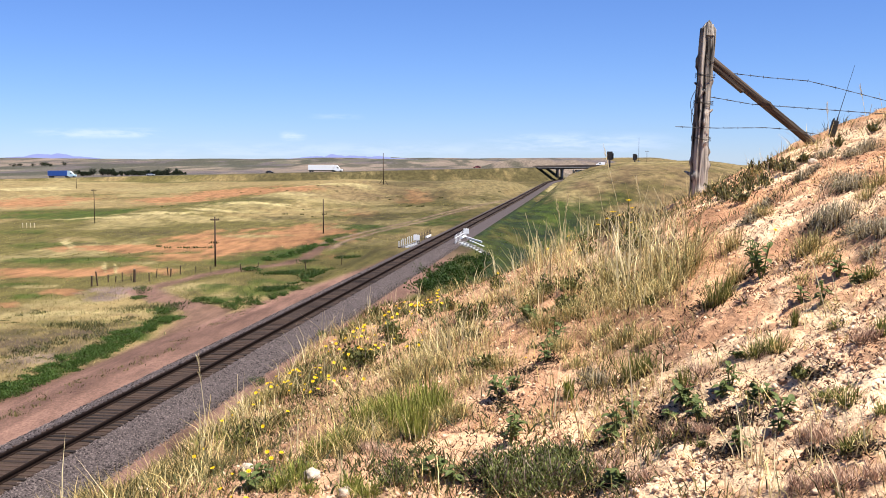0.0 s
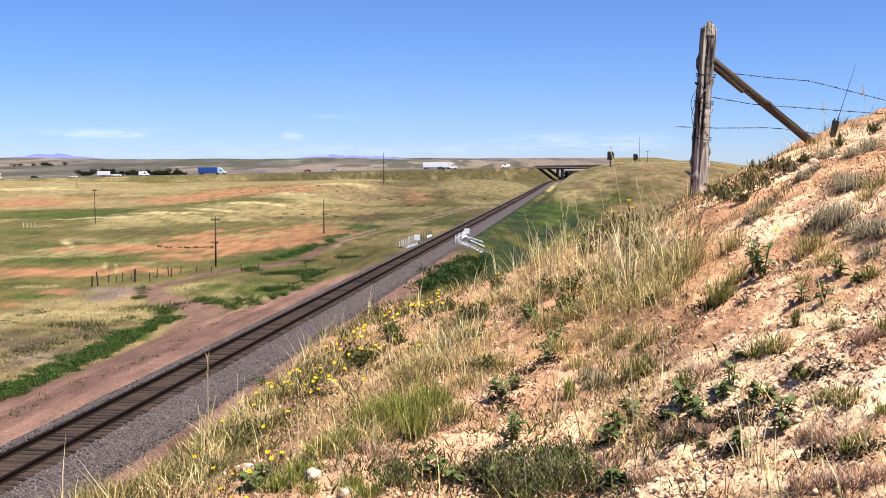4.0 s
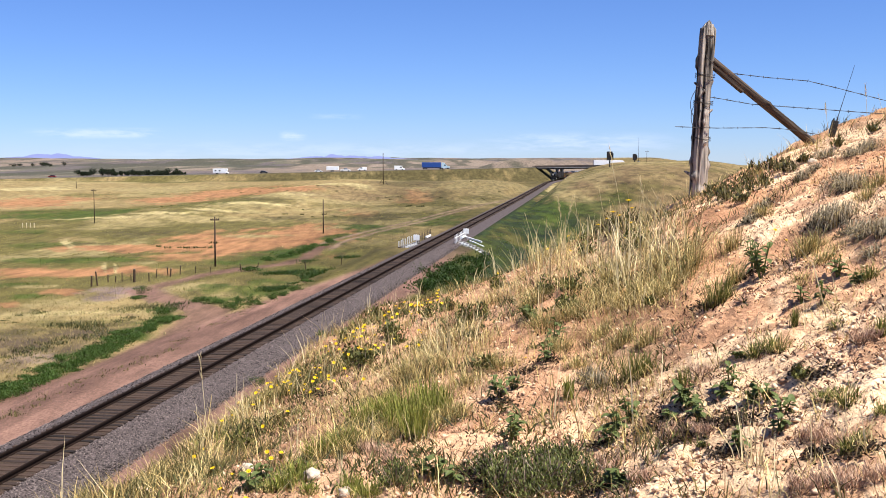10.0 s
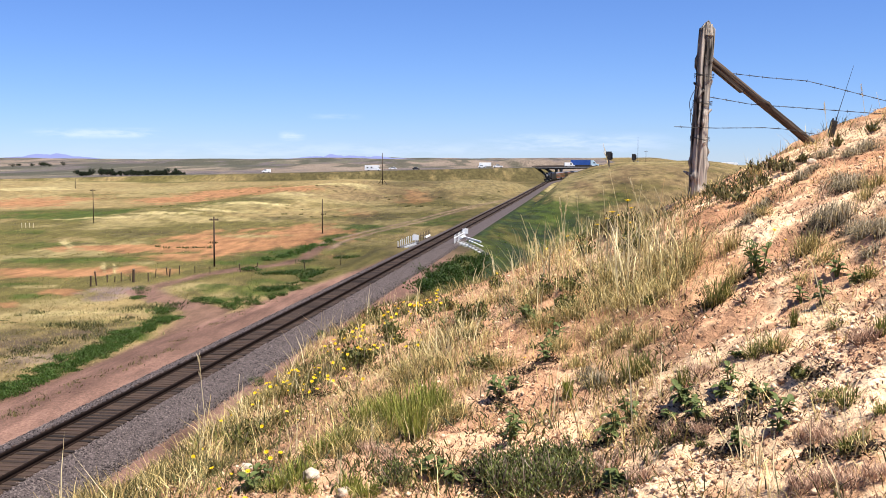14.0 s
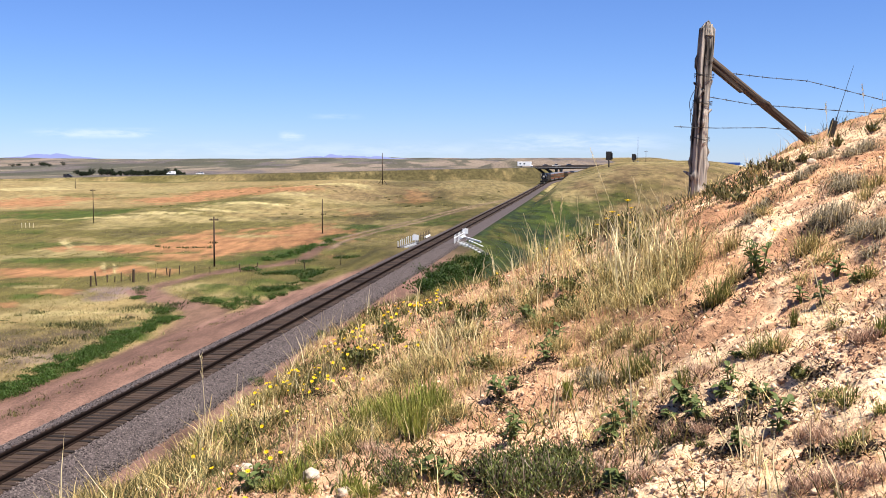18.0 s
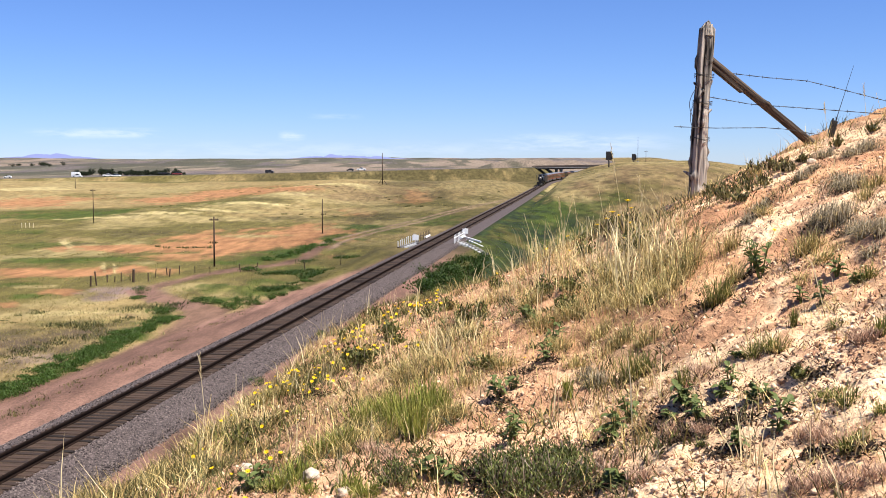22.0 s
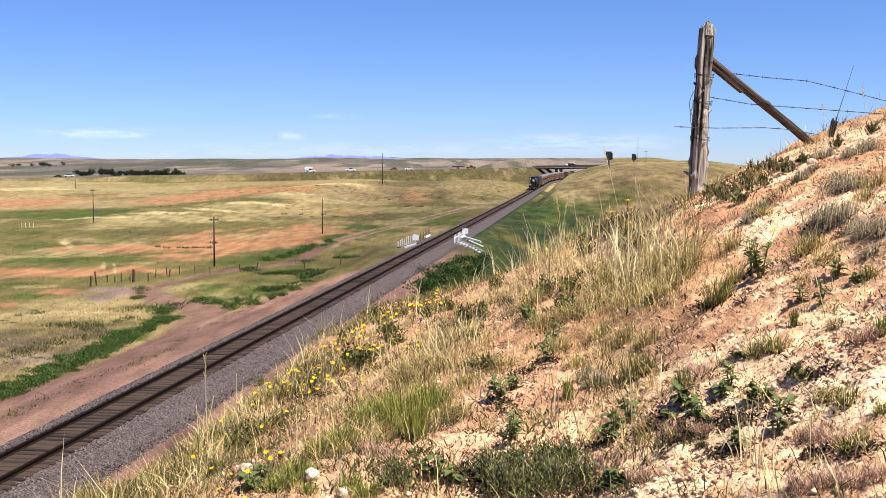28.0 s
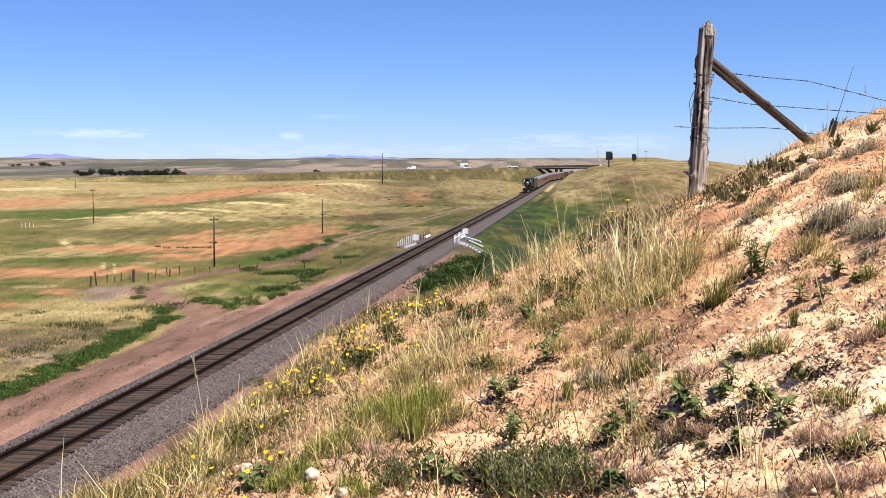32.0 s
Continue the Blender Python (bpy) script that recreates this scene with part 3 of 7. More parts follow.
patch(11.4, 328.1, 6.9, 20.2, -0.03, OLIVE, 0.7)
patch(-14.0, 415.0, 13.1, 25.0, 0.03, DARK_OLIVE, 0.6)
patch(-27.0, 278.1, 8.8, 13.3, 0.10, OLIVE, 0.5)
patch(-25.2, 66.1, 3.2, 4.5, 0.36, DUST, 0.9)
patch(-23.9, 70.5, 2.3, 2.8, 0.33, DUST, 0.85)
patch(-28.0, 70.4, 2.3, 1.8, 0.38, DARK_OLIVE, 0.7)
patch(-22.7, 74.3, 2.0, 1.6, 0.30, DARK_OLIVE, 0.7)
patch(-27.3, 74.9, 3.2, 1.3, 0.35, OLIVE, 0.7)
patch(-23.7, 61.3, 1.3, 1.4, 0.37, GREY_DIRT, 0.6)
patch(-24.3, 58.7, 1.3, 2.3, 0.39, DUST, 0.7)
patch(-23.9, 78.9, 1.7, 1.0, 0.29, HILL_BROWN, 0.8)
patch(-21.6, 52.8, 1.1, 1.3, 0.39, GREEN, 0.95)
patch(-21.2, 57.1, 1.4, 1.6, 0.36, GREEN, 0.95)
patch(-20.9, 62.6, 1.5, 1.7, 0.32, GREEN, 0.95)
patch(-20.7, 70.1, 1.5, 1.9, 0.29, GREEN, 0.95)
patch(-20.4, 75.1, 1.0, 1.3, 0.27, GREEN, 0.9)
# on the hill right of the track
patch(38.3, 335.8, 5.3, 120.0, -0.11, BUFF, 0.8, HILL)
patch(46.1, 457.4, 3.4, 109.8, -0.10, PALE, 0.8, HILL)
patch(37.0, 273.9, 4.3, 14.1, -0.13, HILL_BROWN, 0.8, HILL)
patch(29.5, 222.2, 4.7, 17.2, -0.13, GREEN, 0.7, HILL)
patch(21.1, 226.6, 4.2, 48.1, -0.09, GREEN, 0.8, HILL)
patch(50.0, 300.1, 6.3, 54.6, -0.16, HILL_BROWN, 0.7, HILL)
patch(81.6, 435.3, 13.8, 120.0, -0.19, BUFF, 0.7, HILL)
patch(38.2, 236.2, 3.1, 12.9, -0.16, GREEN, 0.5, HILL)
patch(47.3, 324.9, 5.1, 69.2, -0.14, BUFF, 0.6, HILL)
patch(29.2, 333.2, 2.5, 28.2, -0.09, HILL_BROWN, 0.6, HILL)
patch(43.4, 244.5, 5.2, 9.7, -0.18, OLIVE, 0.6, HILL)
patch(29.5, 258.6, 3.4, 9.0, -0.11, STRAW, 0.6, HILL)
patch(10.7, 167.0, 2.7, 10.8, -0.06, OLIVE, 0.6, HILL)
patch(50.3, 253.9, 4.0, 10.0, -0.20, STRAW, 0.5, HILL)
LANE_A = [(-16.4, 145.8), (-16.3, 126.0), (-17.9, 119.0), (-21.4, 113.8), (-24.2, 107.5), (-25.5, 101.2), (-26.7, 93.9)]
LANE_B = [(-26.7, 93.9), (-24.6, 90.0), (-21.8, 86.4), (-19.6, 83.1), (-18.0, 81.5), (-17.0, 73.6), (-16.5, 64.0), (-16.8, 56.6)]
RUTS = [(-16.7, 148.8), (-15.5, 158.6), (-13.2, 172.6), (-9.5, 190.1), (-5.9, 206.4), (-0.5, 237.7), (6.6, 272.1), (22, 330)]


def build_ground():
    inner = np.radians(np.concatenate([np.linspace(-27, 27, 440)]))
    outer = np.radians(np.linspace(27, 333, 70)[1:-1])
    az = np.concatenate([inner, outer])
    rad = np.concatenate([[0.0, 0.5, 1.0], 1.4 * np.exp(np.linspace(0, math.log(2.6 / 1.4), 30)[:-1]), 2.6 * np.exp(np.linspace(0, math.log(13 / 2.6), 300)[:-1]), 13 * np.exp(np.linspace(0, math.log(4700 / 13), 520))])
    a, r = np.meshgrid(az, rad)
    x, y = (r * np.sin(a)).ravel(), (r * np.cos(a)).ravel()
    z = ground_z(x, y)
    n, k = len(az), len(rad)
    i = np.arange(k - 1)[:, None] * n
    j = np.arange(n)[None]
    j2 = (j + 1) % n
    quads = np.stack([i + j, i + j2, i + n + j2, i + n + j], -1).reshape(-1, 4)[:, ::-1]
    me = bpy.data.meshes.new("ground")
    me.vertices.add(len(x))
    me.vertices.foreach_set("co", np.stack([x, y, z], -1).ravel())
    me.loops.add(quads.size)
    me.loops.foreach_set("vertex_index", quads.ravel().astype(np.int32))
    me.polygons.add(len(quads))
    me.polygons.foreach_set("loop_start", np.arange(0, quads.size, 4, dtype=np.int32))
    me.polygons.foreach_set("use_smooth", np.ones(len(quads), bool))
    me.update(calc_edges=True)
    att = me.attributes.new("tone", "FLOAT_COLOR", "POINT")
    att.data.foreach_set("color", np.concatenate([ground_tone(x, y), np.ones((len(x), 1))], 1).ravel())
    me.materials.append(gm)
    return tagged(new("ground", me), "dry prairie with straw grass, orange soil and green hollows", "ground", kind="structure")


build_ground()


# ---- railway track ----
def track_frame(y):
    """The pose on the rail tops, x to the right of the line, y along it."""
    e = 0.5
    way = Vector((float(track_x(y + e) - track_x(y - e)), 2 * e, float(rail_z(y + e) - rail_z(y - e)))).normalized()
    side = way.cross(Vector((0, 0, 1))).normalized()
    m = Matrix((side, way, side.cross(way))).transposed().to_4x4()
    m.translation = (float(track_x(y)), y, float(rail_z(y)))
    return m


def along_track(name, profile, stations, material, parent, label="", closed=True):
    """Sweeps a cross-section along the line."""
    verts, faces, k = [], [], len(profile)
    for y in stations:
        m = track_frame(y)
        verts += [m @ Vector((px, 0, pz)) for px, pz in profile]
    for s in range(len(stations) - 1):
        for i in range(k if closed else k - 1):
            a, b = s * k + i, s * k + (i + 1) % k
            faces.append((a, b, b + k, a + k))
    ob = new(name, mesh_from(name, verts, faces, material))
    ob.parent = parent
    return tagged(ob, label)


track = thing("railway_track", Matrix.Identity(4), "single railway track with rusty rails on wooden ties", "railway track", kind="structure")
stations = [20 + 4 * i for i in range(60)] + [260 + 12 * i for i in range(42)]
along_track("ballast_bed", [(-3.0, -0.75), (-2.1, -0.38), (-1.5, -0.22), (1.5, -0.22), (2.8, -0.48), (3.8, -0.80)], stations, M["ballast"], track, "grey crushed-stone ballast", False)
along_track("crib_fill", [(-1.25, -0.215), (-1.2, -0.186), (1.15, -0.186), (1.25, -0.215)], stations, M["fouled"], track, "brown fouled ballast between the ties", False)
for side in (-0.7525, 0.7525):
    web = [(-0.075, -0.17), (0.075, -0.17), (0.07, -0.15), (0.012, -0.13), (0.012, -0.045), (0.045, -0.035), (0.045, 0.03), (-0.045, 0.03), (-0.045, -0.035), (-0.012, -0.045), (-0.012, -0.13), (-0.07, -0.15)]
    along_track("rail", [(px + side, pz) for px, pz in web], stations, M["rail"], track, "rust-brown steel rail")
bm = bm_box(-1.3, 1.3, -0.115, 0.115, -0.36, -0.165, 0.012)
tie_mesh = bpy.data.meshes.new("tie")
bm.to_mesh(tie_mesh)
bm.free()
tie_mesh.materials.append(M["tie"])
rng = random.Random(4)
y = 28.0
count = 0
far_v, far_f = [], []
while y < 690:
    m = track_frame(y) @ pose(rng.uniform(-0.05, 0.05), 0, rng.uniform(-0.012, 0.008), 0, 0, rng.uniform(-1.2, 1.2))
    if count < 300:
        share("tie", tie_mesh, track, m)
    else:
        base = len(far_v)
        far_v += [m @ Vector((sx * 1.3, sy * 0.115, sz)) for sz in (-0.36, -0.165) for sx, sy in ((-1, -1), (1, -1), (1, 1), (-1, 1))]
        far_f += [tuple(base + i for i in f) for f in ((4, 5, 6, 7), (0, 1, 5, 4), (1, 2, 6, 5), (2, 3, 7, 6), (3, 0, 4, 7))]
    count += 1
    y += 0.49
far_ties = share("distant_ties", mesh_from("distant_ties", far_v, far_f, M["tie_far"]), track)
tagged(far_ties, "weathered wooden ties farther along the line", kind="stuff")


# ---- overpass and highway ----
def road_strip(name, y0, y1, x0, x1, lift, material, label):
    xs = np.linspace(x0, x1, max(2, int((x1 - x0) / 12)))
    verts, faces = [], []
    for x in xs:
        z = float(highway_z(x)) + lift
        verts += [(x, y0, z), (x, y1, z)]
    for i in range(len(xs) - 1):
        faces.append((2 * i, 2 * i + 2, 2 * i + 3, 2 * i + 1))
    return tagged(new(name, mesh_from(name, verts, faces, material)), label, "road", kind="structure")


NEAR_LANE, FAR_LANE = 627.0, 653.0
road_strip("road", NEAR_LANE - 6, NEAR_LANE + 6, -1300, 1300, 0.02, M["asphalt"], "grey asphalt highway carriageway across the plain")
road_strip("road", FAR_LANE - 6, FAR_LANE + 6, -1300, 1300, 0.03, M["asphalt"], "farther grey asphalt carriageway of the highway")


def overpass(yc, label):
    ob = thing("highway_bridge", pose(0, yc, 0), label, "bridge", "highway bridges over the track")
    x0, x1 = 55.0, 104.0
    za, zb = float(highway_z(x0)), float(highway_z(x1))
    m = Matrix.Shear("XZ", 4, (0, 0))
    tilt = math.degrees(math.atan2(zb - za, x1 - x0))
    deck = part("deck", bm_box(-25, 25, -6.6, 6.6, -0.45, 0.0, 0.02), M["concrete"], ob, "grey concrete deck slab")
    deck.matrix_basis = pose((x0 + x1) / 2, 0, (za + zb) / 2 + 0.05, 0, -tilt, 0)
    for s in (-1, 1):
        curb = part("curb", bm_box(-25, 25, -0.2, 0.2, 0.0, 0.45, 0.03), M["girder"], ob)
        curb.matrix_basis = pose((x0 + x1) / 2, s * 6.45, (za + zb) / 2 + 0.05, 0, -tilt, 0)
        rail = part("railing", bm_box(-25, 25, -0.05, 0.05, 0.72, 0.84, 0.02), M["girder"], ob)
        rail.matrix_basis = curb.matrix_basis
        for i in range(17):
            post = part("railing_post", bm_box(-0.07, 0.07, -0.06, 0.06, 0.4, 0.75), M["girder"], ob)
            post.matrix_basis = pose(x0 + (x1 - x0) * (i + 0.5) / 17, s * 6.45, float(highway_z(x0 + (x1 - x0) * (i + 0.5) / 17)) + 0.05)
    for k in range(5):
        beam = part("girder", bm_box(-24.4, 24.4, -0.22, 0.22, -1.15, -0.45, 0.02), M["girder"], ob)
        beam.matrix_basis = pose((x0 + x1) / 2, -5.2 + 2.6 * k, (za + zb) / 2 + 0.05, 0, -tilt, 0)
    for x in (69.0, 88.0):
        zt = float(highway_z(x)) - 1.1
        cap = part("pier_cap", bm_box(x - 0.5, x + 0.5, -5.8, 5.8, zt - 0.8, zt, 0.04), M["concrete"], ob)
        for yy in (-4.5, 0, 4.5):
            base = gz(x, yc + yy) - 0.6
            part("pier", bm_rod((x, yy, base), (x, yy, zt - 0.8), 0.42, 0.42, 14), M["concrete"], ob, smooth_faces=True)
    return ob


overpass(NEAR_LANE, "long low concrete highway overpass on round piers")
overpass(FAR_LANE, "second concrete overpass behind the first one")


# ---- corner post, brace, wires, radio ----
def worn_pole(length, r0, r1, seed, seg=20, rings=36, rough=0.012, knots=7):
    """A weathered round post along z, with ribs, knots and a broken top."""
    rnd = random.Random(seed)
    spots = [(rnd.uniform(0.1, 0.97) * length, rnd.uniform(0, 6.28), rnd.uniform(0.012, 0.03)) for _ in range(knots)]
    verts, faces = [], []
    for i in range(rings + 1):
        z = length * i / rings
        r = r0 + (r1 - r0) * i / rings
        for j in range(seg):
            a = 2 * math.pi * j / seg
            q = r + rough * (noise.noise((math.cos(a) * 2.2, math.sin(a) * 2.2, z * 1.3 + seed)) + 0.7 * noise.noise((math.cos(a) * 6, math.sin(a) * 6, z * 0.9 + seed)))
            for kz, ka, kr in spots:
                da = math.atan2(math.sin(a - ka), math.cos(a - ka)) * r
                q += kr * math.exp(-((z - kz) ** 2 + da * da) / 0.0011)
            top = 0.0
            if i == rings:
                top = 0.10 * noise.noise((math.cos(a) * 3, math.sin(a) * 3, seed))
                q *= 0.5
            verts.append((q * math.cos(a), q * math.sin(a), z + top))
    for i in range(rings):
        for j in range(seg):
            a, b = i * seg + j, i * seg + (j + 1) % seg
            faces.append((a, b, b + seg, a + seg))
    faces.append(tuple(range(rings * seg, (rings + 1) * seg)))
    faces.append(tuple(range(seg))[::-1])
    return verts, faces


PX, PY = 2.362, 10.0
pz = gz(PX, PY)
corner = thing("fence_post", pose(PX, PY, pz, 0, 2.9, 0), "gnarled grey wooden corner post of a wire fence", "fence post")
post_top = 13.20
me = mesh_from("post", *worn_pole(post_top - pz + 0.25, 0.080, 0.062, 3, 40, 72, 0.03, 16), M["post"], True)
share("post", me, corner, pose(0, 0, -0.22))
# a jagged, bleached top and stubs of cut branches
for k, (a, h) in enumerate(((0.3, 0.05), (1.4, 0.03), (2.2, 0.045), (3.4, 0.02), (4.3, 0.06), (5.4, 0.04))):
    tip = bm_rod((0.036 * math.cos(a), 0.036 * math.sin(a), post_top - pz - 0.06), (0.03 * math.cos(a), 0.03 * math.sin(a), post_top - pz + h), 0.032, 0.018, 7)
    part("splinter", tip, M["bleached"], corner, "bleached splinter of the post's top")
for h, a, n in ((1.02, 3.3, 0.10), (0.2, 3.0, 0.13), (0.78, -0.5, 0.09), (1.22, 0.2, 0.085), (0.48, -1.3, 0.10), (0.95, -1.8, 0.095)):
    part("branch_stub", bm_rod((0, 0, h - 0.02), (n * math.cos(a), n * math.sin(a), h + 0.045), 0.03, 0.008, 9), M["post"], corner, smooth_faces=True)
for h0, h1, bulge in ((0.72, 1.02, 0.13), (0.62, 0.9, 0.115)):
    bm = bmesh.new()
    prev = None
    for i in range(15):
        k = i / 14
        p = Vector((-0.075 - (bulge - 0.075) * math.sin(math.pi * k), -0.05, h0 + (h1 - h0) * k))
        if prev:
            rod(bm, prev, p, 0.003, seg=5)
        prev = p
    part("wire_loop", bm, M["wire"], corner, "loose loop of rusty wire")
for h in (0.54, 0.87, 1.12):
    bm = bmesh.new()
    for k in range(3):
        prev = None
        for i in range(19):
            a = 2 * math.pi * i / 18
            p = Vector((0.09 * math.cos(a), 0.09 * math.sin(a), h + 0.012 * k + 0.008 * math.sin(a * 2 + k)))
            if prev:
                rod(bm, prev, p, 0.0022, seg=5)
            prev = p
    part("wire_wrap", bm, M["wire"], corner, "rusty wire wound round the post")

foot = Vector((3.50, 10.05, 12.11))
head = Vector((2.47, 10.0, 12.92))
way = foot - head
brace = thing("brace_pole", Matrix.Translation(head) @ way.to_track_quat("Z", "Y").to_matrix().to_4x4(), "slanting brown wooden brace pole with a split edge", "fence brace")
me = mesh_from("pole", *worn_pole(way.length + 0.12, 0.038, 0.042, 8, 22, 44, 0.010, 4), M["brace"], True)
share("pole", me, brace, pose(0, 0, -0.04))
part("splinter", bm_box(-0.035, 0.035, -0.02, 0.02, 0.02, 0.40, 0.006), M["brace"], brace, "split strip of the brace").matrix_basis = pose(0, -0.037, 0.02)
bm = bmesh.new()
prev = None
for i in range(16):
    a = i / 15 * 5.2
    p = Vector((-0.02 + 0.05 * math.cos(a), 0.03 * math.sin(a * 1.5), -0.03 + 0.06 * math.sin(a)))
    if prev:
        rod(bm, prev, p, 0.003, seg=5)
    prev = p
part("wire_loop", bm, M["wire"], brace)


def barbed(pts, label):
    """A strand of barbed wire through the points."""
    ob = thing("barbed_wire", Matrix.Identity(4), label, "wire", "fence wires")
    bm, barbs = bmesh.new(), bmesh.new()
    line = []
    for a, b in zip(pts, pts[1:]):
        a, b = Vector(a), Vector(b)
        n = max(2, int((b - a).length / 0.06))
        line += [a.lerp(b, i / n) for i in range(n)]
    line.append(Vector(pts[-1]))
    for twist in (0, math.pi):
        off = [p + Vector((0, 0.0022 * math.cos(i * 1.4 + twist), 0.0022 * math.sin(i * 1.4 + twist))) for i, p in enumerate(line)]
        for p, q in zip(off, off[1:]):
            rod(bm, p, q, 0.0021, seg=4, caps=False)
    rnd = random.Random(len(line))
    for p in line[1::2]:
        for _ in range(2):
            v = Vector((rnd.uniform(-0.3, 0.3), rnd.uniform(-1, 1), rnd.uniform(-1, 1))).normalized() * 0.014
            rod(barbs, p - v, p + v, 0.0016, seg=4)
    part("strand", bm, M["wire"], ob)
    tagged(part("barb_mass", barbs, M["wire"], ob), kind="stuff")
    return ob


barbed([(2.657, 10.0, 12.798), (3.019, 10.0, 12.756), (3.37, 10.0, 12.728), (3.628, 10.0, 12.666), (4.109, 10.0, 12.544), (4.491, 10.0, 12.419)], "sagging upper strand of rusty barbed wire")
barbed([(2.44, 9.95, 12.580), (2.862, 10.0, 12.512), (3.377, 10.0, 12.476), (4.008, 10.0, 12.429), (4.492, 10.0, 12.403)], "middle strand of rusty barbed wire")
barbed([(2.132, 9.92, 12.304), (2.516, 9.92, 12.291), (2.983, 9.97, 12.296), (3.173, 9.98, 12.283), (3.5, 10.0, 12.231)], "lower strand of rusty barbed wire past the post")

rx, ry = 3.60, 10.0
rz = gz(rx, ry)
radio = thing("handheld_radio", pose(rx, ry, rz + 0.03, 4, 13, 0), "black handheld radio with a long whip antenna", "radio")
part("body", bm_box(-0.03, 0.03, -0.018, 0.018, 0.0, 0.155, 0.006), M["black_plastic"], radio)
part("knob", bm_rod((-0.018, 0, 0.155), (-0.018, 0, 0.172), 0.007, seg=10), M["black_plastic"], radio)
part("antenna_base", bm_rod((0.012, 0, 0.155), (0.012, 0, 0.19), 0.007, 0.005, seg=10), M["black_plastic"], radio)
part("antenna", bm_rod((0.012, 0, 0.19), (0.03, 0, 0.68), 0.0034, 0.0016, seg=6), M["wire"], radio, "thin metal whip antenna")
part("speaker_grille", bm_box(-0.02, 0.02, -0.021, -0.018, 0.02, 0.07, 0.001), M["dark_steel"], radio)
part("display", bm_box(-0.018, 0.018, -0.021, -0.018, 0.1, 0.13, 0.001), M["black_plastic"], radio)


# ---- utility poles, signals, far posts ----
def utility_pole(x, y, height, label, arms=1, lean=0.0, stay=False, width=1.0, r=0.10):
    z = gz(x, y)
    ob = thing("utility_pole", pose(x, y, z, 0, lean, 0), label, "pole", "poles along the railway")
    part("shaft", bm_rod((0, 0, -0.5), (0, 0, height), r, r * 0.7, 10), M["pole"], ob, smooth_faces=True)
    for k in range(arms):
        h = height - 0.35 - 0.6 * k
        part("crossarm", bm_box(-width, width, -0.06, 0.06, h - 0.06, h + 0.06, 0.01), M["pole"], ob)
        for q in (-0.85, -0.45, 0.45, 0.85):
            part("insulator", bm_rod((q * width, 0, h + 0.06), (q * width, 0, h + 0.2), 0.04, 0.025, 8), M["dark_steel"], ob)
    if stay:
        for s in (-1, 1):
            part("brace", bm_rod((s * 1.7, 0, -0.2), (0, 0, height * 0.2), 0.09, 0.08, 8), M["pole"], ob)
    return ob


utility_pole(-25.0, 116.4, 5.45, "leaning dark wooden telegraph pole with one crossarm", 1, 0.4, width=0.5)
utility_pole(-19.3, 171.0, 5.5, "bare dark wooden telegraph pole on orange soil", 0, 0.2)
utility_pole(-22.5, 398.0, 11.6, "tall dark power pole with side braces on a mound", 0, 0.0, True, 0.9, 0.17)
utility_pole(-65.4, 200.0, 6.4, "weathered telegraph pole out in the field", 1, 0.0, width=0.5, r=0.08)
utility_pole(-146.2, 426.0, 4.2, "small distant wooden pole", 0, 0.0)
utility_pole(97.3, 514.6, 5.4, "distant wooden pole with a crossarm on the hill", 1, 0.0, width=0.9)
mast = thing("radio_mast", pose(94.0, 518.0, gz(94, 518)), "thin grey radio mast on the hill", "mast")
part("tube", bm_rod((0, 0, -0.3), (0, 0, 11.8), 0.11, 0.06, 8), M["girder"], mast)
part("base", bm_box(-0.5, 0.5, -0.5, 0.5, -0.3, 0.4, 0.03), M["concrete"], mast)


def signal(x, y, height, headsize, label):
    """A colour-light signal seen from behind: mast, backing board, hoods and a small cabinet."""
    z = gz(x, y)
    ob = thing("railway_signal", pose(x, y, z), label, "railway signal", "railway signals")
    part("mast", bm_rod((0, 0, -0.4), (0, 0, height), 0.22, 0.18, 10), M["dark_steel"], ob)
    part("ladder", bm_box(0.3, 0.36, -0.2, 0.2, 0, height - 0.3), M["dark_steel"], ob)
    w, h = headsize
    part("backing_board", bm_box(-w / 2, w / 2, -0.12, 0.12, height - 0.1, height + h, 0.1), M["dark_steel"], ob)
    for k in range(3):
        zc = height + h * (0.2 + 0.3 * k)
        part("hood", bm_rod((0, 0.1, zc), (0, 0.55, zc), 0.2, 0.22, 10), M["dark_steel"], ob)
    part("platform", bm_box(-w * 0.6, w * 0.6, -0.5, 0.5, height - 0.22, height - 0.12, 0.02), M["dark_steel"], ob)
    part("case", bm_box(w * 0.5, w * 0.5 + 0.35, -0.3, 0.3, height + 0.2, height + h * 0.8, 0.04), M["dark_steel"], ob)
    return ob


signal(66.1, 428.0, 2.9, (2.3, 3.3), "black railway signal with a broad backing board on its mast")
signal(94.9, 534.0, 1.0, (1.9, 3.0), "smaller distant black railway signal on the hill")


def wood_post(x, y, height, r, lean, name="fence_post"):
    ob = thing(name, pose(x, y, gz(x, y), lean[0], lean[1], 0), "short dark wooden fence post in the grass", "fence post", "pasture fence posts")
    part("post", bm_rod((0, 0, -0.2), (0, 0, height), r * 0.8, r * 0.68, 8), M["pole"], ob)
    part("end", bm_rod((0, 0, height), (0, 0, height + 0.03), r * 0.8, r * 0.4, 8), M["post"], ob)
    return ob


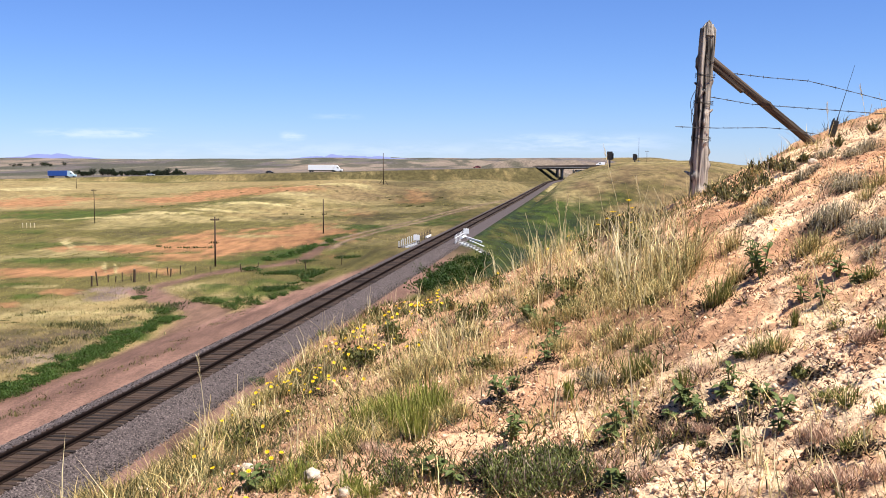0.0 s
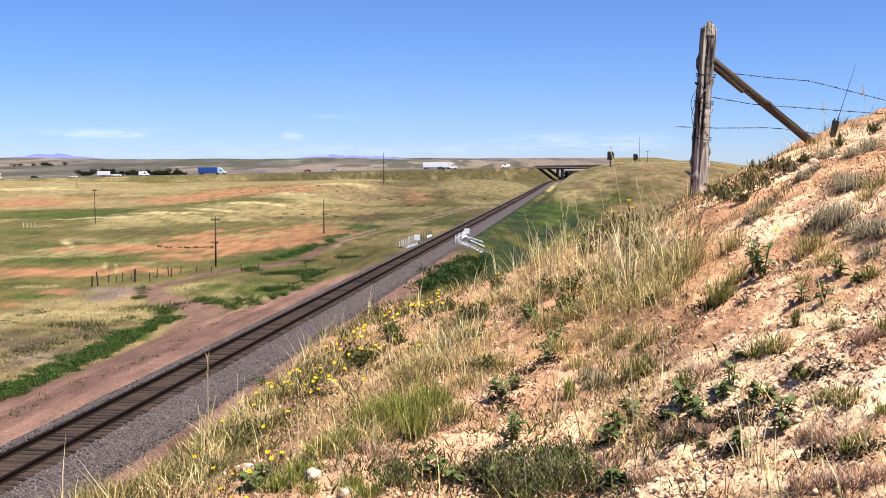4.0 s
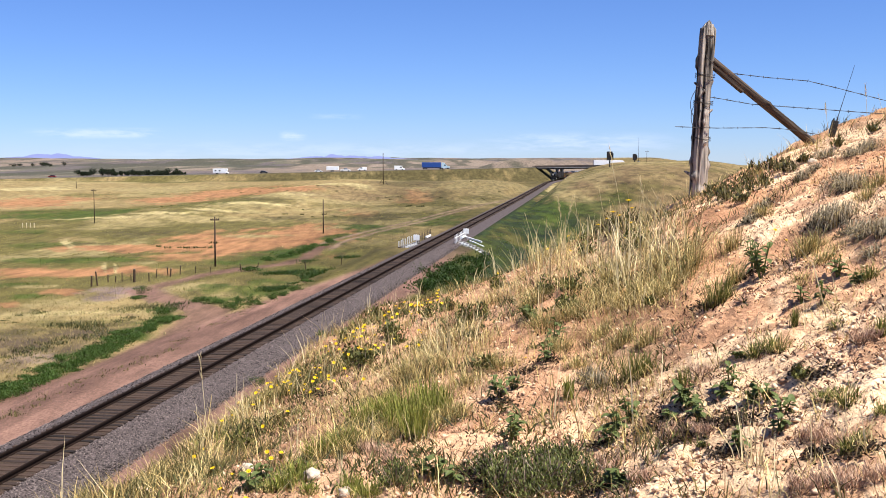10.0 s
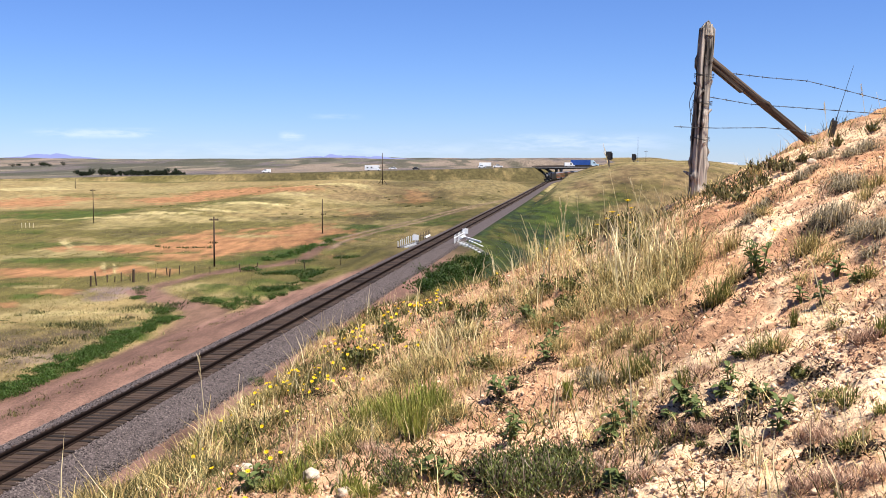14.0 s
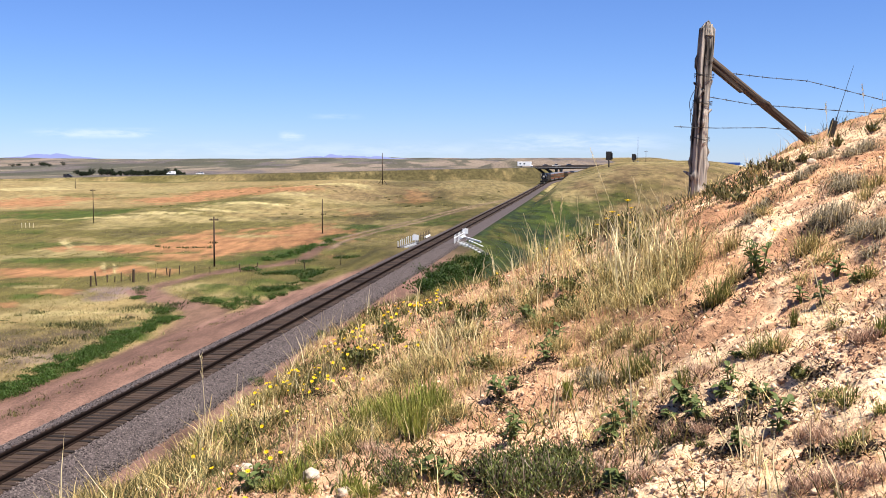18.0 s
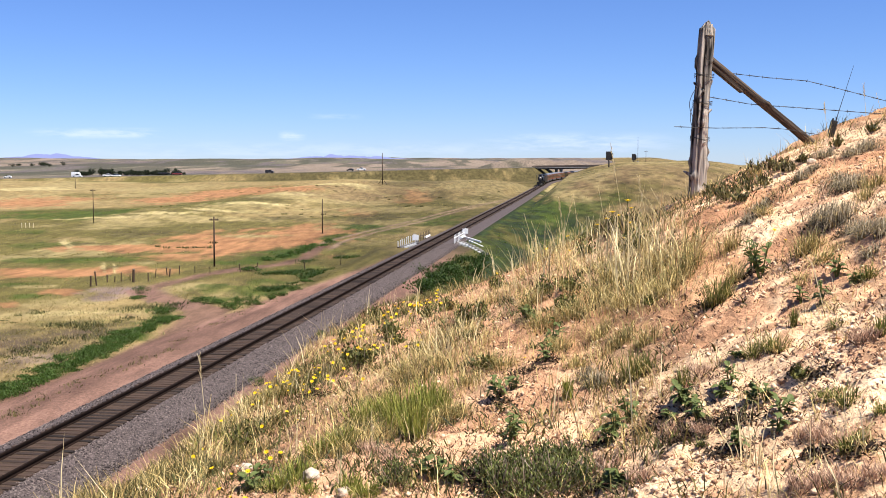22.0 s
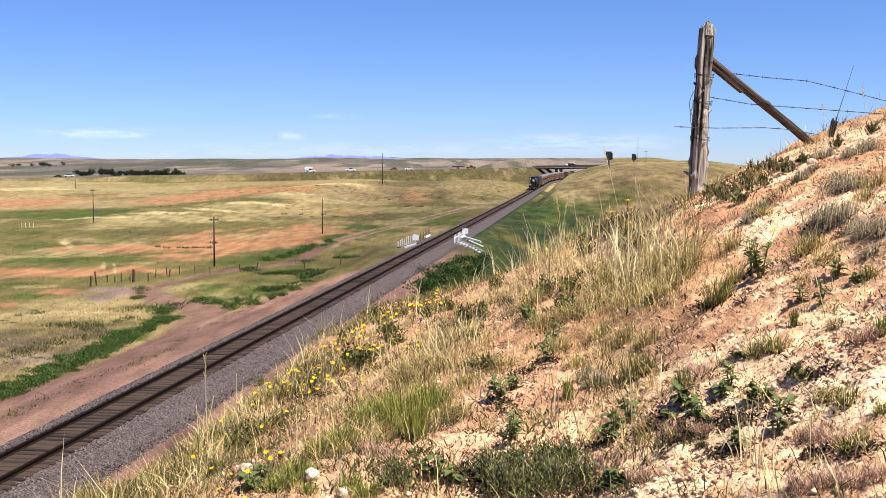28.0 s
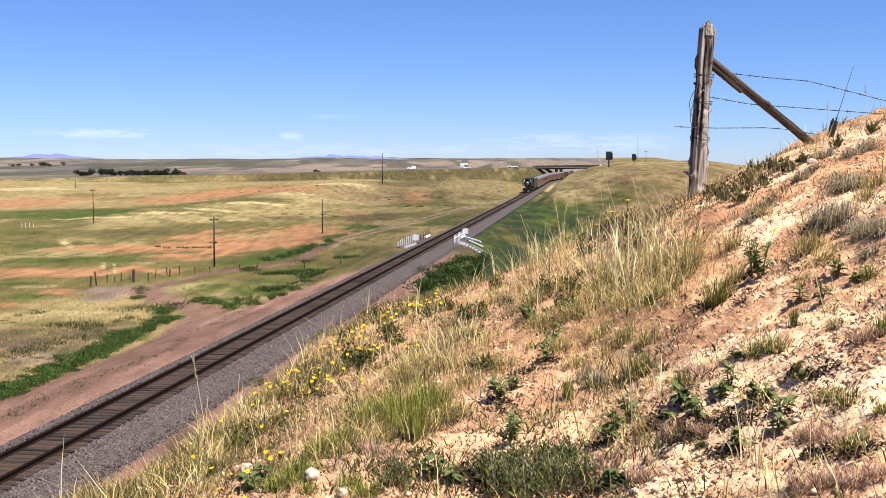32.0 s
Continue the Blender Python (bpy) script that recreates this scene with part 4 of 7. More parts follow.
rnd = random.Random(12)
for x, y, h, r in ((-32.1, 96.8, 1.0, 0.11), (-31.75, 97.4, 1.35, 0.09), (-31.8, 100.7, 0.7, 0.08), (-31.1, 100.7, 0.6, 0.07), (-30.6, 101.1, 0.9, 0.06), (-29.33, 100.7, 1.25, 0.16),
                   (-28.2, 101.7, 0.8, 0.07), (-28.35, 104.8, 0.9, 0.06), (-27.25, 106.0, 0.8, 0.09), (-26.8, 108.1, 0.9, 0.06), (-25.45, 109.2, 0.7, 0.06), (-21.0, 110.3, 0.9, 0.06),
                   (-19.7, 112.6, 0.8, 0.06), (-14.45, 111.5, 1.0, 0.07), (-11.2, 116.1, 0.9, 0.05), (-24.0, 109.6, 0.6, 0.05), (-30.0, 102.0, 0.6, 0.05), (-27.8, 107.2, 0.8, 0.07)):
    wood_post(x, y, h, r, (rnd.uniform(-4, 4), rnd.uniform(-7, 7)))


# ---- the small trestle over the gully ----
def trestle():
    y0 = 147.0
    m = track_frame(y0)
    ob = thing("railway_trestle", m, "short railway trestle with white handrails and timber wing walls", "railway bridge")
    part("deck_beam", bm_box(-2.2, 2.2, -6, 6, -0.75, -0.40, 0.03), M["girder"], ob)
    for s in (-1, 1):
        x = s * 2.5
        part("walkway", bm_box(min(x, x - s * 0.7), max(x, x - s * 0.7), -6.5, 6.5, -0.42, -0.34, 0.01), M["girder"], ob)
        for yy in (-6, -4.5, -3, -1.5, 0, 1.5, 3, 4.5, 6):
            part("handrail_post", bm_box(x - 0.035, x + 0.035, yy - 0.035, yy + 0.035, -0.4, 0.75, 0.01), M["girder" if s < 0 else "white_paint"], ob)
        part("handrail", bm_box(x - 0.03, x + 0.03, -6.2, 6.2, 0.3, 0.36), M["girder" if s < 0 else "white_paint"], ob)
        part("sign_board", bm_box(x - 0.4, x + 0.4, s * 7 - 0.03, s * 7 + 0.03, 0.05, 0.8, 0.02), M["white_paint"], ob, "white sign board")
        part("sign_post", bm_rod((x, s * 7 + 0.06, -1), (x, s * 7 + 0.06, 0.9), 0.05, seg=8), M["galvanised"], ob)
        part("guard_beam", bm_box(x - 0.15, x + 0.15, 1.5, 5.5, -0.25, 0.0, 0.03), M["white_paint"], ob, "white guard beam")
    return ob


trestle()


def wing_wall(a, b, n, rise, label):
    """Stepped cribbing of pale timbers with dark gaps, set on the slope."""
    (xa, ya), (xb, yb) = a, b
    turn = math.degrees(math.atan2(yb - ya, xb - xa))
    ob = thing("wing_wall", pose(xa, ya, gz(xa, ya), 0, 0, turn), label, "retaining wall", "trestle wing walls")
    length = math.hypot(xb - xa, yb - ya)
    for row in range(3):
        for i in range(n):
            k = (i + 0.5) / n
            x, y = xa + (xb - xa) * k, ya + (yb - ya) * k
            z = gz(x, y) - gz(xa, ya) + rise * (1 - 0.2 * row)
            c = math.cos(math.radians(turn)), math.sin(math.radians(turn))
            part("crib_timber", bm_box(length * k - length / n * 0.13, length * k + length / n * 0.13, -0.55 * row - 0.17, -0.55 * row + 0.17, z - 0.5, z, 0.02), M["galvanised" if row == 1 else "concrete"], ob)
    bed = part("sill", bm_box(0, length * 0.92, 0.22, 0.46, -0.1, 0.14), M["brace"], ob, "brown timber sill along the cribbing")
    bed.matrix_basis = Matrix.Rotation(-math.atan2(gz(xb, yb) - gz(xa, ya), length), 4, "Y")
    return ob


wing_wall((1.7, 147.5), (5.6, 132.0), 11, 0.3, "slatted pale timber wing wall down the embankment")
wing_wall((-5.4, 136.0), (-3.4, 145.0), 9, 0.3, "row of pale picket-like timbers beside the trestle")
for k in range(9):
    x, y = -5.8 + 0.22 * k, 137.6 + 1.55 * k
    picket = thing("picket", pose(x, y, gz(x, y), 0, 3 * math.sin(k * 2.1), 0), "white painted timber picket beside the track", "post", "white pickets at the trestle")
    part("board", bm_box(-0.06, 0.06, -0.04, 0.04, -0.3, 0.75 + 0.05 * (k % 3), 0.01), M["galvanised"], picket)
    part("cap", bm_box(-0.07, 0.07, -0.05, 0.05, 0.75 + 0.05 * (k % 3), 0.79 + 0.05 * (k % 3), 0.01), M["white_paint"], picket)
for (x0, y0, z0), (x1, y1, z1) in (((3.1, 151, 1.1), (5.2, 146.5, 0.75)), ((3.6, 147, 0.85), (5.3, 142, 0.45))):
    a, b = Vector((x0, y0, z0)), Vector((x1, y1, z1))
    rail = thing("guard_rail", Matrix.Identity(4), "white painted guard rail beside the trestle", "guard rail", "trestle guard rails")
    m = Matrix.Translation((a + b) / 2) @ (b - a).to_track_quat("X", "Z").to_matrix().to_4x4()
    part("beam", bm_box(-(b - a).length / 2, (b - a).length / 2, -0.08, 0.08, -0.11, 0.11, 0.02, m), M["white_paint"], rail)
    for k in (0.1, 0.5, 0.9):
        p = a.lerp(b, k)
        part("post", bm_rod((p.x, p.y + 0.15, gz(p.x, p.y) - 0.3), (p.x, p.y + 0.15, p.z + 0.1), 0.08, seg=8), M["galvanised"], rail)


# ---- train ----
def wheel_mesh(r, w, material):
    bm = bm_rod((-w / 2, 0, 0), (w / 2, 0, 0), r, seg=18)
    rod(bm, (-w / 2 - 0.04, 0, 0), (w / 2 + 0.04, 0, 0), r * 0.25, seg=10)
    me = bpy.data.meshes.new("wheel")
    bm.to_mesh(me)
    bm.free()
    me.materials.append(material)
    return me


DRIVER, CARWHEEL = wheel_mesh(1.0, 0.16, M["loco_black"]), wheel_mesh(0.46, 0.14, M["loco_black"])


def locomotive():
    """A large steam engine; its front is at y = 0 and it runs toward -y. The origin is on the rail tops."""
    ob = thing("steam_locomotive", Matrix.Identity(4), "large black steam locomotive with smoke deflectors and a silver smokebox front", "locomotive")
    L = 18.0
    part("boiler", bm_rod((0, 3.2, 3.0), (0, 15.0, 3.05), 1.12, 1.25, 24), M["loco_black"], ob, smooth_faces=False)
    smokebox = part("smokebox", bm_rod((0, 1.7, 3.0), (0, 3.25, 3.0), 1.15, seg=24), M["loco_black"], ob)
    front = part("smokebox_front", bm_rod((0, 1.45, 3.0), (0, 1.72, 3.0), 0.45, 0.70, 24), M["loco_graphite"], ob, "silver-grey smokebox front")
    part("number_board", bm_box(-0.45, 0.45, 1.3, 1.44, 3.95, 4.2, 0.02), M["loco_black"], front)
    part("headlight", bm_rod((0, 1.1, 3.45), (0, 1.5, 3.45), 0.24, seg=14), M["lamp"], ob, "round pale headlight")
    part("bell", bm_rod((0, 1.2, 2.55), (0, 1.42, 2.65), 0.2, 0.1, 12), M["loco_graphite"], ob)
    part("stack", bm_rod((0, 2.4, 4.0), (0, 2.4, 4.75), 0.5, 0.56, 16), M["loco_black"], ob)
    part("steam_dome", bm_rod((0, 7.0, 4.1), (0, 7.0, 4.65), 0.62, 0.45, 16), M["loco_black"], ob)
    part("sand_dome", bm_box(-0.6, 0.6, 8.6, 10.6, 4.05, 4.55, 0.15), M["loco_black"], ob)
    for s in (-1, 1):
        part("smoke_deflector", bm_box(s * 1.62 - 0.03, s * 1.62 + 0.03, 0.9, 5.0, 2.3, 4.75, 0.02), M["loco_black"], ob)
        part("running_board", bm_box(s * 1.2 - 0.4, s * 1.2 + 0.4, 1.0, 15.0, 2.15, 2.23, 0.02), M["loco_black"], ob)
        part("cylinder", bm_rod((s * 1.2, 1.6, 1.05), (s * 1.2, 3.0, 1.05), 0.48, seg=16), M["loco_black"], ob)
        part("main_rod", bm_box(s * 1.2 - 0.06, s * 1.2 + 0.06, 3.0, 12.4, 0.85, 1.05, 0.02), M["galvanised"], ob)
        part("marker_lamp", bm_box(s * 0.95 - 0.1, s * 0.95 + 0.1, 1.3, 1.5, 3.9, 4.15, 0.03), M["lamp"], ob)
        for k in range(4):
            share("driving_wheel", DRIVER, ob, pose(s * 0.78, 5.2 + 2.13 * k, 1.0))
        for k in range(2):
            share("pilot_wheel", CARWHEEL, ob, pose(s * 0.75, 1.2 + 2.0 * k, 0.46))
            share("trailing_wheel", CARWHEEL, ob, pose(s * 0.75, 14.2 + 1.7 * k, 0.5))
    part("pilot_beam", bm_box(-1.45, 1.45, 0.35, 0.7, 0.95, 1.45, 0.05), M["loco_black"], ob)
    bm = bmesh.new()
    for k in range(11):
        x = -1.3 + 0.26 * k
        rod(bm, (x, 0.5, 0.95), (x * 0.75, -0.25 + abs(x) * 0.3, 0.15), 0.045, seg=6)
    part("pilot", bm, M["loco_black"], ob)
    part("coupler", bm_box(-0.15, 0.15, -0.1, 0.5, 0.75, 1.05, 0.04), M["dark_steel"], ob)
    part("frame", bm_box(-0.55, 0.55, 0.7, 17.5, 0.85, 2.15, 0.05), M["loco_black"], ob)
    part("firebox", bm_box(-1.35, 1.35, 13.0, 15.6, 1.5, 3.9, 0.25), M["loco_black"], ob)
    cab = part("cab", bm_box(-1.6, 1.6, 15.2, 18.0, 1.8, 4.55, 0.12), M["loco_black"], ob)
    for s in (-1, 1):
        part("cab_window", bm_box(s * 1.6 - 0.02, s * 1.6 + 0.02, 16.2, 17.4, 3.1, 4.0, 0.01), M["glass"], cab)
    return ob, L


def tender(label, colour):
    ob = thing("tender", Matrix.Identity(4), label, "tender", "tenders behind the engine")
    part("tank", bm_box(-1.55, 1.55, 0.3, 13.7, 1.1, 4.1, 0.2), colour, ob)
    part("deck_rim", bm_box(-1.45, 1.45, 0.6, 13.3, 4.1, 4.35, 0.05), colour, ob)
    part("underframe", bm_box(-1.2, 1.2, 0.2, 13.8, 0.75, 1.1, 0.03), M["loco_black"], ob)
    for s in (-1, 1):
        for y in (1.8, 3.4, 5.0, 9.0, 10.6, 12.2):
            share("wheel", CARWHEEL, ob, pose(s * 0.75, y, 0.46))
    return ob, 14.2


def coach(label, side, length=25.6):
    ob = thing("passenger_car", Matrix.Identity(4), label, "railway car", "passenger cars of the train")
    part("body", bm_box(-1.52, 1.52, 0.4, length - 0.4, 1.15, 3.65, 0.08), side, ob)
    bm = bmesh.new()
    prof = [(-1.5, 3.6), (-1.3, 3.95), (-0.7, 4.15), (0.7, 4.15), (1.3, 3.95), (1.5, 3.6)]
    a = [bm.verts.new((x, 0.45, z)) for x, z in prof]
    b = [bm.verts.new((x, length - 0.45, z)) for x, z in prof]
    for i in range(5):
        bm.faces.new((a[i], a[i + 1], b[i + 1], b[i]))
    bm.faces.new(a[::-1])
    bm.faces.new(b)
    bm.faces.new((a[0], b[0], b[5], a[5]))
    part("roof", bm, M["coach_grey"], ob, "grey arched roof")
    part("skirt", bm_box(-1.48, 1.48, 3.2, length - 3.2, 0.6, 1.15, 0.04), M["coach_grey"], ob)
    for s in (-1, 1):
        for z in (1.25, 3.45):
            part("stripe", bm_box(s * 1.525 - 0.006, s * 1.525 + 0.006, 0.5, length - 0.5, z, z + 0.09), M["coach_red"], ob)
        for k in range(9):
            y = 3.0 + k * (length - 6) / 8
            part("window", bm_box(s * 1.525 - 0.008, s * 1.525 + 0.008, y - 0.75, y + 0.75, 2.2, 3.05), M["glass"], ob)
        for y in (2.0, 4.5, length - 4.5, length - 2.0):
            share("wheel", CARWHEEL, ob, pose(s * 0.75, y, 0.46))
    for y in (0.0, length - 0.45):
        part("vestibule", bm_box(-0.6, 0.6, y, y + 0.45, 1.2, 3.7, 0.05), M["dark_steel"], ob)
    return ob, length


train = [locomotive(), tender("black tender behind the engine", M["loco_black"]), tender("second black tender behind the first", M["loco_black"])]
first = coach("yellow passenger car with a grey roof", M["coach_yellow"])
train.append(first)
for k in range(9):
    train.append((copy_thing(first[0], Matrix.Identity(4)), first[1]))


# ---- highway vehicles, built to face +x with the origin on the road under their middle ----
CARTYRE = {}


def tyre(r, w):
    if (r, w) not in CARTYRE:
        bm = bm_rod((0, -w / 2, 0), (0, w / 2, 0), r, seg=16)
        me = bpy.data.meshes.new("wheel")
        bm.to_mesh(me)
        bm.free()
        me.materials.append(M["tyre"])
        CARTYRE[(r, w)] = me
    return CARTYRE[(r, w)]


def wheels(ob, xs, half, r=0.33, w=0.24):
    for x in xs:
        for s in (-1, 1):
            share("wheel", tyre(r, w), ob, pose(x, s * half, r))


def shell(name, profile, half, material, ob, label="", inset=0.0):
    """A body from a side profile (x, z), with its upper points drawn in."""
    bm = bmesh.new()
    top = max(z for _, z in profile)
    low = min(z for _, z in profile)
    rows = []
    for s in (-1, 1):
        rows.append([bm.verts.new((x, s * (half - inset * (z - low) / (top - low)), z)) for x, z in profile])
    n = len(profile)
    for i in range(n):
        bm.faces.new((rows[0][i], rows[0][(i + 1) % n], rows[1][(i + 1) % n], rows[1][i]))
    bm.faces.new(rows[0][::-1])
    bm.faces.new(rows[1])
    bmesh.ops.recalc_face_normals(bm, faces=bm.faces)
    bmesh.ops.bevel(bm, geom=list(bm.edges), offset=0.05, segments=2, affect="EDGES", profile=0.5)
    return part(name, bm, material, ob, label)


def semi(label, cab, trailer, length):
    ob = thing("semi_truck", Matrix.Identity(4), label, "truck", "highway vehicles")
    f = length / 2
    part("trailer", bm_box(-f, f - 5.2, -1.28, 1.28, 1.15, 4.1, 0.05), trailer, ob)
    part("chassis", bm_box(-f + 0.5, f - 1.0, -0.5, 0.5, 0.75, 1.1, 0.03), M["dark_steel"], ob)
    shell("cab", [(f - 4.9, 0.7), (f - 0.1, 0.7), (f, 1.6), (f - 1.6, 1.95), (f - 2.3, 2.9), (f - 3.2, 3.9), (f - 4.9, 4.0)], 1.2, cab, ob)
    for s in (-1, 1):
        part("cab_window", bm_box(f - 3.3, f - 2.4, s * 1.2 - 0.02, s * 1.2 + 0.02, 2.1, 2.8, 0.01), M["glass"], ob)
        part("fuel_tank", bm_rod((f - 4.6, s * 0.95, 0.75), (f - 3.0, s * 0.95, 0.75), 0.32, seg=12), M["galvanised"], ob)
    wheels(ob, (-f + 1.2, -f + 2.5, f - 5.6, f - 4.5, f - 1.2), 1.05, 0.5, 0.45)
    return ob


def van(label, colour, length=5.6, height=2.5):
    ob = thing("van", Matrix.Identity(4), label, "van", "highway vehicles")
    f = length / 2
    shell("body", [(-f, 0.4), (f, 0.4), (f, 1.1), (f - 0.9, 1.35), (f - 1.7, height), (-f, height)], 1.0, colour, ob, inset=0.1)
    for s in (-1, 1):
        part("window", bm_box(f - 2.7, f - 1.6, s * 0.97 - 0.03, s * 0.97 + 0.03, 1.45, 2.1, 0.01), M["glass"], ob)
        part("headlight", bm_box(f - 0.04, f + 0.02, s * 0.75 - 0.15, s * 0.75 + 0.15, 0.75, 0.98, 0.02), M["lamp"], ob)
    wheels(ob, (-f + 1.1, f - 1.1), 0.9, 0.36)
    return ob


def motorhome(label, length=9.0):
    ob = thing("motorhome", Matrix.Identity(4), label, "motorhome", "highway vehicles")
    f = length / 2
    shell("body", [(-f, 0.6), (f - 1.3, 0.6), (f - 1.2, 2.0), (f - 0.5, 2.3), (f - 0.6, 3.3), (-f, 3.3)], 1.2, M["white_paint"], ob)
    shell("cab", [(f - 1.6, 0.5), (f, 0.5), (f, 1.1), (f - 0.7, 1.3), (f - 1.2, 2.1), (f - 1.6, 2.1)], 1.05, M["white_paint"], ob)
    for s in (-1, 1):
        for x in (-f + 1.6, -f + 4.0):
            part("window", bm_box(x - 0.5, x + 0.5, s * 1.2 - 0.02, s * 1.2 + 0.02, 1.7, 2.4, 0.01), M["glass"], ob)
        part("stripe", bm_box(-f + 0.2, f - 1.6, s * 1.2 - 0.015, s * 1.2 + 0.015, 1.15, 1.35), M["silver_paint"], ob)
    wheels(ob, (-f + 2.2, f - 1.0), 0.95, 0.4, 0.3)
    return ob


def car(label, colour, length=4.7, height=1.5):
    ob = thing("car", Matrix.Identity(4), label, "car", "highway vehicles")
    f = length / 2
    shell("body", [(-f, 0.35), (f, 0.35), (f, 0.75), (f - 1.2, 0.95), (-f + 0.2, 1.0), (-f, 0.85)], 0.9, colour, ob)
    shell("cabin", [(-f + 0.4, 0.95), (f - 1.2, 0.95), (f - 2.0, height), (-f + 1.1, height)], 0.8, M["glass"], ob, inset=0.12)
    part("roof", bm_box(-f + 1.1, f - 2.0, -0.66, 0.66, height - 0.04, height + 0.03, 0.02), colour, ob)
    for s in (-1, 1):
        part("headlight", bm_box(f - 0.03, f + 0.02, s * 0.65 - 0.15, s * 0.65 + 0.15, 0.6, 0.75, 0.02), M["lamp"], ob)
    wheels(ob, (-f + 0.85, f - 0.9), 0.8, 0.33)
    return ob


def pickup(label, colour, load="", load_colour=None):
    ob = thing("pickup_truck", Matrix.Identity(4), label, "pickup truck", "highway vehicles")
    shell("body", [(-2.8, 0.5), (2.8, 0.5), (2.8, 1.05), (1.3, 1.2), (-2.8, 1.2)], 0.98, colour, ob)
    shell("cabin", [(-0.9, 1.15), (1.4, 1.15), (0.6, 1.95), (-0.7, 1.95)], 0.9, M["glass"], ob, inset=0.12)
    part("roof", bm_box(-0.7, 0.6, -0.75, 0.75, 1.92, 1.99, 0.02), colour, ob)
    wheels(ob, (-1.8, 1.9), 0.88, 0.4, 0.28)
    if load == "camper":
        shell("camper", [(-3.2, 1.25), (-0.95, 1.25), (-0.9, 2.1), (1.0, 2.15), (1.1, 3.1), (-3.2, 3.2)], 1.1, load_colour, ob, "white slide-in camper")
    if load == "trailer":
        part("trailer", bm_box(-11.0, -3.9, -1.1, 1.1, 0.8, 1.5 if load_colour is M["dark_paint"] else 3.0, 0.08), load_colour, ob, "towed trailer")
        part("hitch", bm_box(-3.9, -2.8, -0.06, 0.06, 0.55, 0.65), M["dark_steel"], ob)
        wheels(ob, (-8.2, -7.2), 0.95, 0.38)
    return ob


# (thing, road position in metres from the middle of the view at the time given, speed to the right)
def pxm(px, lane):
    return (px - 784) / 1893 * lane


TRAFFIC = [
    (semi("white semi truck with a long white trailer", M["white_paint"], M["white_paint"], 20.2), NEAR_LANE + 1.8, 0.0, 575, 50.4),
    (semi("pale-blue semi truck with a dark blue trailer", M["pale_blue_paint"], M["blue_paint"], 16.4), NEAR_LANE + 1.8, 6.0, 506, 66.0),
    (pickup("white pickup towing a white box trailer", M["white_paint"], "trailer", M["white_paint"]), NEAR_LANE + 1.8, 8.0, 475, 67.6),
    (van("tall white delivery van on the highway", M["white_paint"], 5.9, 2.6), NEAR_LANE - 1.8, 8.0, 555, 75.4),
    (motorhome("white motorhome with a grey stripe"), NEAR_LANE + 1.8, 12.0, 525, 67.3),
    (car("white hatchback car on the highway", M["white_paint"], 4.4, 1.6), NEAR_LANE - 1.8, 10.0, 563, 72.5),
    (car("dark saloon car on the highway", M["dark_paint"]), NEAR_LANE - 1.8, 11.0, 534, 67.7),
    (van("dark passenger van on the highway", M["dark_paint"], 5.0, 2.0), NEAR_LANE - 1.8, 22.0, 478, 89.0),
    (pickup("white pickup with a slide-in camper", M["white_paint"], "camper", M["white_paint"]), NEAR_LANE + 1.8, 25.0, 344, 68.6),
    (car("white estate car on the highway", M["white_paint"], 4.8, 1.6), NEAR_LANE - 1.8, 25.0, 466, 86.0),
    (pickup("white pickup with an empty bed", M["white_paint"]), NEAR_LANE + 1.8, 28.0, 621, 71.5),
    (pickup("maroon pickup towing a low flat trailer", M["maroon_paint"], "trailer", M["dark_paint"]), NEAR_LANE - 1.8, 25.0, 574, 86.5),
    (car("dark car in the fast lane", M["dark_paint"]), NEAR_LANE - 1.8, 1.0, 552, 75.5),
    (car("small silver car on the highway", M["silver_paint"]), NEAR_LANE - 1.8, 2.0, 428, 81.0),
    (car("dark hatchback car on the highway", M["dark_paint"], 4.3, 1.55), NEAR_LANE + 1.8, 31.0, 473, 88.0),
    (pickup("white pickup on the far carriageway", M["white_paint"]), FAR_LANE, 21.0, 726, -86.0),
    (car("dark car on the far carriageway", M["dark_paint"]), FAR_LANE, 21.0, 706, -86.0),
    (car("dark red car on the far carriageway", M["maroon_paint"]), FAR_LANE, 31.0, 418, -93.0),
    (car("red car on the far carriageway", M["maroon_paint"]), FAR_LANE, 3.0, 617, -75.0),
    (van("white van on the far carriageway", M["white_paint"], 5.2, 2.2), FAR_LANE, 28.0, 1008, -70.0),
    (van("pale van on the far carriageway", M["white_paint"], 5.2, 2.2), FAR_LANE, 2.0, 976, -42.0),
    (car("white car on the far carriageway", M["white_paint"]), FAR_LANE, 11.0, 950, -85.0),
]


# ---- vegetation and loose matter ----
def tri_mesh(name, verts, tris, material):
    me = bpy.data.meshes.new(name)
    verts, tris = np.asarray(verts, np.float32).reshape(-1, 3), np.asarray(tris, np.int32).reshape(-1, 3)
    me.vertices.add(len(verts))
    me.vertices.foreach_set("co", verts.ravel())
    me.loops.add(tris.size)
    me.loops.foreach_set("vertex_index", tris.ravel())
    me.polygons.add(len(tris))
    me.polygons.foreach_set("loop_start", np.arange(0, tris.size, 3, dtype=np.int32))
    me.update(calc_edges=True)
    me.materials.append(material)
    return me


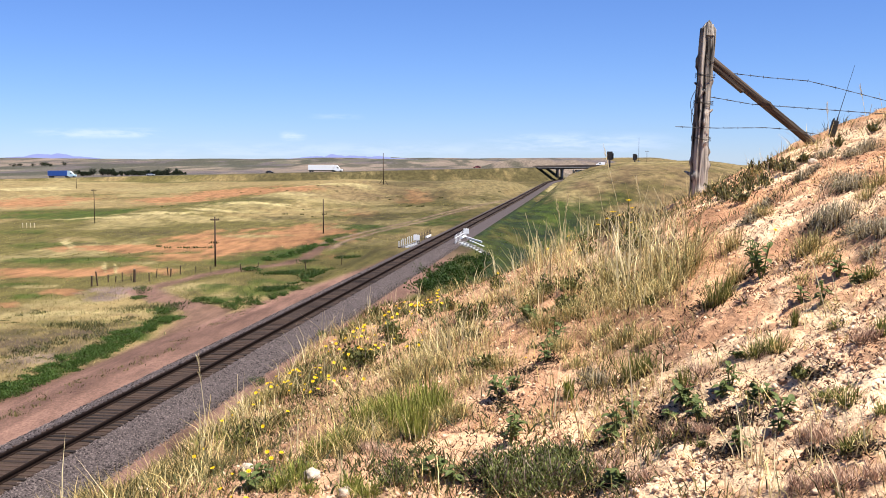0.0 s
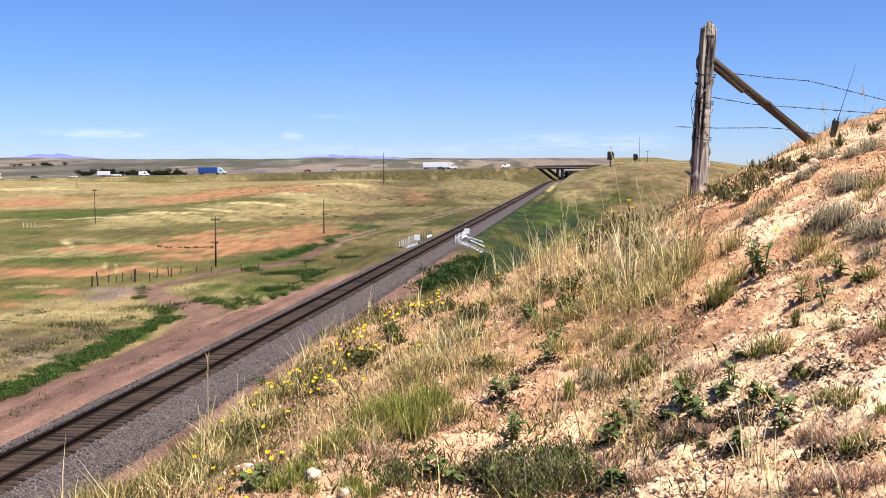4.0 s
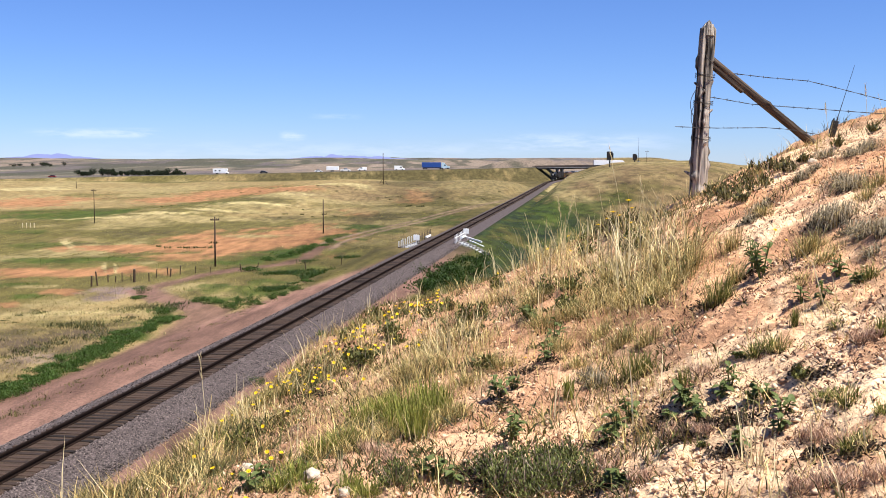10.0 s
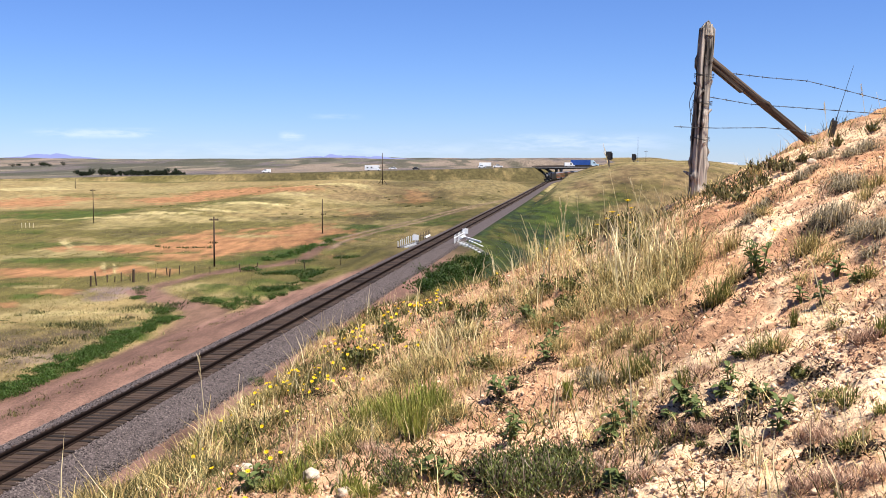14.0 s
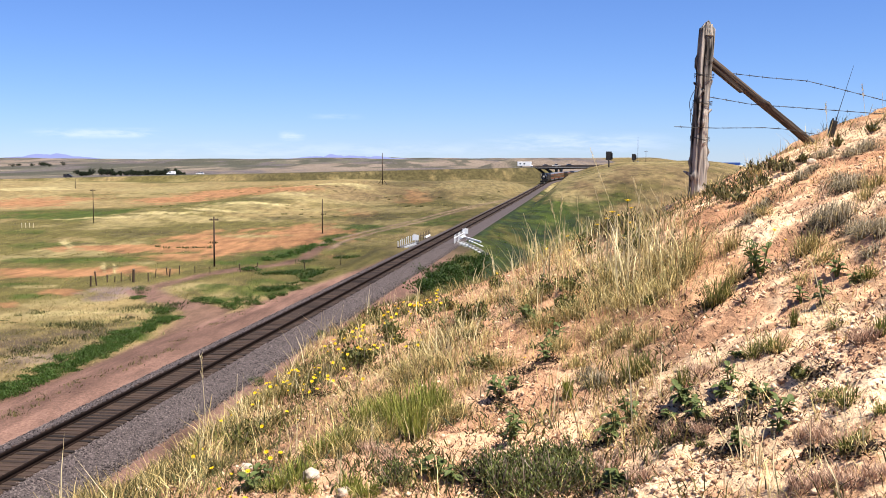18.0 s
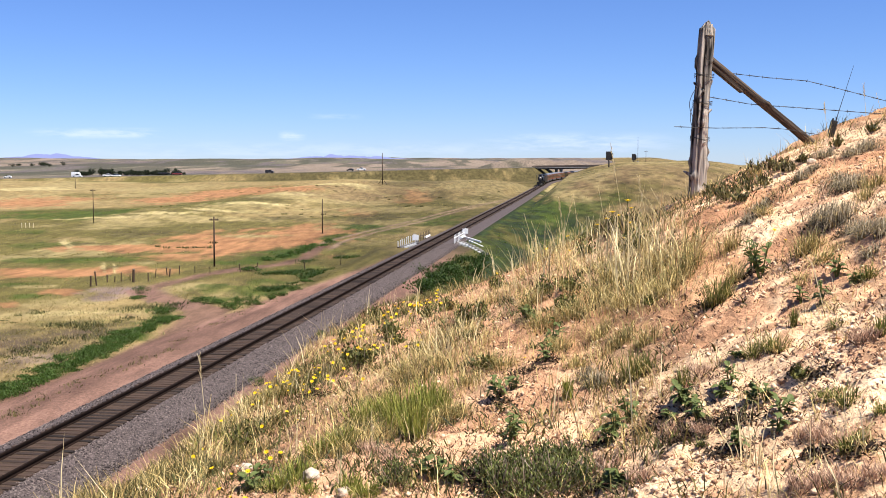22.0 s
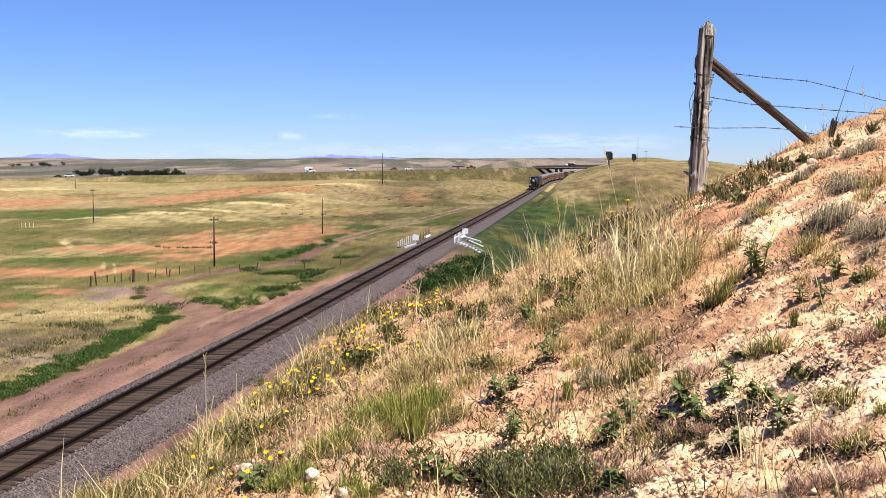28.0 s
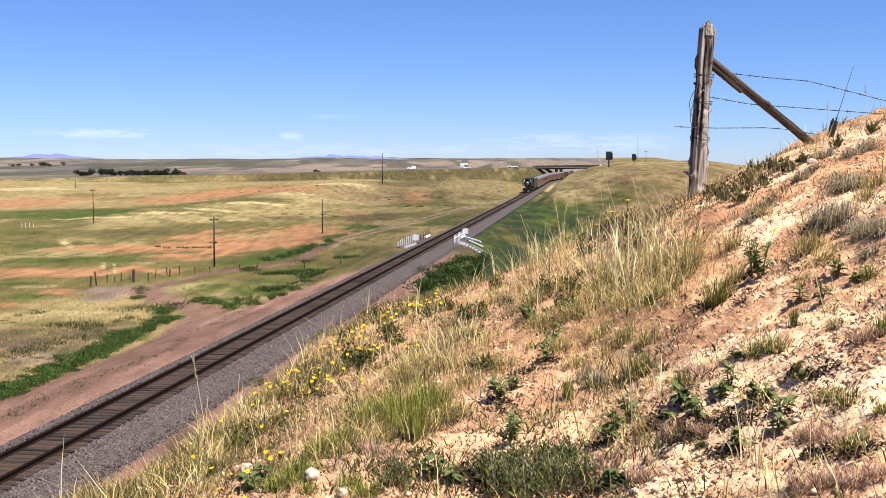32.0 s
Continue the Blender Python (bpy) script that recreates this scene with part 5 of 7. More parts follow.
def blade_arrays(base, height, width, lean, rs, flare=0.0):
    """Ribbons of two bends from base points (n, 3). lean: how far the tips go sideways, as a share of the height."""
    n = len(base)
    a, w = rs.uniform(0, 2 * np.pi, n), rs.uniform(0, 2 * np.pi, n)
    out = np.stack([np.cos(a), np.sin(a), np.zeros(n)], -1) * (lean * rs.uniform(0.2, 1.3, n) * height)[:, None]
    side = np.stack([np.cos(w), np.sin(w), np.zeros(n)], -1) * (width * 0.5)[:, None]
    up = np.zeros((n, 3))
    up[:, 2] = height
    mid = base + up * 0.55 + out * 0.35
    tip = base + up * (1 - 0.25 * lean * rs.uniform(0, 1, n))[:, None] + out
    verts = np.stack([base - side, base + side, mid + side * 0.8, mid - side * 0.8, tip], 1).reshape(-1, 3)
    k = np.arange(n)[:, None] * 5
    tris = np.concatenate([k + [[0, 1, 2]], k + [[0, 2, 3]], k + [[3, 2, 4]]], 1).reshape(-1, 3)
    return verts, tris


def scatter_tufts(name, xy, blades, h, width, spread, lean, material, label, category, seed, sink=0.01, lumps=0.0):
    rs = np.random.RandomState(seed)
    n = len(xy)
    size = rs.uniform(0.6, 1.3, n)
    if lumps:
        size = size * np.clip(0.75 + 0.9 * fbm(xy[:, 0], xy[:, 1], lumps, seed, 3), 0.25, 1.7)
    pts = np.repeat(xy, blades, 0) + rs.normal(0, 1, (n * blades, 2)) * (spread * np.repeat(size, blades))[:, None]
    z = ground_z(pts[:, 0], pts[:, 1]) - sink
    height = rs.uniform(h[0], h[1], n * blades) * np.repeat(size, blades)
    v, t = blade_arrays(np.column_stack([pts, z]), height, np.full(n * blades, width) * rs.uniform(0.6, 1.3, n * blades), lean, rs)
    return tagged(new(name, tri_mesh(name, v, t, material)), label, category, kind="stuff")


# bare places between the tufts: middle, half width, half length
BARE = [(-0.57, 6.44, 0.24, 0.49), (-0.69, 5.74, 0.15, 0.51), (-0.36, 6.52, 0.21, 0.35), (-0.79, 5.33, 0.11, 0.59), (-0.88, 4.59, 0.12, 0.61), (0.05, 4.58, 0.10, 0.38), (0.39, 5.20, 0.13, 0.12), (0.62, 5.02, 0.11, 0.33), (-0.18, 7.58, 0.16, 0.34), (-0.34, 7.62, 0.16, 0.36), (1.19, 5.77, 0.15, 0.23), (0.46, 6.78, 0.14, 0.39), (1.00, 5.43, 0.12, 0.16), (1.21, 4.88, 0.13, 0.26), (0.18, 5.00, 0.11, 0.29)]


def bank_points(n, seed, r0=2.4, r1=12.5, keep=None, bare=BARE):
    """Places on the camera's bank, evenly spread as the eye sees them."""
    rs = np.random.RandomState(seed)
    r = r0 * np.exp(rs.uniform(0, math.log(r1 / r0), n))
    a = np.radians(rs.uniform(-26, 26, n))
    x, y = r * np.sin(a), r * np.cos(a)
    u = off_track(x, y) - off_track(0.0, 0.0)
    ok = (u > -2.35) & (y < 11.5)
    for bx, by, bw, bl in bare:
        ok &= (np.hypot((x - bx) / bw, (y - by) / bl) + 0.5 * fbm(x, y, 0.25, 96, 3) > 1) | (rs.uniform(0, 1, n) < 0.16)
    if keep is not None:
        ok &= rs.uniform(0, 1, n) < keep(x, y, u)
    return np.column_stack([x, y])[ok]


def grassy(x, y, u):
    """Share of ground under grass: a dense edge above the track, a broad patchy band, and bare soil up the slope."""
    n = fbm(x, y, 0.9, 81, 3)
    edge = smooth(-1.0, -1.6, u + 0.35 * n)
    band = smooth(0.9, -0.1, u - 0.20 * (y - 6) + 0.55 * n) * (0.06 + 0.94 * smooth(-0.05, 0.35, fbm(x, y, 0.5, 86, 3) + 0.30 * smooth(6.2, 7.6, y) - 0.12))
    crest = smooth(8.6, 9.8, y) * smooth(0.0, 0.5, u) * 0.35
    return np.clip(np.maximum(np.maximum(edge, band), crest) * smooth(2.6, 5.0, y + 0.6 * n + 1.2 * np.clip(-u, 0, 2)) + 0.04, 0, 1)


M["straw"] = leafy("straw_blades", (0.20, 0.125, 0.034), (0.82, 0.64, 0.27), 0.12)
M["field_straw"] = leafy("field_straw", (0.19, 0.145, 0.058), (0.44, 0.35, 0.15), 0.3)
M["field_olive"] = leafy("field_olive", (0.12, 0.105, 0.035), (0.33, 0.28, 0.10), 0.3)
M["field_green"] = leafy("field_green", (0.055, 0.085, 0.016), (0.17, 0.20, 0.045), 0.3)
M["stalk"] = leafy("pale_stalks", (0.52, 0.41, 0.21), (0.84, 0.72, 0.45), 0.15)
M["olive_blade"] = leafy("olive_blades", (0.0276, 0.029, 0.0069), (0.166, 0.141, 0.0449), 0.14)
M["green_blade"] = leafy("green_blades", (0.055, 0.070, 0.014), (0.25, 0.245, 0.062), 0.2)
M["weed_leaf"] = leafy("weed_leaves", (0.034, 0.056, 0.015), (0.15, 0.175, 0.052), 0.18)
# dead plant matter, near black to add shade in gaps and under plants
M["thatch_shade"] = leafy("dark_thatch", (0.006, 0.004, 0.003), (0.06, 0.038, 0.02), 0.0, 0.95)
M["edge_leaf"] = leafy("edge_leaves", (0.024, 0.03, 0.007), (0.22, 0.205, 0.045), 0.15)
M["fresh_leaf"] = leafy("fresh_leaves", (0.010, 0.024, 0.003), (0.045, 0.082, 0.011), 0.2)
M["forb"] = leafy("forb_leaves", (0.014, 0.018, 0.005), (0.115, 0.115, 0.032), 0.14)
M["shrub_leaf"] = leafy("shrub_leaves", (0.018, 0.028, 0.008), (0.20, 0.22, 0.062), 0.15)
M["tree_leaf"] = leafy("tree_leaves", (0.007, 0.012, 0.005), (0.028, 0.038, 0.014), 0.15)
M["bush_leaf"] = leafy("bush_leaves", (0.016, 0.038, 0.005), (0.080, 0.135, 0.022), 0.2)
M["grey_twig"] = leafy("grey_twigs", (0.12, 0.083, 0.06), (0.42, 0.33, 0.25), 0.0, 0.9)
M["litter"] = leafy("litter", (0.010, 0.006, 0.005), (0.30, 0.15, 0.088), 0.1, 0.9)
M["lime_blade"] = leafy("lime_blades", (0.08, 0.10, 0.014), (0.36, 0.36, 0.075), 0.18)
M["crest_leaf"] = leafy("crest_leaves", (0.02, 0.022, 0.007), (0.20, 0.175, 0.06), 0.14)
M["hoary_blade"] = leafy("hoary_blades", (0.06, 0.046, 0.026), (0.44, 0.36, 0.24), 0.1)
# dead basal leaves, coloured almost black to add shade at the foot
M["root_crown_shade"] = leafy("root_crown_shade", (0.008, 0.006, 0.004), (0.05, 0.035, 0.022), 0.0, 0.95)
M["petal"] = leafy("yellow_petals", (0.70, 0.44, 0.004), (0.80, 0.58, 0.012), 0.3)
M["clod"] = surface("soil_clods", (0.32, 0.180, 0.105), (0.70, 0.50, 0.33), 0.03, 0.95, 0, 0.8, per_island=0.9)
M["rock"] = surface("pale_rock", (0.33, 0.26, 0.19), (0.60, 0.50, 0.38), 0.03, 0.9, 0, 0.8)


scatter_tufts("dry_grass", bank_points(7000, 1, keep=lambda x, y, u: grassy(x, y, u) * (0.35 + 0.65 * smooth(-0.1, 0.3, fbm(x, y, 0.7, 80, 3)))), 12, (0.04, 0.17), 0.0034, 0.045, 0.85, M["straw"], "dry straw-coloured bunch grass on the bank", "grass", 11)
scatter_tufts("olive_grass", bank_points(9000, 2, keep=lambda x, y, u: grassy(x, y, u) * smooth(-0.35, 0.25, fbm(x, y, 1.0, 82, 3))), 10, (0.03, 0.13), 0.0046, 0.045, 0.9, M["olive_blade"], "olive half-dry grass on the bank", "grass", 12)
scatter_tufts("short_grass", bank_points(6000, 3, bare=(), keep=lambda x, y, u: (0.2 + 0.6 * (fbm(x, y, 0.7, 83, 3) > 0.2)) * (0.3 + 0.7 * smooth(3.2, 4.8, y))), 7, (0.015, 0.06), 0.0034, 0.03, 1.1, M["straw"], "short dry grass on bare soil", "grass", 13)
scatter_tufts("grass_stalks", bank_points(1200, 4, keep=lambda x, y, u: 0.05 + 0.8 * smooth(1.1, 0.3, u) * smooth(5.8, 7.8, y)), 2, (0.16, 0.40), 0.0046, 0.03, 0.6, M["stalk"], "tall pale seed stalks among the grass", "grass", 14)
scatter_tufts("bank_forbs", bank_points(11500, 8, keep=lambda x, y, u: smooth(1.1, 0.0, u - 0.14 * (y - 6)) * smooth(-0.1, 0.3, fbm(x, y, 0.5, 87, 3)) * (0.25 + 0.75 * smooth(4.6, 6.0, y))), 11, (0.015, 0.08), 0.0085, 0.035, 1.4, M["forb"], "low dark green leafy ground cover", "ground cover", 18)
scatter_tufts("dry_stubble", bank_points(11000, 9, bare=(), keep=lambda x, y, u: (0.12 + 0.6 * smooth(0.0, 0.35, fbm(x, y, 0.3, 88, 3))) * (0.35 + 0.65 * smooth(3.2, 4.8, y))), 6, (0.01, 0.045), 0.004, 0.03, 1.6, M["litter"], "brown broken stubble on soil", "plant litter", 19)
# dark blades deepen the shade between the grass tufts by colour
scatter_tufts("dark_thatch", bank_points(20000, 41, keep=lambda x, y, u: np.maximum(grassy(x, y, u) * 0.9, 0.42 * smooth(0.12, 0.42, fbm(x, y, 0.22, 89, 4)) * (0.6 + 0.4 * smooth(4.5, 6.0, y)))), 6, (0.006, 0.03), 0.008, 0.028, 1.8, M["thatch_shade"], "dead matted grass, darkened to put in shade between the tufts", "plant litter", 42)
scatter_tufts("edge_forbs", bank_points(7500, 43, keep=lambda x, y, u: smooth(-1.1, -1.6, u + 0.3 * fbm(x, y, 0.6, 90, 3)) * smooth(5.3, 6.3, y) * smooth(-0.4, 0.2, fbm(x, y, 0.5, 91, 3))), 8, (0.02, 0.10), 0.009, 0.04, 1.2, M["edge_leaf"], "olive leafy plants along the bank's edge", "ground cover", 44)


def arched(foot, a, height, reach, width, rs, fall=0.3):
    """Ribbons of three bends that rise from their feet, lean out along a and bow over by fall."""
    n = len(foot)
    way = np.stack([np.cos(a), np.sin(a), np.zeros(n)], -1)
    t = a + np.pi / 2 + rs.normal(0, 0.7, n)
    side = np.stack([np.cos(t), np.sin(t), np.zeros(n)], -1) * (width * 0.5)[:, None]
    rows = []
    for k in (0.0, 0.4, 0.75, 1.0):
        rows.append(foot + way * (reach * k ** 1.6)[:, None] + np.array((0, 0, 1.0)) * (height * (k - fall * k ** 3) / (1 - 0.5 * fall))[:, None])
    v = np.stack([rows[0] - side, rows[0] + side, rows[1] + side * 0.9, rows[1] - side * 0.9, rows[2] + side * 0.65, rows[2] - side * 0.65, rows[3]], 1).reshape(-1, 3)
    k = np.arange(n)[:, None] * 7
    t = np.concatenate([k + [[0, 1, 2]], k + [[0, 2, 3]], k + [[3, 2, 4]], k + [[3, 4, 5]], k + [[5, 4, 6]]], 1).reshape(-1, 3)
    return v, t


# kind of bunch: blades, width, foot, spread, fall, blade, label, share of dry blades, share of root blades darkened for
# shade
BUNCH = {
    "lime": (260, 0.0034, 0.26, 0.42, 0.25, "lime_blade", "fresh yellow-green bunch grass on the slope", 0.12, 0.25),
    "green": (170, 0.0030, 0.22, 0.62, 0.30, "green_blade", "green bunch-grass tuft with a dark root on pale soil", 0.35, 0.7),
    "olive": (120, 0.0028, 0.30, 0.62, 0.45, "olive_straw", "olive and straw-coloured grass tuft on the bank", 0.9, 0.2),
    "straw": (34, 0.0032, 0.50, 0.80, 0.45, "pale_straw", "pale straw-coloured grass tuft on the bank", 1.0, 0.3),
    "hoary": (210, 0.0028, 0.20, 0.95, 1.15, "hoary_blade", "old grey grass tuft drooping over its dark root crown", 0.35, 0.75),
    "stalk": (13, 0.0032, 0.35, 0.75, 0.15, "stalk", "loose tuft of tall pale seed stalks", 0.0, 0.0),
}
M["olive_straw"] = leafy("olive_straw_blades", (0.070, 0.066, 0.018), (0.40, 0.33, 0.12), 0.18)
M["pale_straw"] = leafy("pale_straw_blades", (0.19, 0.14, 0.045), (0.80, 0.66, 0.34), 0.15)
made_of = [0]


def bunches(kind, spots):
    """Tufts of one kind, each from (x, y, width, height)."""
    blades, width, foot_r, spread, fall, blade, label, dry, root = BUNCH[kind]
    for x, y, w, h in spots:
        made_of[0] += 1
        rs = np.random.RandomState(3000 + made_of[0])
        z0 = gz(x, y)
        ob = thing("grass_tuft", pose(x, y, z0), label, "grass tuft", label)

        def ring(n, wide, high, reach, bend, name, material):
            q = rs.normal(0, 1, (n, 2)) * foot_r * w * 0.75
            base = np.column_stack([q, ground_z(q[:, 0] + x, q[:, 1] + y) - z0 - 0.012])
            a = np.arctan2(q[:, 1], q[:, 0]) + rs.normal(0, 0.8, n)
            v, t = arched(base, a, h * high * (rs.uniform(0.3, 1.0, n) if kind != "straw" else 0.15 + 0.85 * rs.uniform(0, 1, n) ** 1.4), w * reach * rs.uniform(0.1, 1.0, n), wide * rs.uniform(0.6, 1.3, n), rs, bend)
            share(name, tri_mesh(name, v, t, M[material]), ob)["kind"] = "stuff"

        n = int(blades * min(1.6, max(0.6, w / 0.16)))
        ring(n, width * (max(1.0, h / 0.26) if kind in ("stalk", "straw") else 1.0), 1.0, spread, fall, "foliage", blade)
        if dry:
            ring(max(8, int(n * dry)), width * 0.9, 0.75, spread * 1.25, 0.6, "dry_base", "straw")
        # root blades whose dark colour also stands for shade under the tuft
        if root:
            ring(int(n * root), 0.008, 0.33, spread * 0.55, 0.5, "root_crown_shade", "root_crown_shade")


# broad-leaved weeds
def leaf_mesh(length, width, material, name="leaf"):
    """A folded, drooping leaf along +x."""
    rows = ((0, 0.06, 0), (0.25, 0.8, 0.06), (0.55, 1.0, 0.05), (0.8, 0.6, -0.02), (1.0, 0.03, -0.14))
    verts, faces = [], []
    for k, w, z in rows:
        verts += [(k * length, -w * width / 2, z * length + 0.10 * w * width), (k * length, 0, z * length), (k * length, w * width / 2, z * length + 0.10 * w * width)]
    for i in range(len(rows) - 1):
        for j in range(2):
            a = i * 3 + j
            faces.append((a, a + 3, a + 4, a + 1))
    return mesh_from(name, verts, faces, material)


LEAVES = [leaf_mesh(1.0, 0.50, M["weed_leaf"]), leaf_mesh(1.0, 0.42, M["weed_leaf"]), leaf_mesh(1.0, 0.58, M["weed_leaf"])]


def weeds(spots):
    """Broad-leaved plants: leafy stems from one root, each from (x, y, width, height)."""
    for x, y, w, h in spots:
        made_of[0] += 1
        rnd = random.Random(made_of[0])
        ob = thing("weed", pose(x, y, gz(x, y)), "broad-leaved green weed on pale soil", "weed", "weeds on the bank")
        size = 0.26 * max(w, 0.10) + 0.022
        for k in range(3 + int(w / 0.05)):
            a, q = rnd.uniform(0, 6.28), rnd.uniform(0.1, 0.42)
            top = Vector((math.cos(a) * q * w, math.sin(a) * q * w * 0.8, h * rnd.uniform(0.45, 0.95)))
            part("stem", bm_rod((0, 0, -0.02), top, 0.0035, 0.002, 5), M["weed_leaf"], ob)
            for i in range(5):
                p = top * (0.3 + 0.7 * i / 4)
                big = size * rnd.uniform(0.65, 1.15) * (1.0 if i < 4 else 0.8)
                share("leaf", LEAVES[rnd.randrange(3)], ob, Matrix.Translation(p) @ pose(0, 0, 0, rnd.uniform(-25, 25), rnd.uniform(-40, 30), 137 * i + rnd.uniform(0, 90)) @ Matrix.Scale(big, 4))


def shrub(x, y, s, seed, material, leaf, label, name="shrub", twigs=60, leaves=900, slim=0.3, steep=1.0):
    """Wiry stems from one root and a loose cloud of small leaves."""
    rs = np.random.RandomState(seed)
    ob = thing(name, pose(x, y, gz(x, y)), label, "shrub", label)
    n = twigs
    a, e = rs.uniform(0, 2 * np.pi, n), rs.uniform(0.1, 1.45, n) * steep
    length = rs.uniform(0.5, 1.0, n) * s
    tips = np.stack([np.cos(a) * np.cos(e), np.sin(a) * np.cos(e), np.sin(e)], -1) * length[:, None]
    bm = bmesh.new()
    for p in tips[:: 2]:
        rod(bm, (0, 0, -0.02), Vector(p), 0.004 * s / 0.25, 0.0015, 5, False)
    tagged(part("twig_mass", bm, M["grey_twig"], ob), kind="stuff")
    at = tips[rs.randint(0, n, leaves)] * rs.uniform(0.35, 1.05, leaves)[:, None] + rs.normal(0, 0.02 * s / 0.25, (leaves, 3))
    at[:, 2] = np.maximum(at[:, 2], 0.005)
    v, t = blade_arrays(at, rs.uniform(0.5, 1.2, leaves) * leaf, np.full(leaves, leaf * slim), 0.9, rs)
    share("foliage", tri_mesh("foliage", v, t, material), ob)["kind"] = "stuff"
    return ob


def cushions(spots):
    """Low dense leafy forbs."""
    for x, y, w, h in spots:
        made_of[0] += 1
        rs = np.random.RandomState(made_of[0])
        ob = thing("leafy_forb", pose(x, y, gz(x, y)), "low dense dark green leafy plant on the bank", "weed", "leafy forbs on the bank")
        n = int(210 * min(1.5, w / 0.15 + 0.3))
        a, q, k = rs.uniform(0, 6.28, n), rs.uniform(0, 1, n) ** 0.6, rs.uniform(0.05, 1, n)
        lump = 0.75 + 0.35 * np.sin(a * 3 + rs.uniform(0, 6))
        at = np.column_stack([np.cos(a) * q * w * 0.5 * lump, np.sin(a) * q * w * 0.45 * lump, k * h * 0.9 * np.sqrt(np.clip(1.05 - (q * 0.95) ** 2, 0, 1)) * lump])
        v, t = blade_arrays(at - np.array((0, 0, 0.005)), rs.uniform(0.5, 1.2, n) * (0.010 + 0.09 * w), np.full(n, 0.006 + 0.035 * w), 1.2, rs)
        share("foliage", tri_mesh("foliage", v, t, M["cushion_leaf"]), ob)["kind"] = "stuff"
        stems = bmesh.new()
        for i in range(9):
            rod(stems, (0, 0, -0.02), at[i], 0.003, 0.0015, 4, False)
        tagged(part("stem_mass", stems, M["grey_twig"], ob), kind="stuff")


def crest_shrubs(spots):
    for x, y, w, h in spots:
        made_of[0] += 1
        shrub(x, y, max(w * 0.6, h) * 0.95, made_of[0], M["crest_leaf"], 0.036, "olive-green open shrub on the crest", twigs=26, leaves=150, slim=0.34)


def shade_litter_beds(spots):
    """Beds of dead brown leaves, dark enough to put in the plants' shade as well: (x, y, width)."""
    for x, y, w in spots:
        made_of[0] += 1
        rs = np.random.RandomState(made_of[0])
        n = int(900 * w)
        p = np.column_stack([x + rs.normal(0, 0.30 * w, n), y + rs.normal(0, 0.22 * w, n)])
        foot = np.column_stack([p, ground_z(p[:, 0], p[:, 1]) + rs.uniform(0.0, 0.02, n)])
        v, t = blade_arrays(foot, rs.uniform(0.006, 0.022, n), rs.uniform(0.006, 0.014, n), 2.2, rs)
        tagged(new("leaf_litter_shade", tri_mesh("leaf_litter_shade", v, t, M["thatch_shade"])), "bed of dead leaves, darkened to put in the plants' shade", "plant litter", kind="stuff")


def feathery(spots):
    for x, y, w, h in spots:
        made_of[0] += 1
        shrub(x, y, max(w * 0.62, h), made_of[0], M["shrub_leaf"], 0.015, "fine-leaved green shrub low on the bank", twigs=90, leaves=860, slim=0.34)


def dead_shrubs(spots):
    for x, y, w, h in spots:
        made_of[0] += 1
        shrub(x, y, max(w, h) * 0.55, made_of[0], M["dead_twig"], 0.034, "dead pinkish-grey twiggy shrub on bare soil", "dead_shrub", 46, 240, 0.07, 0.5)


M["cushion_leaf"] = leafy("cushion_leaves", (0.022, 0.028, 0.007), (0.18, 0.175, 0.045), 0.15)
M["dead_twig"] = leafy("dead_twigs", (0.22, 0.130, 0.082), (0.68, 0.46, 0.32), 0.0, 0.9)
bunches("lime", [(-0.24, 5.29, 0.17, 0.20), (-0.13, 4.58, 0.16, 0.23), (-0.06, 5.31, 0.17, 0.27), (-0.20, 5.43, 0.18, 0.23), (-0.09, 5.49, 0.18, 0.22), (-0.01, 5.39, 0.12, 0.17), (-0.44, 5.62, 0.18, 0.15), (-0.38, 5.73, 0.15, 0.14), (-0.45, 4.85, 0.16, 0.12), (-0.51, 4.80, 0.13, 0.10), (-0.58, 4.77, 0.13, 0.12), (-0.29, 5.65, 0.15, 0.15), (0.60, 5.07, 0.06, 0.15), (-0.57, 4.18, 0.14, 0.11), (-0.62, 4.06, 0.13, 0.11), (-0.34, 3.92, 0.11, 0.10), (-0.28, 3.80, 0.12, 0.09), (-0.51, 3.97, 0.09, 0.06)])
bunches("green", [(1.41, 5.51, 0.16, 0.22), (1.47, 5.57, 0.12, 0.16), (1.34, 4.55, 0.12, 0.11), (1.41, 4.50, 0.12, 0.12), (1.02, 4.51, 0.07, 0.15), (0.89, 4.99, 0.15, 0.20), (0.95, 4.97, 0.11, 0.16), (1.66, 4.47, 0.10, 0.05), (1.53, 4.62, 0.04, 0.12), (1.92, 4.82, 0.12, 0.10), (1.67, 4.04, 0.06, 0.11), (1.37, 3.69, 0.09, 0.07), (1.37, 3.57, 0.10, 0.08), (1.35, 3.74, 0.08, 0.06), (1.25, 3.24, 0.07, 0.09), (1.30, 3.29, 0.07, 0.07), (-0.67, 4.08, 0.13, 0.09), (1.41, 3.38, 0.07, 0.07)])
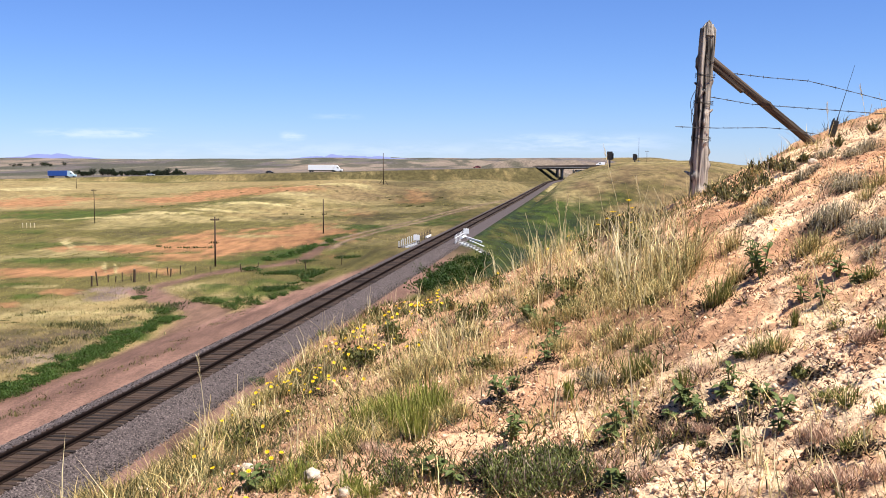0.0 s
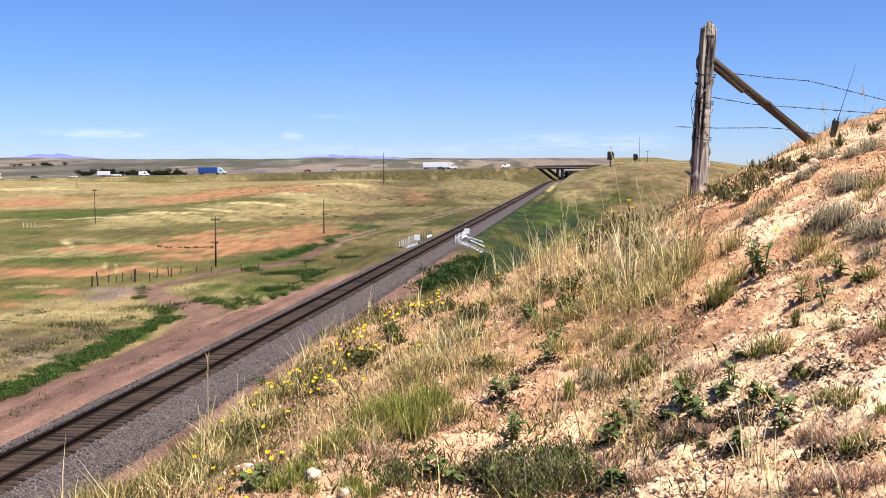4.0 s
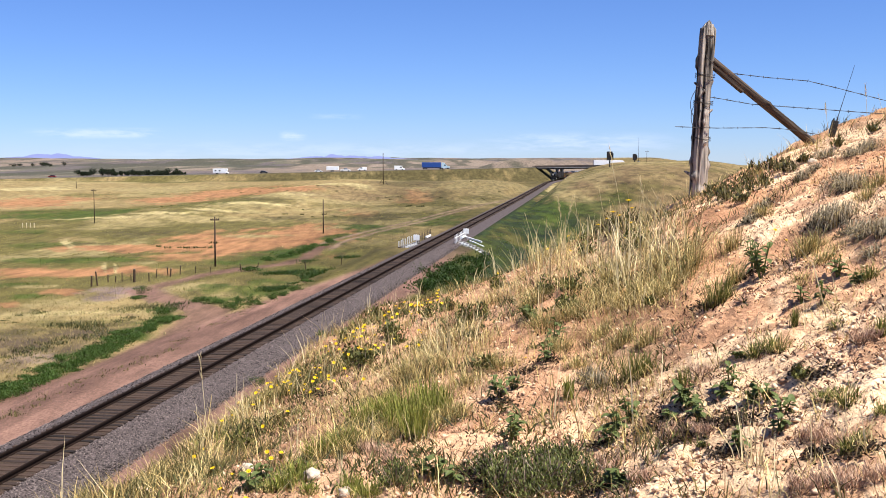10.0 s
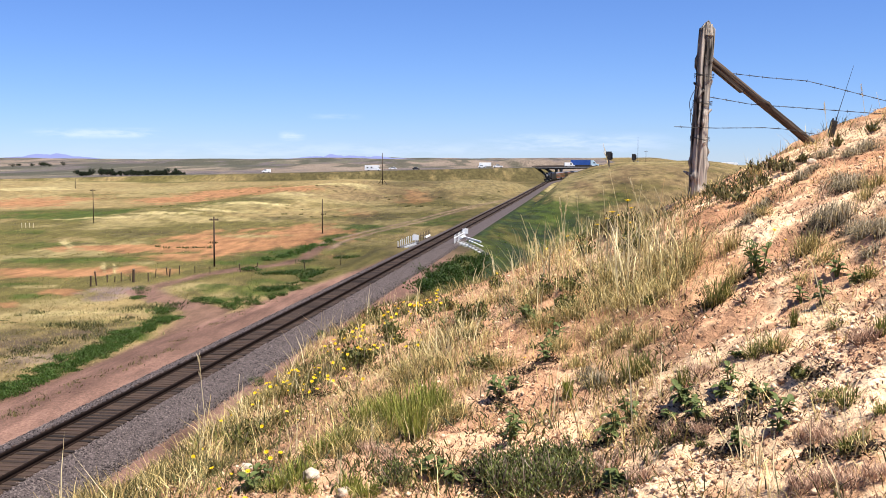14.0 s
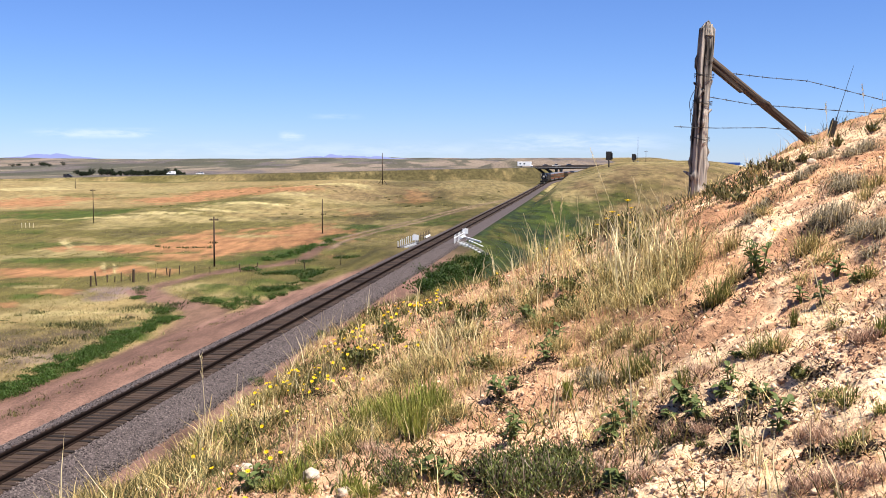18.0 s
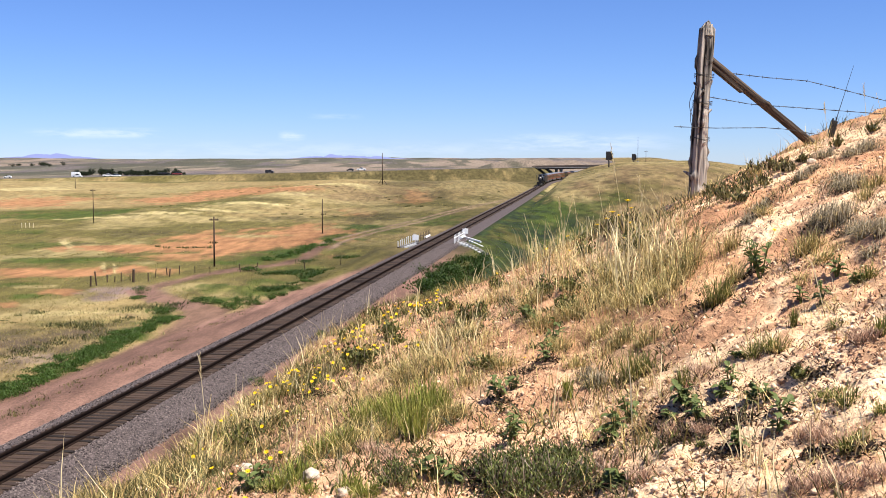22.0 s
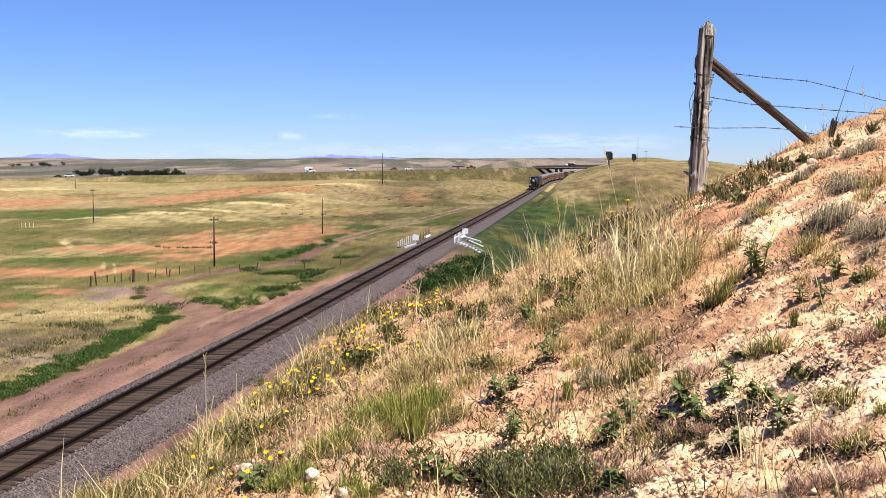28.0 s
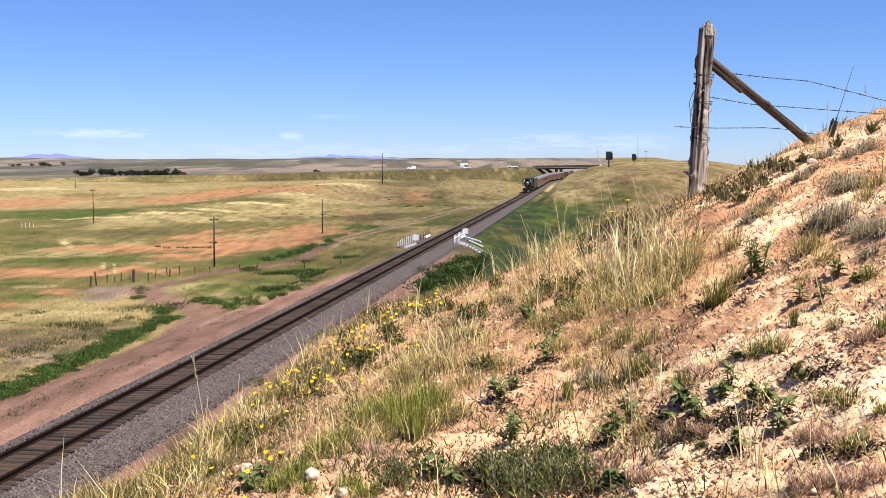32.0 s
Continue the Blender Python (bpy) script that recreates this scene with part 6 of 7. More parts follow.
bunches("olive", [(0.97, 5.72, 0.17, 0.17), (1.04, 5.45, 0.12, 0.15), (1.87, 5.50, 0.13, 0.21), (1.92, 5.53, 0.12, 0.16), (1.88, 5.28, 0.14, 0.12), (2.00, 5.43, 0.09, 0.07), (1.71, 4.65, 0.11, 0.04), (2.04, 6.80, 0.14, 0.12), (0.90, 6.10, 0.16, 0.16), (1.30, 6.19, 0.20, 0.20), (1.42, 6.43, 0.21, 0.24), (1.26, 6.49, 0.21, 0.21), (1.12, 6.47, 0.21, 0.21), (0.99, 6.75, 0.22, 0.22), (1.53, 6.54, 0.17, 0.21), (1.13, 7.17, 0.23, 0.23), (0.33, 5.89, 0.19, 0.14), (0.24, 5.99, 0.16, 0.13)])
bunches("olive", [(0.02, 5.12, 0.15, 0.18), (0.08, 5.09, 0.11, 0.14), (1.43, 6.99, 0.22, 0.22), (0.80, 6.61, 0.21, 0.19), (0.67, 6.08, 0.16, 0.15), (0.62, 6.61, 0.21, 0.18), (0.61, 7.37, 0.24, 0.20), (0.70, 5.57, 0.12, 0.12), (0.14, 5.67, 0.15, 0.14), (-0.05, 6.52, 0.21, 0.17), (-0.23, 6.57, 0.21, 0.16), (1.74, 6.47, 0.14, 0.21), (1.60, 5.85, 0.12, 0.19), (2.47, 6.27, 0.12, 0.13), (2.59, 6.41, 0.14, 0.14), (1.73, 5.13, 0.11, 0.08), (-1.21, 6.78, 0.22, 0.18), (-1.05, 6.89, 0.18, 0.17)])
bunches("hoary", [(2.58, 6.77, 0.22, 0.15), (2.58, 6.96, 0.15, 0.12), (2.22, 6.01, 0.20, 0.18), (2.17, 6.11, 0.16, 0.14), (2.14, 5.38, 0.17, 0.13), (2.13, 5.53, 0.11, 0.11), (2.14, 5.20, 0.11, 0.11), (2.56, 7.66, 0.14, 0.12), (2.96, 7.79, 0.16, 0.09), (3.15, 8.03, 0.21, 0.14), (2.71, 7.84, 0.12, 0.07), (1.94, 6.77, 0.11, 0.08), (2.15, 7.25, 0.15, 0.10), (0.75, 5.16, 0.13, 0.12), (0.72, 5.32, 0.10, 0.10), (2.05, 5.09, 0.11, 0.06), (2.98, 8.37, 0.18, 0.11), (2.72, 8.39, 0.13, 0.09)])
bunches("stalk", [(1.00, 3.42, 0.11, 0.29), (1.01, 3.49, 0.08, 0.28), (1.00, 3.31, 0.11, 0.23), (0.99, 3.14, 0.07, 0.25), (1.30, 3.21, 0.09, 0.19), (1.30, 3.37, 0.07, 0.18), (1.16, 3.29, 0.04, 0.21), (0.51, 4.73, 0.08, 0.38), (-0.33, 4.80, 0.04, 0.23), (-0.39, 4.00, 0.03, 0.21), (-0.11, 4.44, 0.10, 0.17), (0.20, 5.53, 0.06, 0.18), (0.18, 3.86, 0.04, 0.15), (1.37, 4.74, 0.04, 0.18), (0.73, 3.68, 0.08, 0.22), (1.23, 6.88, 0.33, 0.62), (1.16, 7.37, 0.31, 0.55), (1.44, 7.19, 0.31, 0.53)])
bunches("stalk", [(1.49, 6.93, 0.22, 0.44), (1.14, 8.04, 0.30, 0.51), (1.45, 7.90, 0.25, 0.50), (0.75, 8.04, 0.26, 0.51), (0.74, 8.98, 0.24, 0.48), (1.03, 8.99, 0.24, 0.43), (-0.01, 6.56, 0.21, 0.32), (-0.09, 7.06, 0.23, 0.34), (0.06, 6.69, 0.18, 0.29), (-0.15, 6.53, 0.17, 0.24), (0.17, 6.90, 0.18, 0.29), (-0.35, 6.93, 0.15, 0.22), (-1.09, 6.25, 0.17, 0.27), (-0.73, 5.10, 0.04, 0.25), (-1.24, 5.43, 0.12, 0.26), (-1.33, 6.13, 0.20, 0.20), (-1.25, 6.60, 0.21, 0.21), (-0.75, 6.83, 0.07, 0.22), (2.67, 7.38, 0.06, 0.23), (1.57, 4.59, 0.03, 0.17)])
weeds([(1.68, 5.63, 0.20, 0.25), (1.72, 5.91, 0.13, 0.21), (0.69, 4.20, 0.13, 0.18), (0.76, 4.32, 0.10, 0.12), (0.66, 4.15, 0.09, 0.09), (0.97, 4.28, 0.14, 0.08), (0.97, 4.02, 0.12, 0.11), (0.98, 4.22, 0.09, 0.08), (1.17, 4.00, 0.11, 0.08), (1.21, 3.96, 0.12, 0.08), (1.20, 3.73, 0.09, 0.08), (1.00, 3.57, 0.09, 0.10), (1.15, 3.60, 0.07, 0.08), (1.15, 4.22, 0.07, 0.14), (1.10, 4.19, 0.07, 0.09), (0.28, 5.23, 0.15, 0.12), (0.35, 5.33, 0.11, 0.09), (0.27, 4.31, 0.11, 0.16), (0.31, 4.46, 0.10, 0.13), (-0.03, 3.90, 0.13, 0.09)])
weeds([(-0.08, 3.92, 0.08, 0.08), (0.02, 3.90, 0.08, 0.06), (1.68, 4.73, 0.08, 0.11), (1.86, 5.03, 0.10, 0.12), (1.67, 4.96, 0.08, 0.09), (1.87, 4.82, 0.07, 0.06), (-0.72, 4.16, 0.13, 0.09), (-0.76, 4.10, 0.11, 0.09), (0.65, 6.26, 0.15, 0.17), (0.56, 5.80, 0.11, 0.11), (1.28, 4.58, 0.07, 0.04), (0.91, 4.19, 0.07, 0.05), (0.54, 6.72, 0.14, 0.11), (0.59, 3.72, 0.12, 0.07), (0.63, 3.70, 0.08, 0.05)])
cushions([(1.35, 3.99, 0.09, 0.06), (-1.09, 5.67, 0.15, 0.13), (-1.12, 5.61, 0.10, 0.11), (-0.40, 7.98, 0.19, 0.14), (-0.80, 8.66, 0.16, 0.12), (-0.63, 9.92, 0.18, 0.13), (-0.53, 7.19, 0.23, 0.14), (-0.67, 7.58, 0.20, 0.14), (0.25, 7.80, 0.22, 0.15), (0.15, 7.80, 0.18, 0.14), (0.88, 7.29, 0.23, 0.13), (0.74, 7.69, 0.18, 0.15), (1.15, 8.60, 0.23, 0.18), (1.45, 7.90, 0.25, 0.19), (1.37, 7.93, 0.19, 0.17), (-0.34, 7.62, 0.18, 0.14), (0.44, 8.63, 0.18, 0.13), (0.78, 6.75, 0.18, 0.09)])
cushions([(0.55, 6.78, 0.12, 0.09), (0.24, 5.93, 0.16, 0.08), (-0.11, 8.29, 0.20, 0.12), (0.03, 8.53, 0.23, 0.14), (-0.17, 7.11, 0.15, 0.09), (1.20, 6.15, 0.13, 0.07), (0.91, 3.69, 0.05, 0.02)])
crest_shrubs([(2.69, 8.36, 0.18, 0.10), (2.29, 8.40, 0.20, 0.16), (2.53, 8.96, 0.22, 0.17), (2.78, 9.50, 0.20, 0.16), (2.72, 8.89, 0.21, 0.13), (2.19, 8.29, 0.16, 0.14), (2.31, 8.03, 0.15, 0.13), (2.79, 8.80, 0.16, 0.11), (2.22, 8.55, 0.12, 0.12), (2.25, 9.03, 0.14, 0.14), (2.18, 7.85, 0.15, 0.11), (2.81, 8.38, 0.13, 0.07), (3.19, 8.70, 0.14, 0.06), (3.56, 8.91, 0.14, 0.07), (2.45, 8.20, 0.13, 0.10)])
bunches("straw", [(1.23, 6.88, 0.29, 0.40), (1.13, 7.17, 0.30, 0.38), (1.37, 6.84, 0.29, 0.40), (1.46, 6.61, 0.25, 0.35), (1.09, 7.73, 0.29, 0.37), (1.40, 7.61, 0.28, 0.36), (1.53, 7.29, 0.23, 0.35), (1.57, 6.72, 0.18, 0.29), (1.10, 6.52, 0.28, 0.31), (1.20, 6.15, 0.26, 0.29), (0.94, 6.42, 0.24, 0.27), (0.91, 7.21, 0.27, 0.31), (0.83, 7.97, 0.25, 0.34), (0.99, 8.27, 0.26, 0.35), (0.82, 8.83, 0.23, 0.37), (0.65, 7.88, 0.25, 0.29), (0.50, 8.18, 0.26, 0.26), (0.33, 8.04, 0.26, 0.26), (0.72, 6.28, 0.20, 0.20), (1.31, 5.92, 0.19, 0.25)])
bunches("straw", [(0.02, 6.56, 0.25, 0.28), (-0.09, 7.00, 0.26, 0.30), (0.12, 6.44, 0.21, 0.24), (0.06, 7.01, 0.22, 0.26), (-0.15, 6.53, 0.21, 0.24), (-0.29, 6.56, 0.25, 0.21), (-0.43, 6.53, 0.25, 0.21), (-0.58, 6.56, 0.25, 0.21), (0.23, 6.66, 0.21, 0.21), (-0.68, 6.25, 0.20, 0.20), (-0.74, 5.62, 0.18, 0.21), (-0.31, 6.99, 0.22, 0.19), (-0.06, 7.93, 0.21, 0.21), (0.11, 5.73, 0.18, 0.18), (-1.07, 6.15, 0.20, 0.23), (-1.21, 6.56, 0.21, 0.21), (-1.34, 6.68, 0.22, 0.18), (-1.33, 6.13, 0.20, 0.20), (-1.31, 5.62, 0.18, 0.18), (-1.30, 5.31, 0.17, 0.17)])
bunches("straw", [(-1.15, 4.40, 0.14, 0.14), (-1.00, 4.26, 0.16, 0.14), (-1.01, 4.62, 0.15, 0.12), (-1.04, 4.16, 0.16, 0.14), (-1.04, 6.39, 0.17, 0.21), (1.60, 6.75, 0.14, 0.21), (1.59, 8.20, 0.22, 0.30), (1.41, 8.44, 0.22, 0.31), (1.30, 3.20, 0.09, 0.10), (1.31, 3.30, 0.07, 0.11), (1.00, 3.34, 0.09, 0.09), (0.93, 5.68, 0.18, 0.18), (0.83, 5.62, 0.15, 0.18), (1.09, 5.43, 0.14, 0.14)])
feathery([(0.30, 3.81, 0.23, 0.16), (0.20, 3.84, 0.19, 0.15), (0.41, 3.83, 0.21, 0.17), (0.51, 3.85, 0.17, 0.12), (0.16, 3.92, 0.13, 0.11), (0.38, 4.05, 0.20, 0.13), (0.27, 4.02, 0.17, 0.11), (0.47, 4.05, 0.17, 0.11), (-0.18, 3.88, 0.06, 0.13), (0.34, 3.84, 0.19, 0.15)])
dead_shrubs([(1.24, 3.47, 0.13, 0.11), (1.25, 3.33, 0.11, 0.09), (1.21, 3.50, 0.08, 0.09), (1.59, 4.04, 0.13, 0.06), (1.64, 4.04, 0.09, 0.04), (1.12, 4.59, 0.06, 0.15), (0.61, 3.88, 0.17, 0.04), (-0.26, 4.33, 0.14, 0.09), (-0.21, 4.19, 0.11, 0.08), (-0.32, 4.46, 0.12, 0.07), (1.17, 3.04, 0.15, 0.05), (1.24, 3.00, 0.11, 0.05), (1.13, 3.10, 0.12, 0.04), (0.87, 3.99, 0.15, 0.05), (0.93, 3.79, 0.10, 0.04), (0.25, 3.89, 0.13, 0.08), (0.68, 3.65, 0.10, 0.05), (1.06, 3.10, 0.10, 0.04)])
# dark beds of litter, also laid where the plants' shade falls
shade_litter_beds([(0.89, 4.20, 0.25), (0.95, 3.97, 0.21), (0.80, 4.08, 0.15), (0.87, 3.80, 0.16), (1.01, 3.87, 0.15), (1.09, 3.79, 0.18), (0.96, 3.56, 0.12), (0.62, 4.17, 0.09), (0.16, 3.85, 0.19), (0.11, 3.91, 0.13), (0.28, 5.18, 0.14), (1.38, 5.68, 0.13), (2.14, 6.18, 0.13), (2.17, 5.71, 0.15)])
shade_litter_beds([(1.40, 3.94, 0.13), (1.33, 4.05, 0.06), (1.27, 3.22, 0.16), (1.18, 3.33, 0.11), (1.68, 5.80, 0.15), (2.58, 7.69, 0.16), (1.94, 6.78, 0.14), (2.16, 7.27, 0.15), (-0.13, 5.41, 0.15), (-0.52, 7.21, 0.15), (0.44, 5.66, 0.18), (0.58, 5.80, 0.15), (0.56, 3.76, 0.18), (-0.81, 6.74, 0.18)])


# yellow wildflowers
def wildflower():
    ob = thing("wildflower", Matrix.Identity(4), "small yellow daisy-like wildflower on a thin stem", "flower", "yellow wildflowers on the bank")
    part("stem", bm_rod((0, 0, -0.02), (0.02, 0, 0.19), 0.0026, 0.0018, 6), M["weed_leaf"], ob)
    bm = bmesh.new()
    for k in range(9):
        a = 2 * math.pi * k / 9
        c, s = math.cos(a), math.sin(a)
        q = [bm.verts.new((0.02 + c * r - s * w, s * r + c * w, 0.192 + z)) for r, w, z in ((0.004, -0.003, 0), (0.004, 0.003, 0), (0.020, 0.006, 0.006), (0.020, -0.006, 0.006))]
        bm.faces.new(q)
    part("petals", bm, M["petal"], ob, "yellow petals")
    bm = bmesh.new()
    bmesh.ops.create_uvsphere(bm, u_segments=8, v_segments=5, radius=0.007, matrix=pose(0.02, 0, 0.195))
    part("disc", bm, M["petal"], ob)
    for k in range(4):
        share("leaf", LEAVES[1], ob, pose(0.004 * k, 0, 0.03 + 0.03 * k, 0, -30, 100 * k) @ Matrix.Scale(0.026, 4))
    return ob


flower_spots = []
flower_spots += [(-0.75, 4.52), (-0.74, 4.38), (-0.69, 4.24), (-0.85, 4.11), (-0.87, 4.08), (-0.77, 4.11), (-0.73, 3.67), (-0.71, 3.63), (-0.75, 3.70), (-1.36, 7.84), (-1.14, 6.67), (-1.14, 6.88), (-0.99, 6.70), (-1.01, 7.15), (-1.00, 7.23), (-0.86, 6.73), (-0.80, 6.80), (-0.73, 6.74), (-1.29, 6.34), (-1.17, 6.43), (-1.28, 6.04), (-1.23, 5.42), (-0.99, 5.88), (-0.90, 5.92), (-0.73, 5.55), (-0.83, 8.05), (-0.70, 8.02), (-0.58, 7.51), (-0.49, 7.17), (-0.64, 8.06), (-0.59, 8.24), (-0.47, 8.55), (-0.44, 8.57), (-0.32, 8.72), (-0.27, 8.60), (-0.23, 8.64), (-0.19, 8.94), (-0.09, 9.04), (-0.08, 8.25), (-0.15, 7.13)]
flower_spots += [(-0.21, 6.73), (0.45, 8.77), (0.43, 5.66), (1.51, 8.47), (1.47, 8.38), (1.40, 8.28), (0.97, 8.54), (1.09, 9.16), (0.77, 8.71), (0.88, 8.93), (1.89, 6.19), (1.92, 6.05), (-0.69, 6.92), (-0.78, 7.35), (-0.81, 7.07), (-0.69, 7.47), (-0.65, 7.79), (-0.52, 7.82), (-0.39, 8.63), (-1.23, 5.20), (-0.95, 7.16)]
rnd = random.Random(31)
flower_spots += [(x + rnd.gauss(0, 0.07), y + rnd.gauss(0, 0.12)) for x, y in flower_spots[9:18] + flower_spots[25:40] for _ in range(3)]
first_flower = wildflower()
for k, (x, y) in enumerate(flower_spots):
    m = pose(x, y, gz(x, y), rnd.uniform(5, 45), rnd.uniform(-26, 26), rnd.uniform(-30, 30))
    if k == 0:
        first_flower.matrix_basis = m
        first_flower.scale = (0.5, 0.5, 0.62)
    else:
        copy_thing(first_flower, m).scale = (0.34 + 0.035 * y, 0.34 + 0.035 * y, 0.62) if k % 3 else (0.18 + 0.024 * y, 0.18 + 0.024 * y, 0.48)


# taller flowers on leafy stems at the crest
for k, (x, y, top) in enumerate(((1.386, 8.8, 11.574), (1.52, 8.8, 11.667), (1.36, 8.75, 11.52), (1.6, 8.9, 11.60), (1.47, 8.7, 11.55), (1.55, 8.85, 11.50), (1.3, 8.8, 11.47))):
    grow = (top - gz(x, y)) / 0.195
    copy_thing(first_flower, pose(x - 0.02, y, gz(x, y), 0, 0, 40 * k)).scale = (1.5 if k < 2 else 1.05, 1.5 if k < 2 else 1.05, grow)
    shrub(x + 0.03, y + 0.05, 0.16 + 0.015 * (k % 3), 120 + k, M["crest_leaf"], 0.03, "leafy olive stems below yellow flowers", "flower_bush", 30, 150, 0.35)


# clods, litter and rocks
def pebbles(name, xy, size, material, label, category, seed, flat=0.7, lift=0.3):
    """Eight-sided lumps of uneven shape, joined."""
    rs = np.random.RandomState(seed)
    n = len(xy)
    s = size[0] * np.exp(rs.uniform(0, 1, n) ** 2 * math.log(size[1] / size[0]))
    corner = np.array([(1, 0, 0), (-1, 0, 0), (0, 1, 0), (0, -1, 0), (0, 0, 1), (0, 0, -1)], float)
    off = corner[None] * s[:, None, None] * rs.uniform(0.55, 1.2, (n, 6, 1)) + rs.normal(0, 0.18, (n, 6, 3)) * s[:, None, None]
    a = rs.uniform(0, 6.28, n)
    c, q = np.cos(a)[:, None], np.sin(a)[:, None]
    off = np.stack([off[..., 0] * c - off[..., 1] * q, off[..., 0] * q + off[..., 1] * c, off[..., 2] * flat], -1)
    z = (ground_z(xy[:, 0], xy[:, 1]) if lift >= 0 else np.zeros(n)) + s * lift
    base = np.column_stack([xy, z])
    v = (base[:, None] + off).reshape(-1, 3)
    f = np.array([(0, 2, 4), (2, 1, 4), (1, 3, 4), (3, 0, 4), (2, 0, 5), (1, 2, 5), (3, 1, 5), (0, 3, 5)])
    t = (np.arange(n)[:, None, None] * 6 + f[None]).reshape(-1, 3)
    return tagged(new(name, tri_mesh(name, v, t, material)), label, category, kind="stuff")


pebbles("soil_clods", bank_points(46000, 5, bare=(), keep=lambda x, y, u: 0.25 + 0.75 * (fbm(x, y, 0.5, 84, 3) > -0.1)), (0.003, 0.02), M["clod"], "crumbly pale pinkish soil clods", "soil", 15)
rs = np.random.RandomState(77)
lit = bank_points(60000, 6, bare=(), keep=lambda x, y, u: (np.where(u > 0.3, 0.35, 0.12) + 0.6 * (fbm(x, y, 0.3, 85, 4) > 0.1)) * (0.35 + 0.65 * smooth(3.2, 4.8, y)))
lz = ground_z(lit[:, 0], lit[:, 1]) + 0.004
v, t = blade_arrays(np.column_stack([lit, lz]), rs.uniform(0.008, 0.03, len(lit)), rs.uniform(0.003, 0.007, len(lit)), 2.5, rs)
tagged(new("plant_litter", tri_mesh("plant_litter", v, t, M["litter"])), "brown dead leaves and broken straw on soil", "plant litter", kind="stuff")


def rock(x, y, s, seed, label):
    bm = bmesh.new()
    bmesh.ops.create_icosphere(bm, subdivisions=3, radius=s)
    for v in bm.verts:
        v.co *= 1 + 0.35 * noise.noise(v.co * (1.6 / s) + Vector((seed, 0, 0))) + 0.08 * noise.noise(v.co * (6 / s))
        v.co.z *= 0.75
    ob = part("rock", bm, M["rock"], None, "", True)
    ob.matrix_basis = pose(x, y, gz(x, y) + s * 0.35)
    return tagged(ob, label, "rock", "pale rocks")


rock(-0.52, 4.12, 0.034, 1, "pale rounded rock half sunk in soil")
rock(-0.86, 4.58, 0.028, 2, "small tan rock beside dry grass")
rock(-0.37, 3.89, 0.027, 3, "pale pinkish rock at the bank's foot")
rock(2.84, 8.27, 0.034, 4, "small weathered rock below the brace pole")

# ballast stones and weeds along the line
rs = np.random.RandomState(9)


def beside_track(n, d0, d1, y0, y1):
    y = y0 * np.exp(rs.uniform(0, math.log(y1 / y0), n))
    d = rs.uniform(d0, d1, n)
    return np.column_stack([track_x(y) + d / 0.991, y]), d


def stones(n, d0, d1, y0, y1, size, label):
    xy, d = beside_track(n, d0, d1, y0, y1)
    z = rail_z(xy[:, 1]) + np.interp(d, [-3.0, -2.1, -1.5, 1.5, 3.0, 4.3], [-0.72, -0.37, -0.22, -0.22, -0.52, -0.85])
    ob = pebbles("ballast_stones", xy, size, M["stone"], label, "gravel", 16, 0.8, -0.1)
    co = np.zeros(len(ob.data.vertices) * 3, np.float32)
    ob.data.vertices.foreach_get("co", co)
    co = co.reshape(-1, 6, 3)
    co[..., 2] += z[:, None]
    ob.data.vertices.foreach_set("co", co.ravel())
    ob.data.update()


stones(44000, 0.9, 3.5, 31, 140, (0.02, 0.06), "loose grey ballast stones on the shoulder")
stones(6000, -2.6, -1.3, 31, 110, (0.025, 0.07), "grey ballast stones on the far shoulder")

def bushes(spots, w, h, label, leaf="bush_leaf"):
    """Rounded leafy bushes: clusters of leaves round a few stems."""
    for x, y in spots:
        made_of[0] += 1
        rs = np.random.RandomState(made_of[0])
        k = rs.uniform(0.45, 1.3)
        ob = thing("bush", pose(x, y, gz(x, y)), label, "bush", label)
        lobes = np.column_stack([rs.normal(0, 0.30 * w, 7), rs.normal(0, 0.30 * w, 7), rs.uniform(0.15, 0.7, 7) * h * k])
        n = 520
        at = lobes[rs.randint(0, 7, n)] + rs.normal(0, 1, (n, 3)) * (0.17 * w, 0.17 * w, 0.16 * h * k)
        at[:, 2] = np.maximum(at[:, 2], 0.0)
        v, t = blade_arrays(at, rs.uniform(0.5, 1.2, n) * 0.09 * w, np.full(n, 0.05 * w), 1.1, rs)
        share("foliage", tri_mesh("foliage", v, t, M[leaf]), ob)["kind"] = "stuff"
        stems = bmesh.new()
        for p in lobes:
            rod(stems, (0, 0, -0.1), p, 0.02, 0.008, 5, False)
        tagged(part("stem_mass", stems, M["pole"], ob), kind="stuff")


TRESTLE_BUSHES = [(-1.88, 90.4), (-0.94, 93.0), (0.05, 96.3), (0.96, 100.6), (2.01, 104.8), (3.16, 110.0), (3.97, 116.7), (-0.75, 101.0), (0.46, 107.3), (1.71, 114.8), (3.09, 121.3), (4.27, 121.8), (-0.21, 99.0), (2.45, 112.5), (-1.3, 95.5), (1.2, 110.0), (3.6, 113.5), (0.5, 103.5)]
bushes(TRESTLE_BUSHES, 2.0, 1.25, "dense dark green bush below the trestle", "fresh_leaf")
roadside = []
for k in range(34):
    y = 49.5 + 0.80 * k
    roadside.append((float(np.interp(y, [49, 57, 66, 77], [-21.5, -20.8, -20.3, -20.1])) + 0.35 * math.sin(2.7 * k), y + 0.3 * math.cos(5.1 * k)))
    if k % 2 and k < 26:
        roadside.append((roadside[-1][0] - 0.85, y + 0.4))
bushes(roadside, 0.95, 0.42, "tall dark green weed clump along the dirt road")
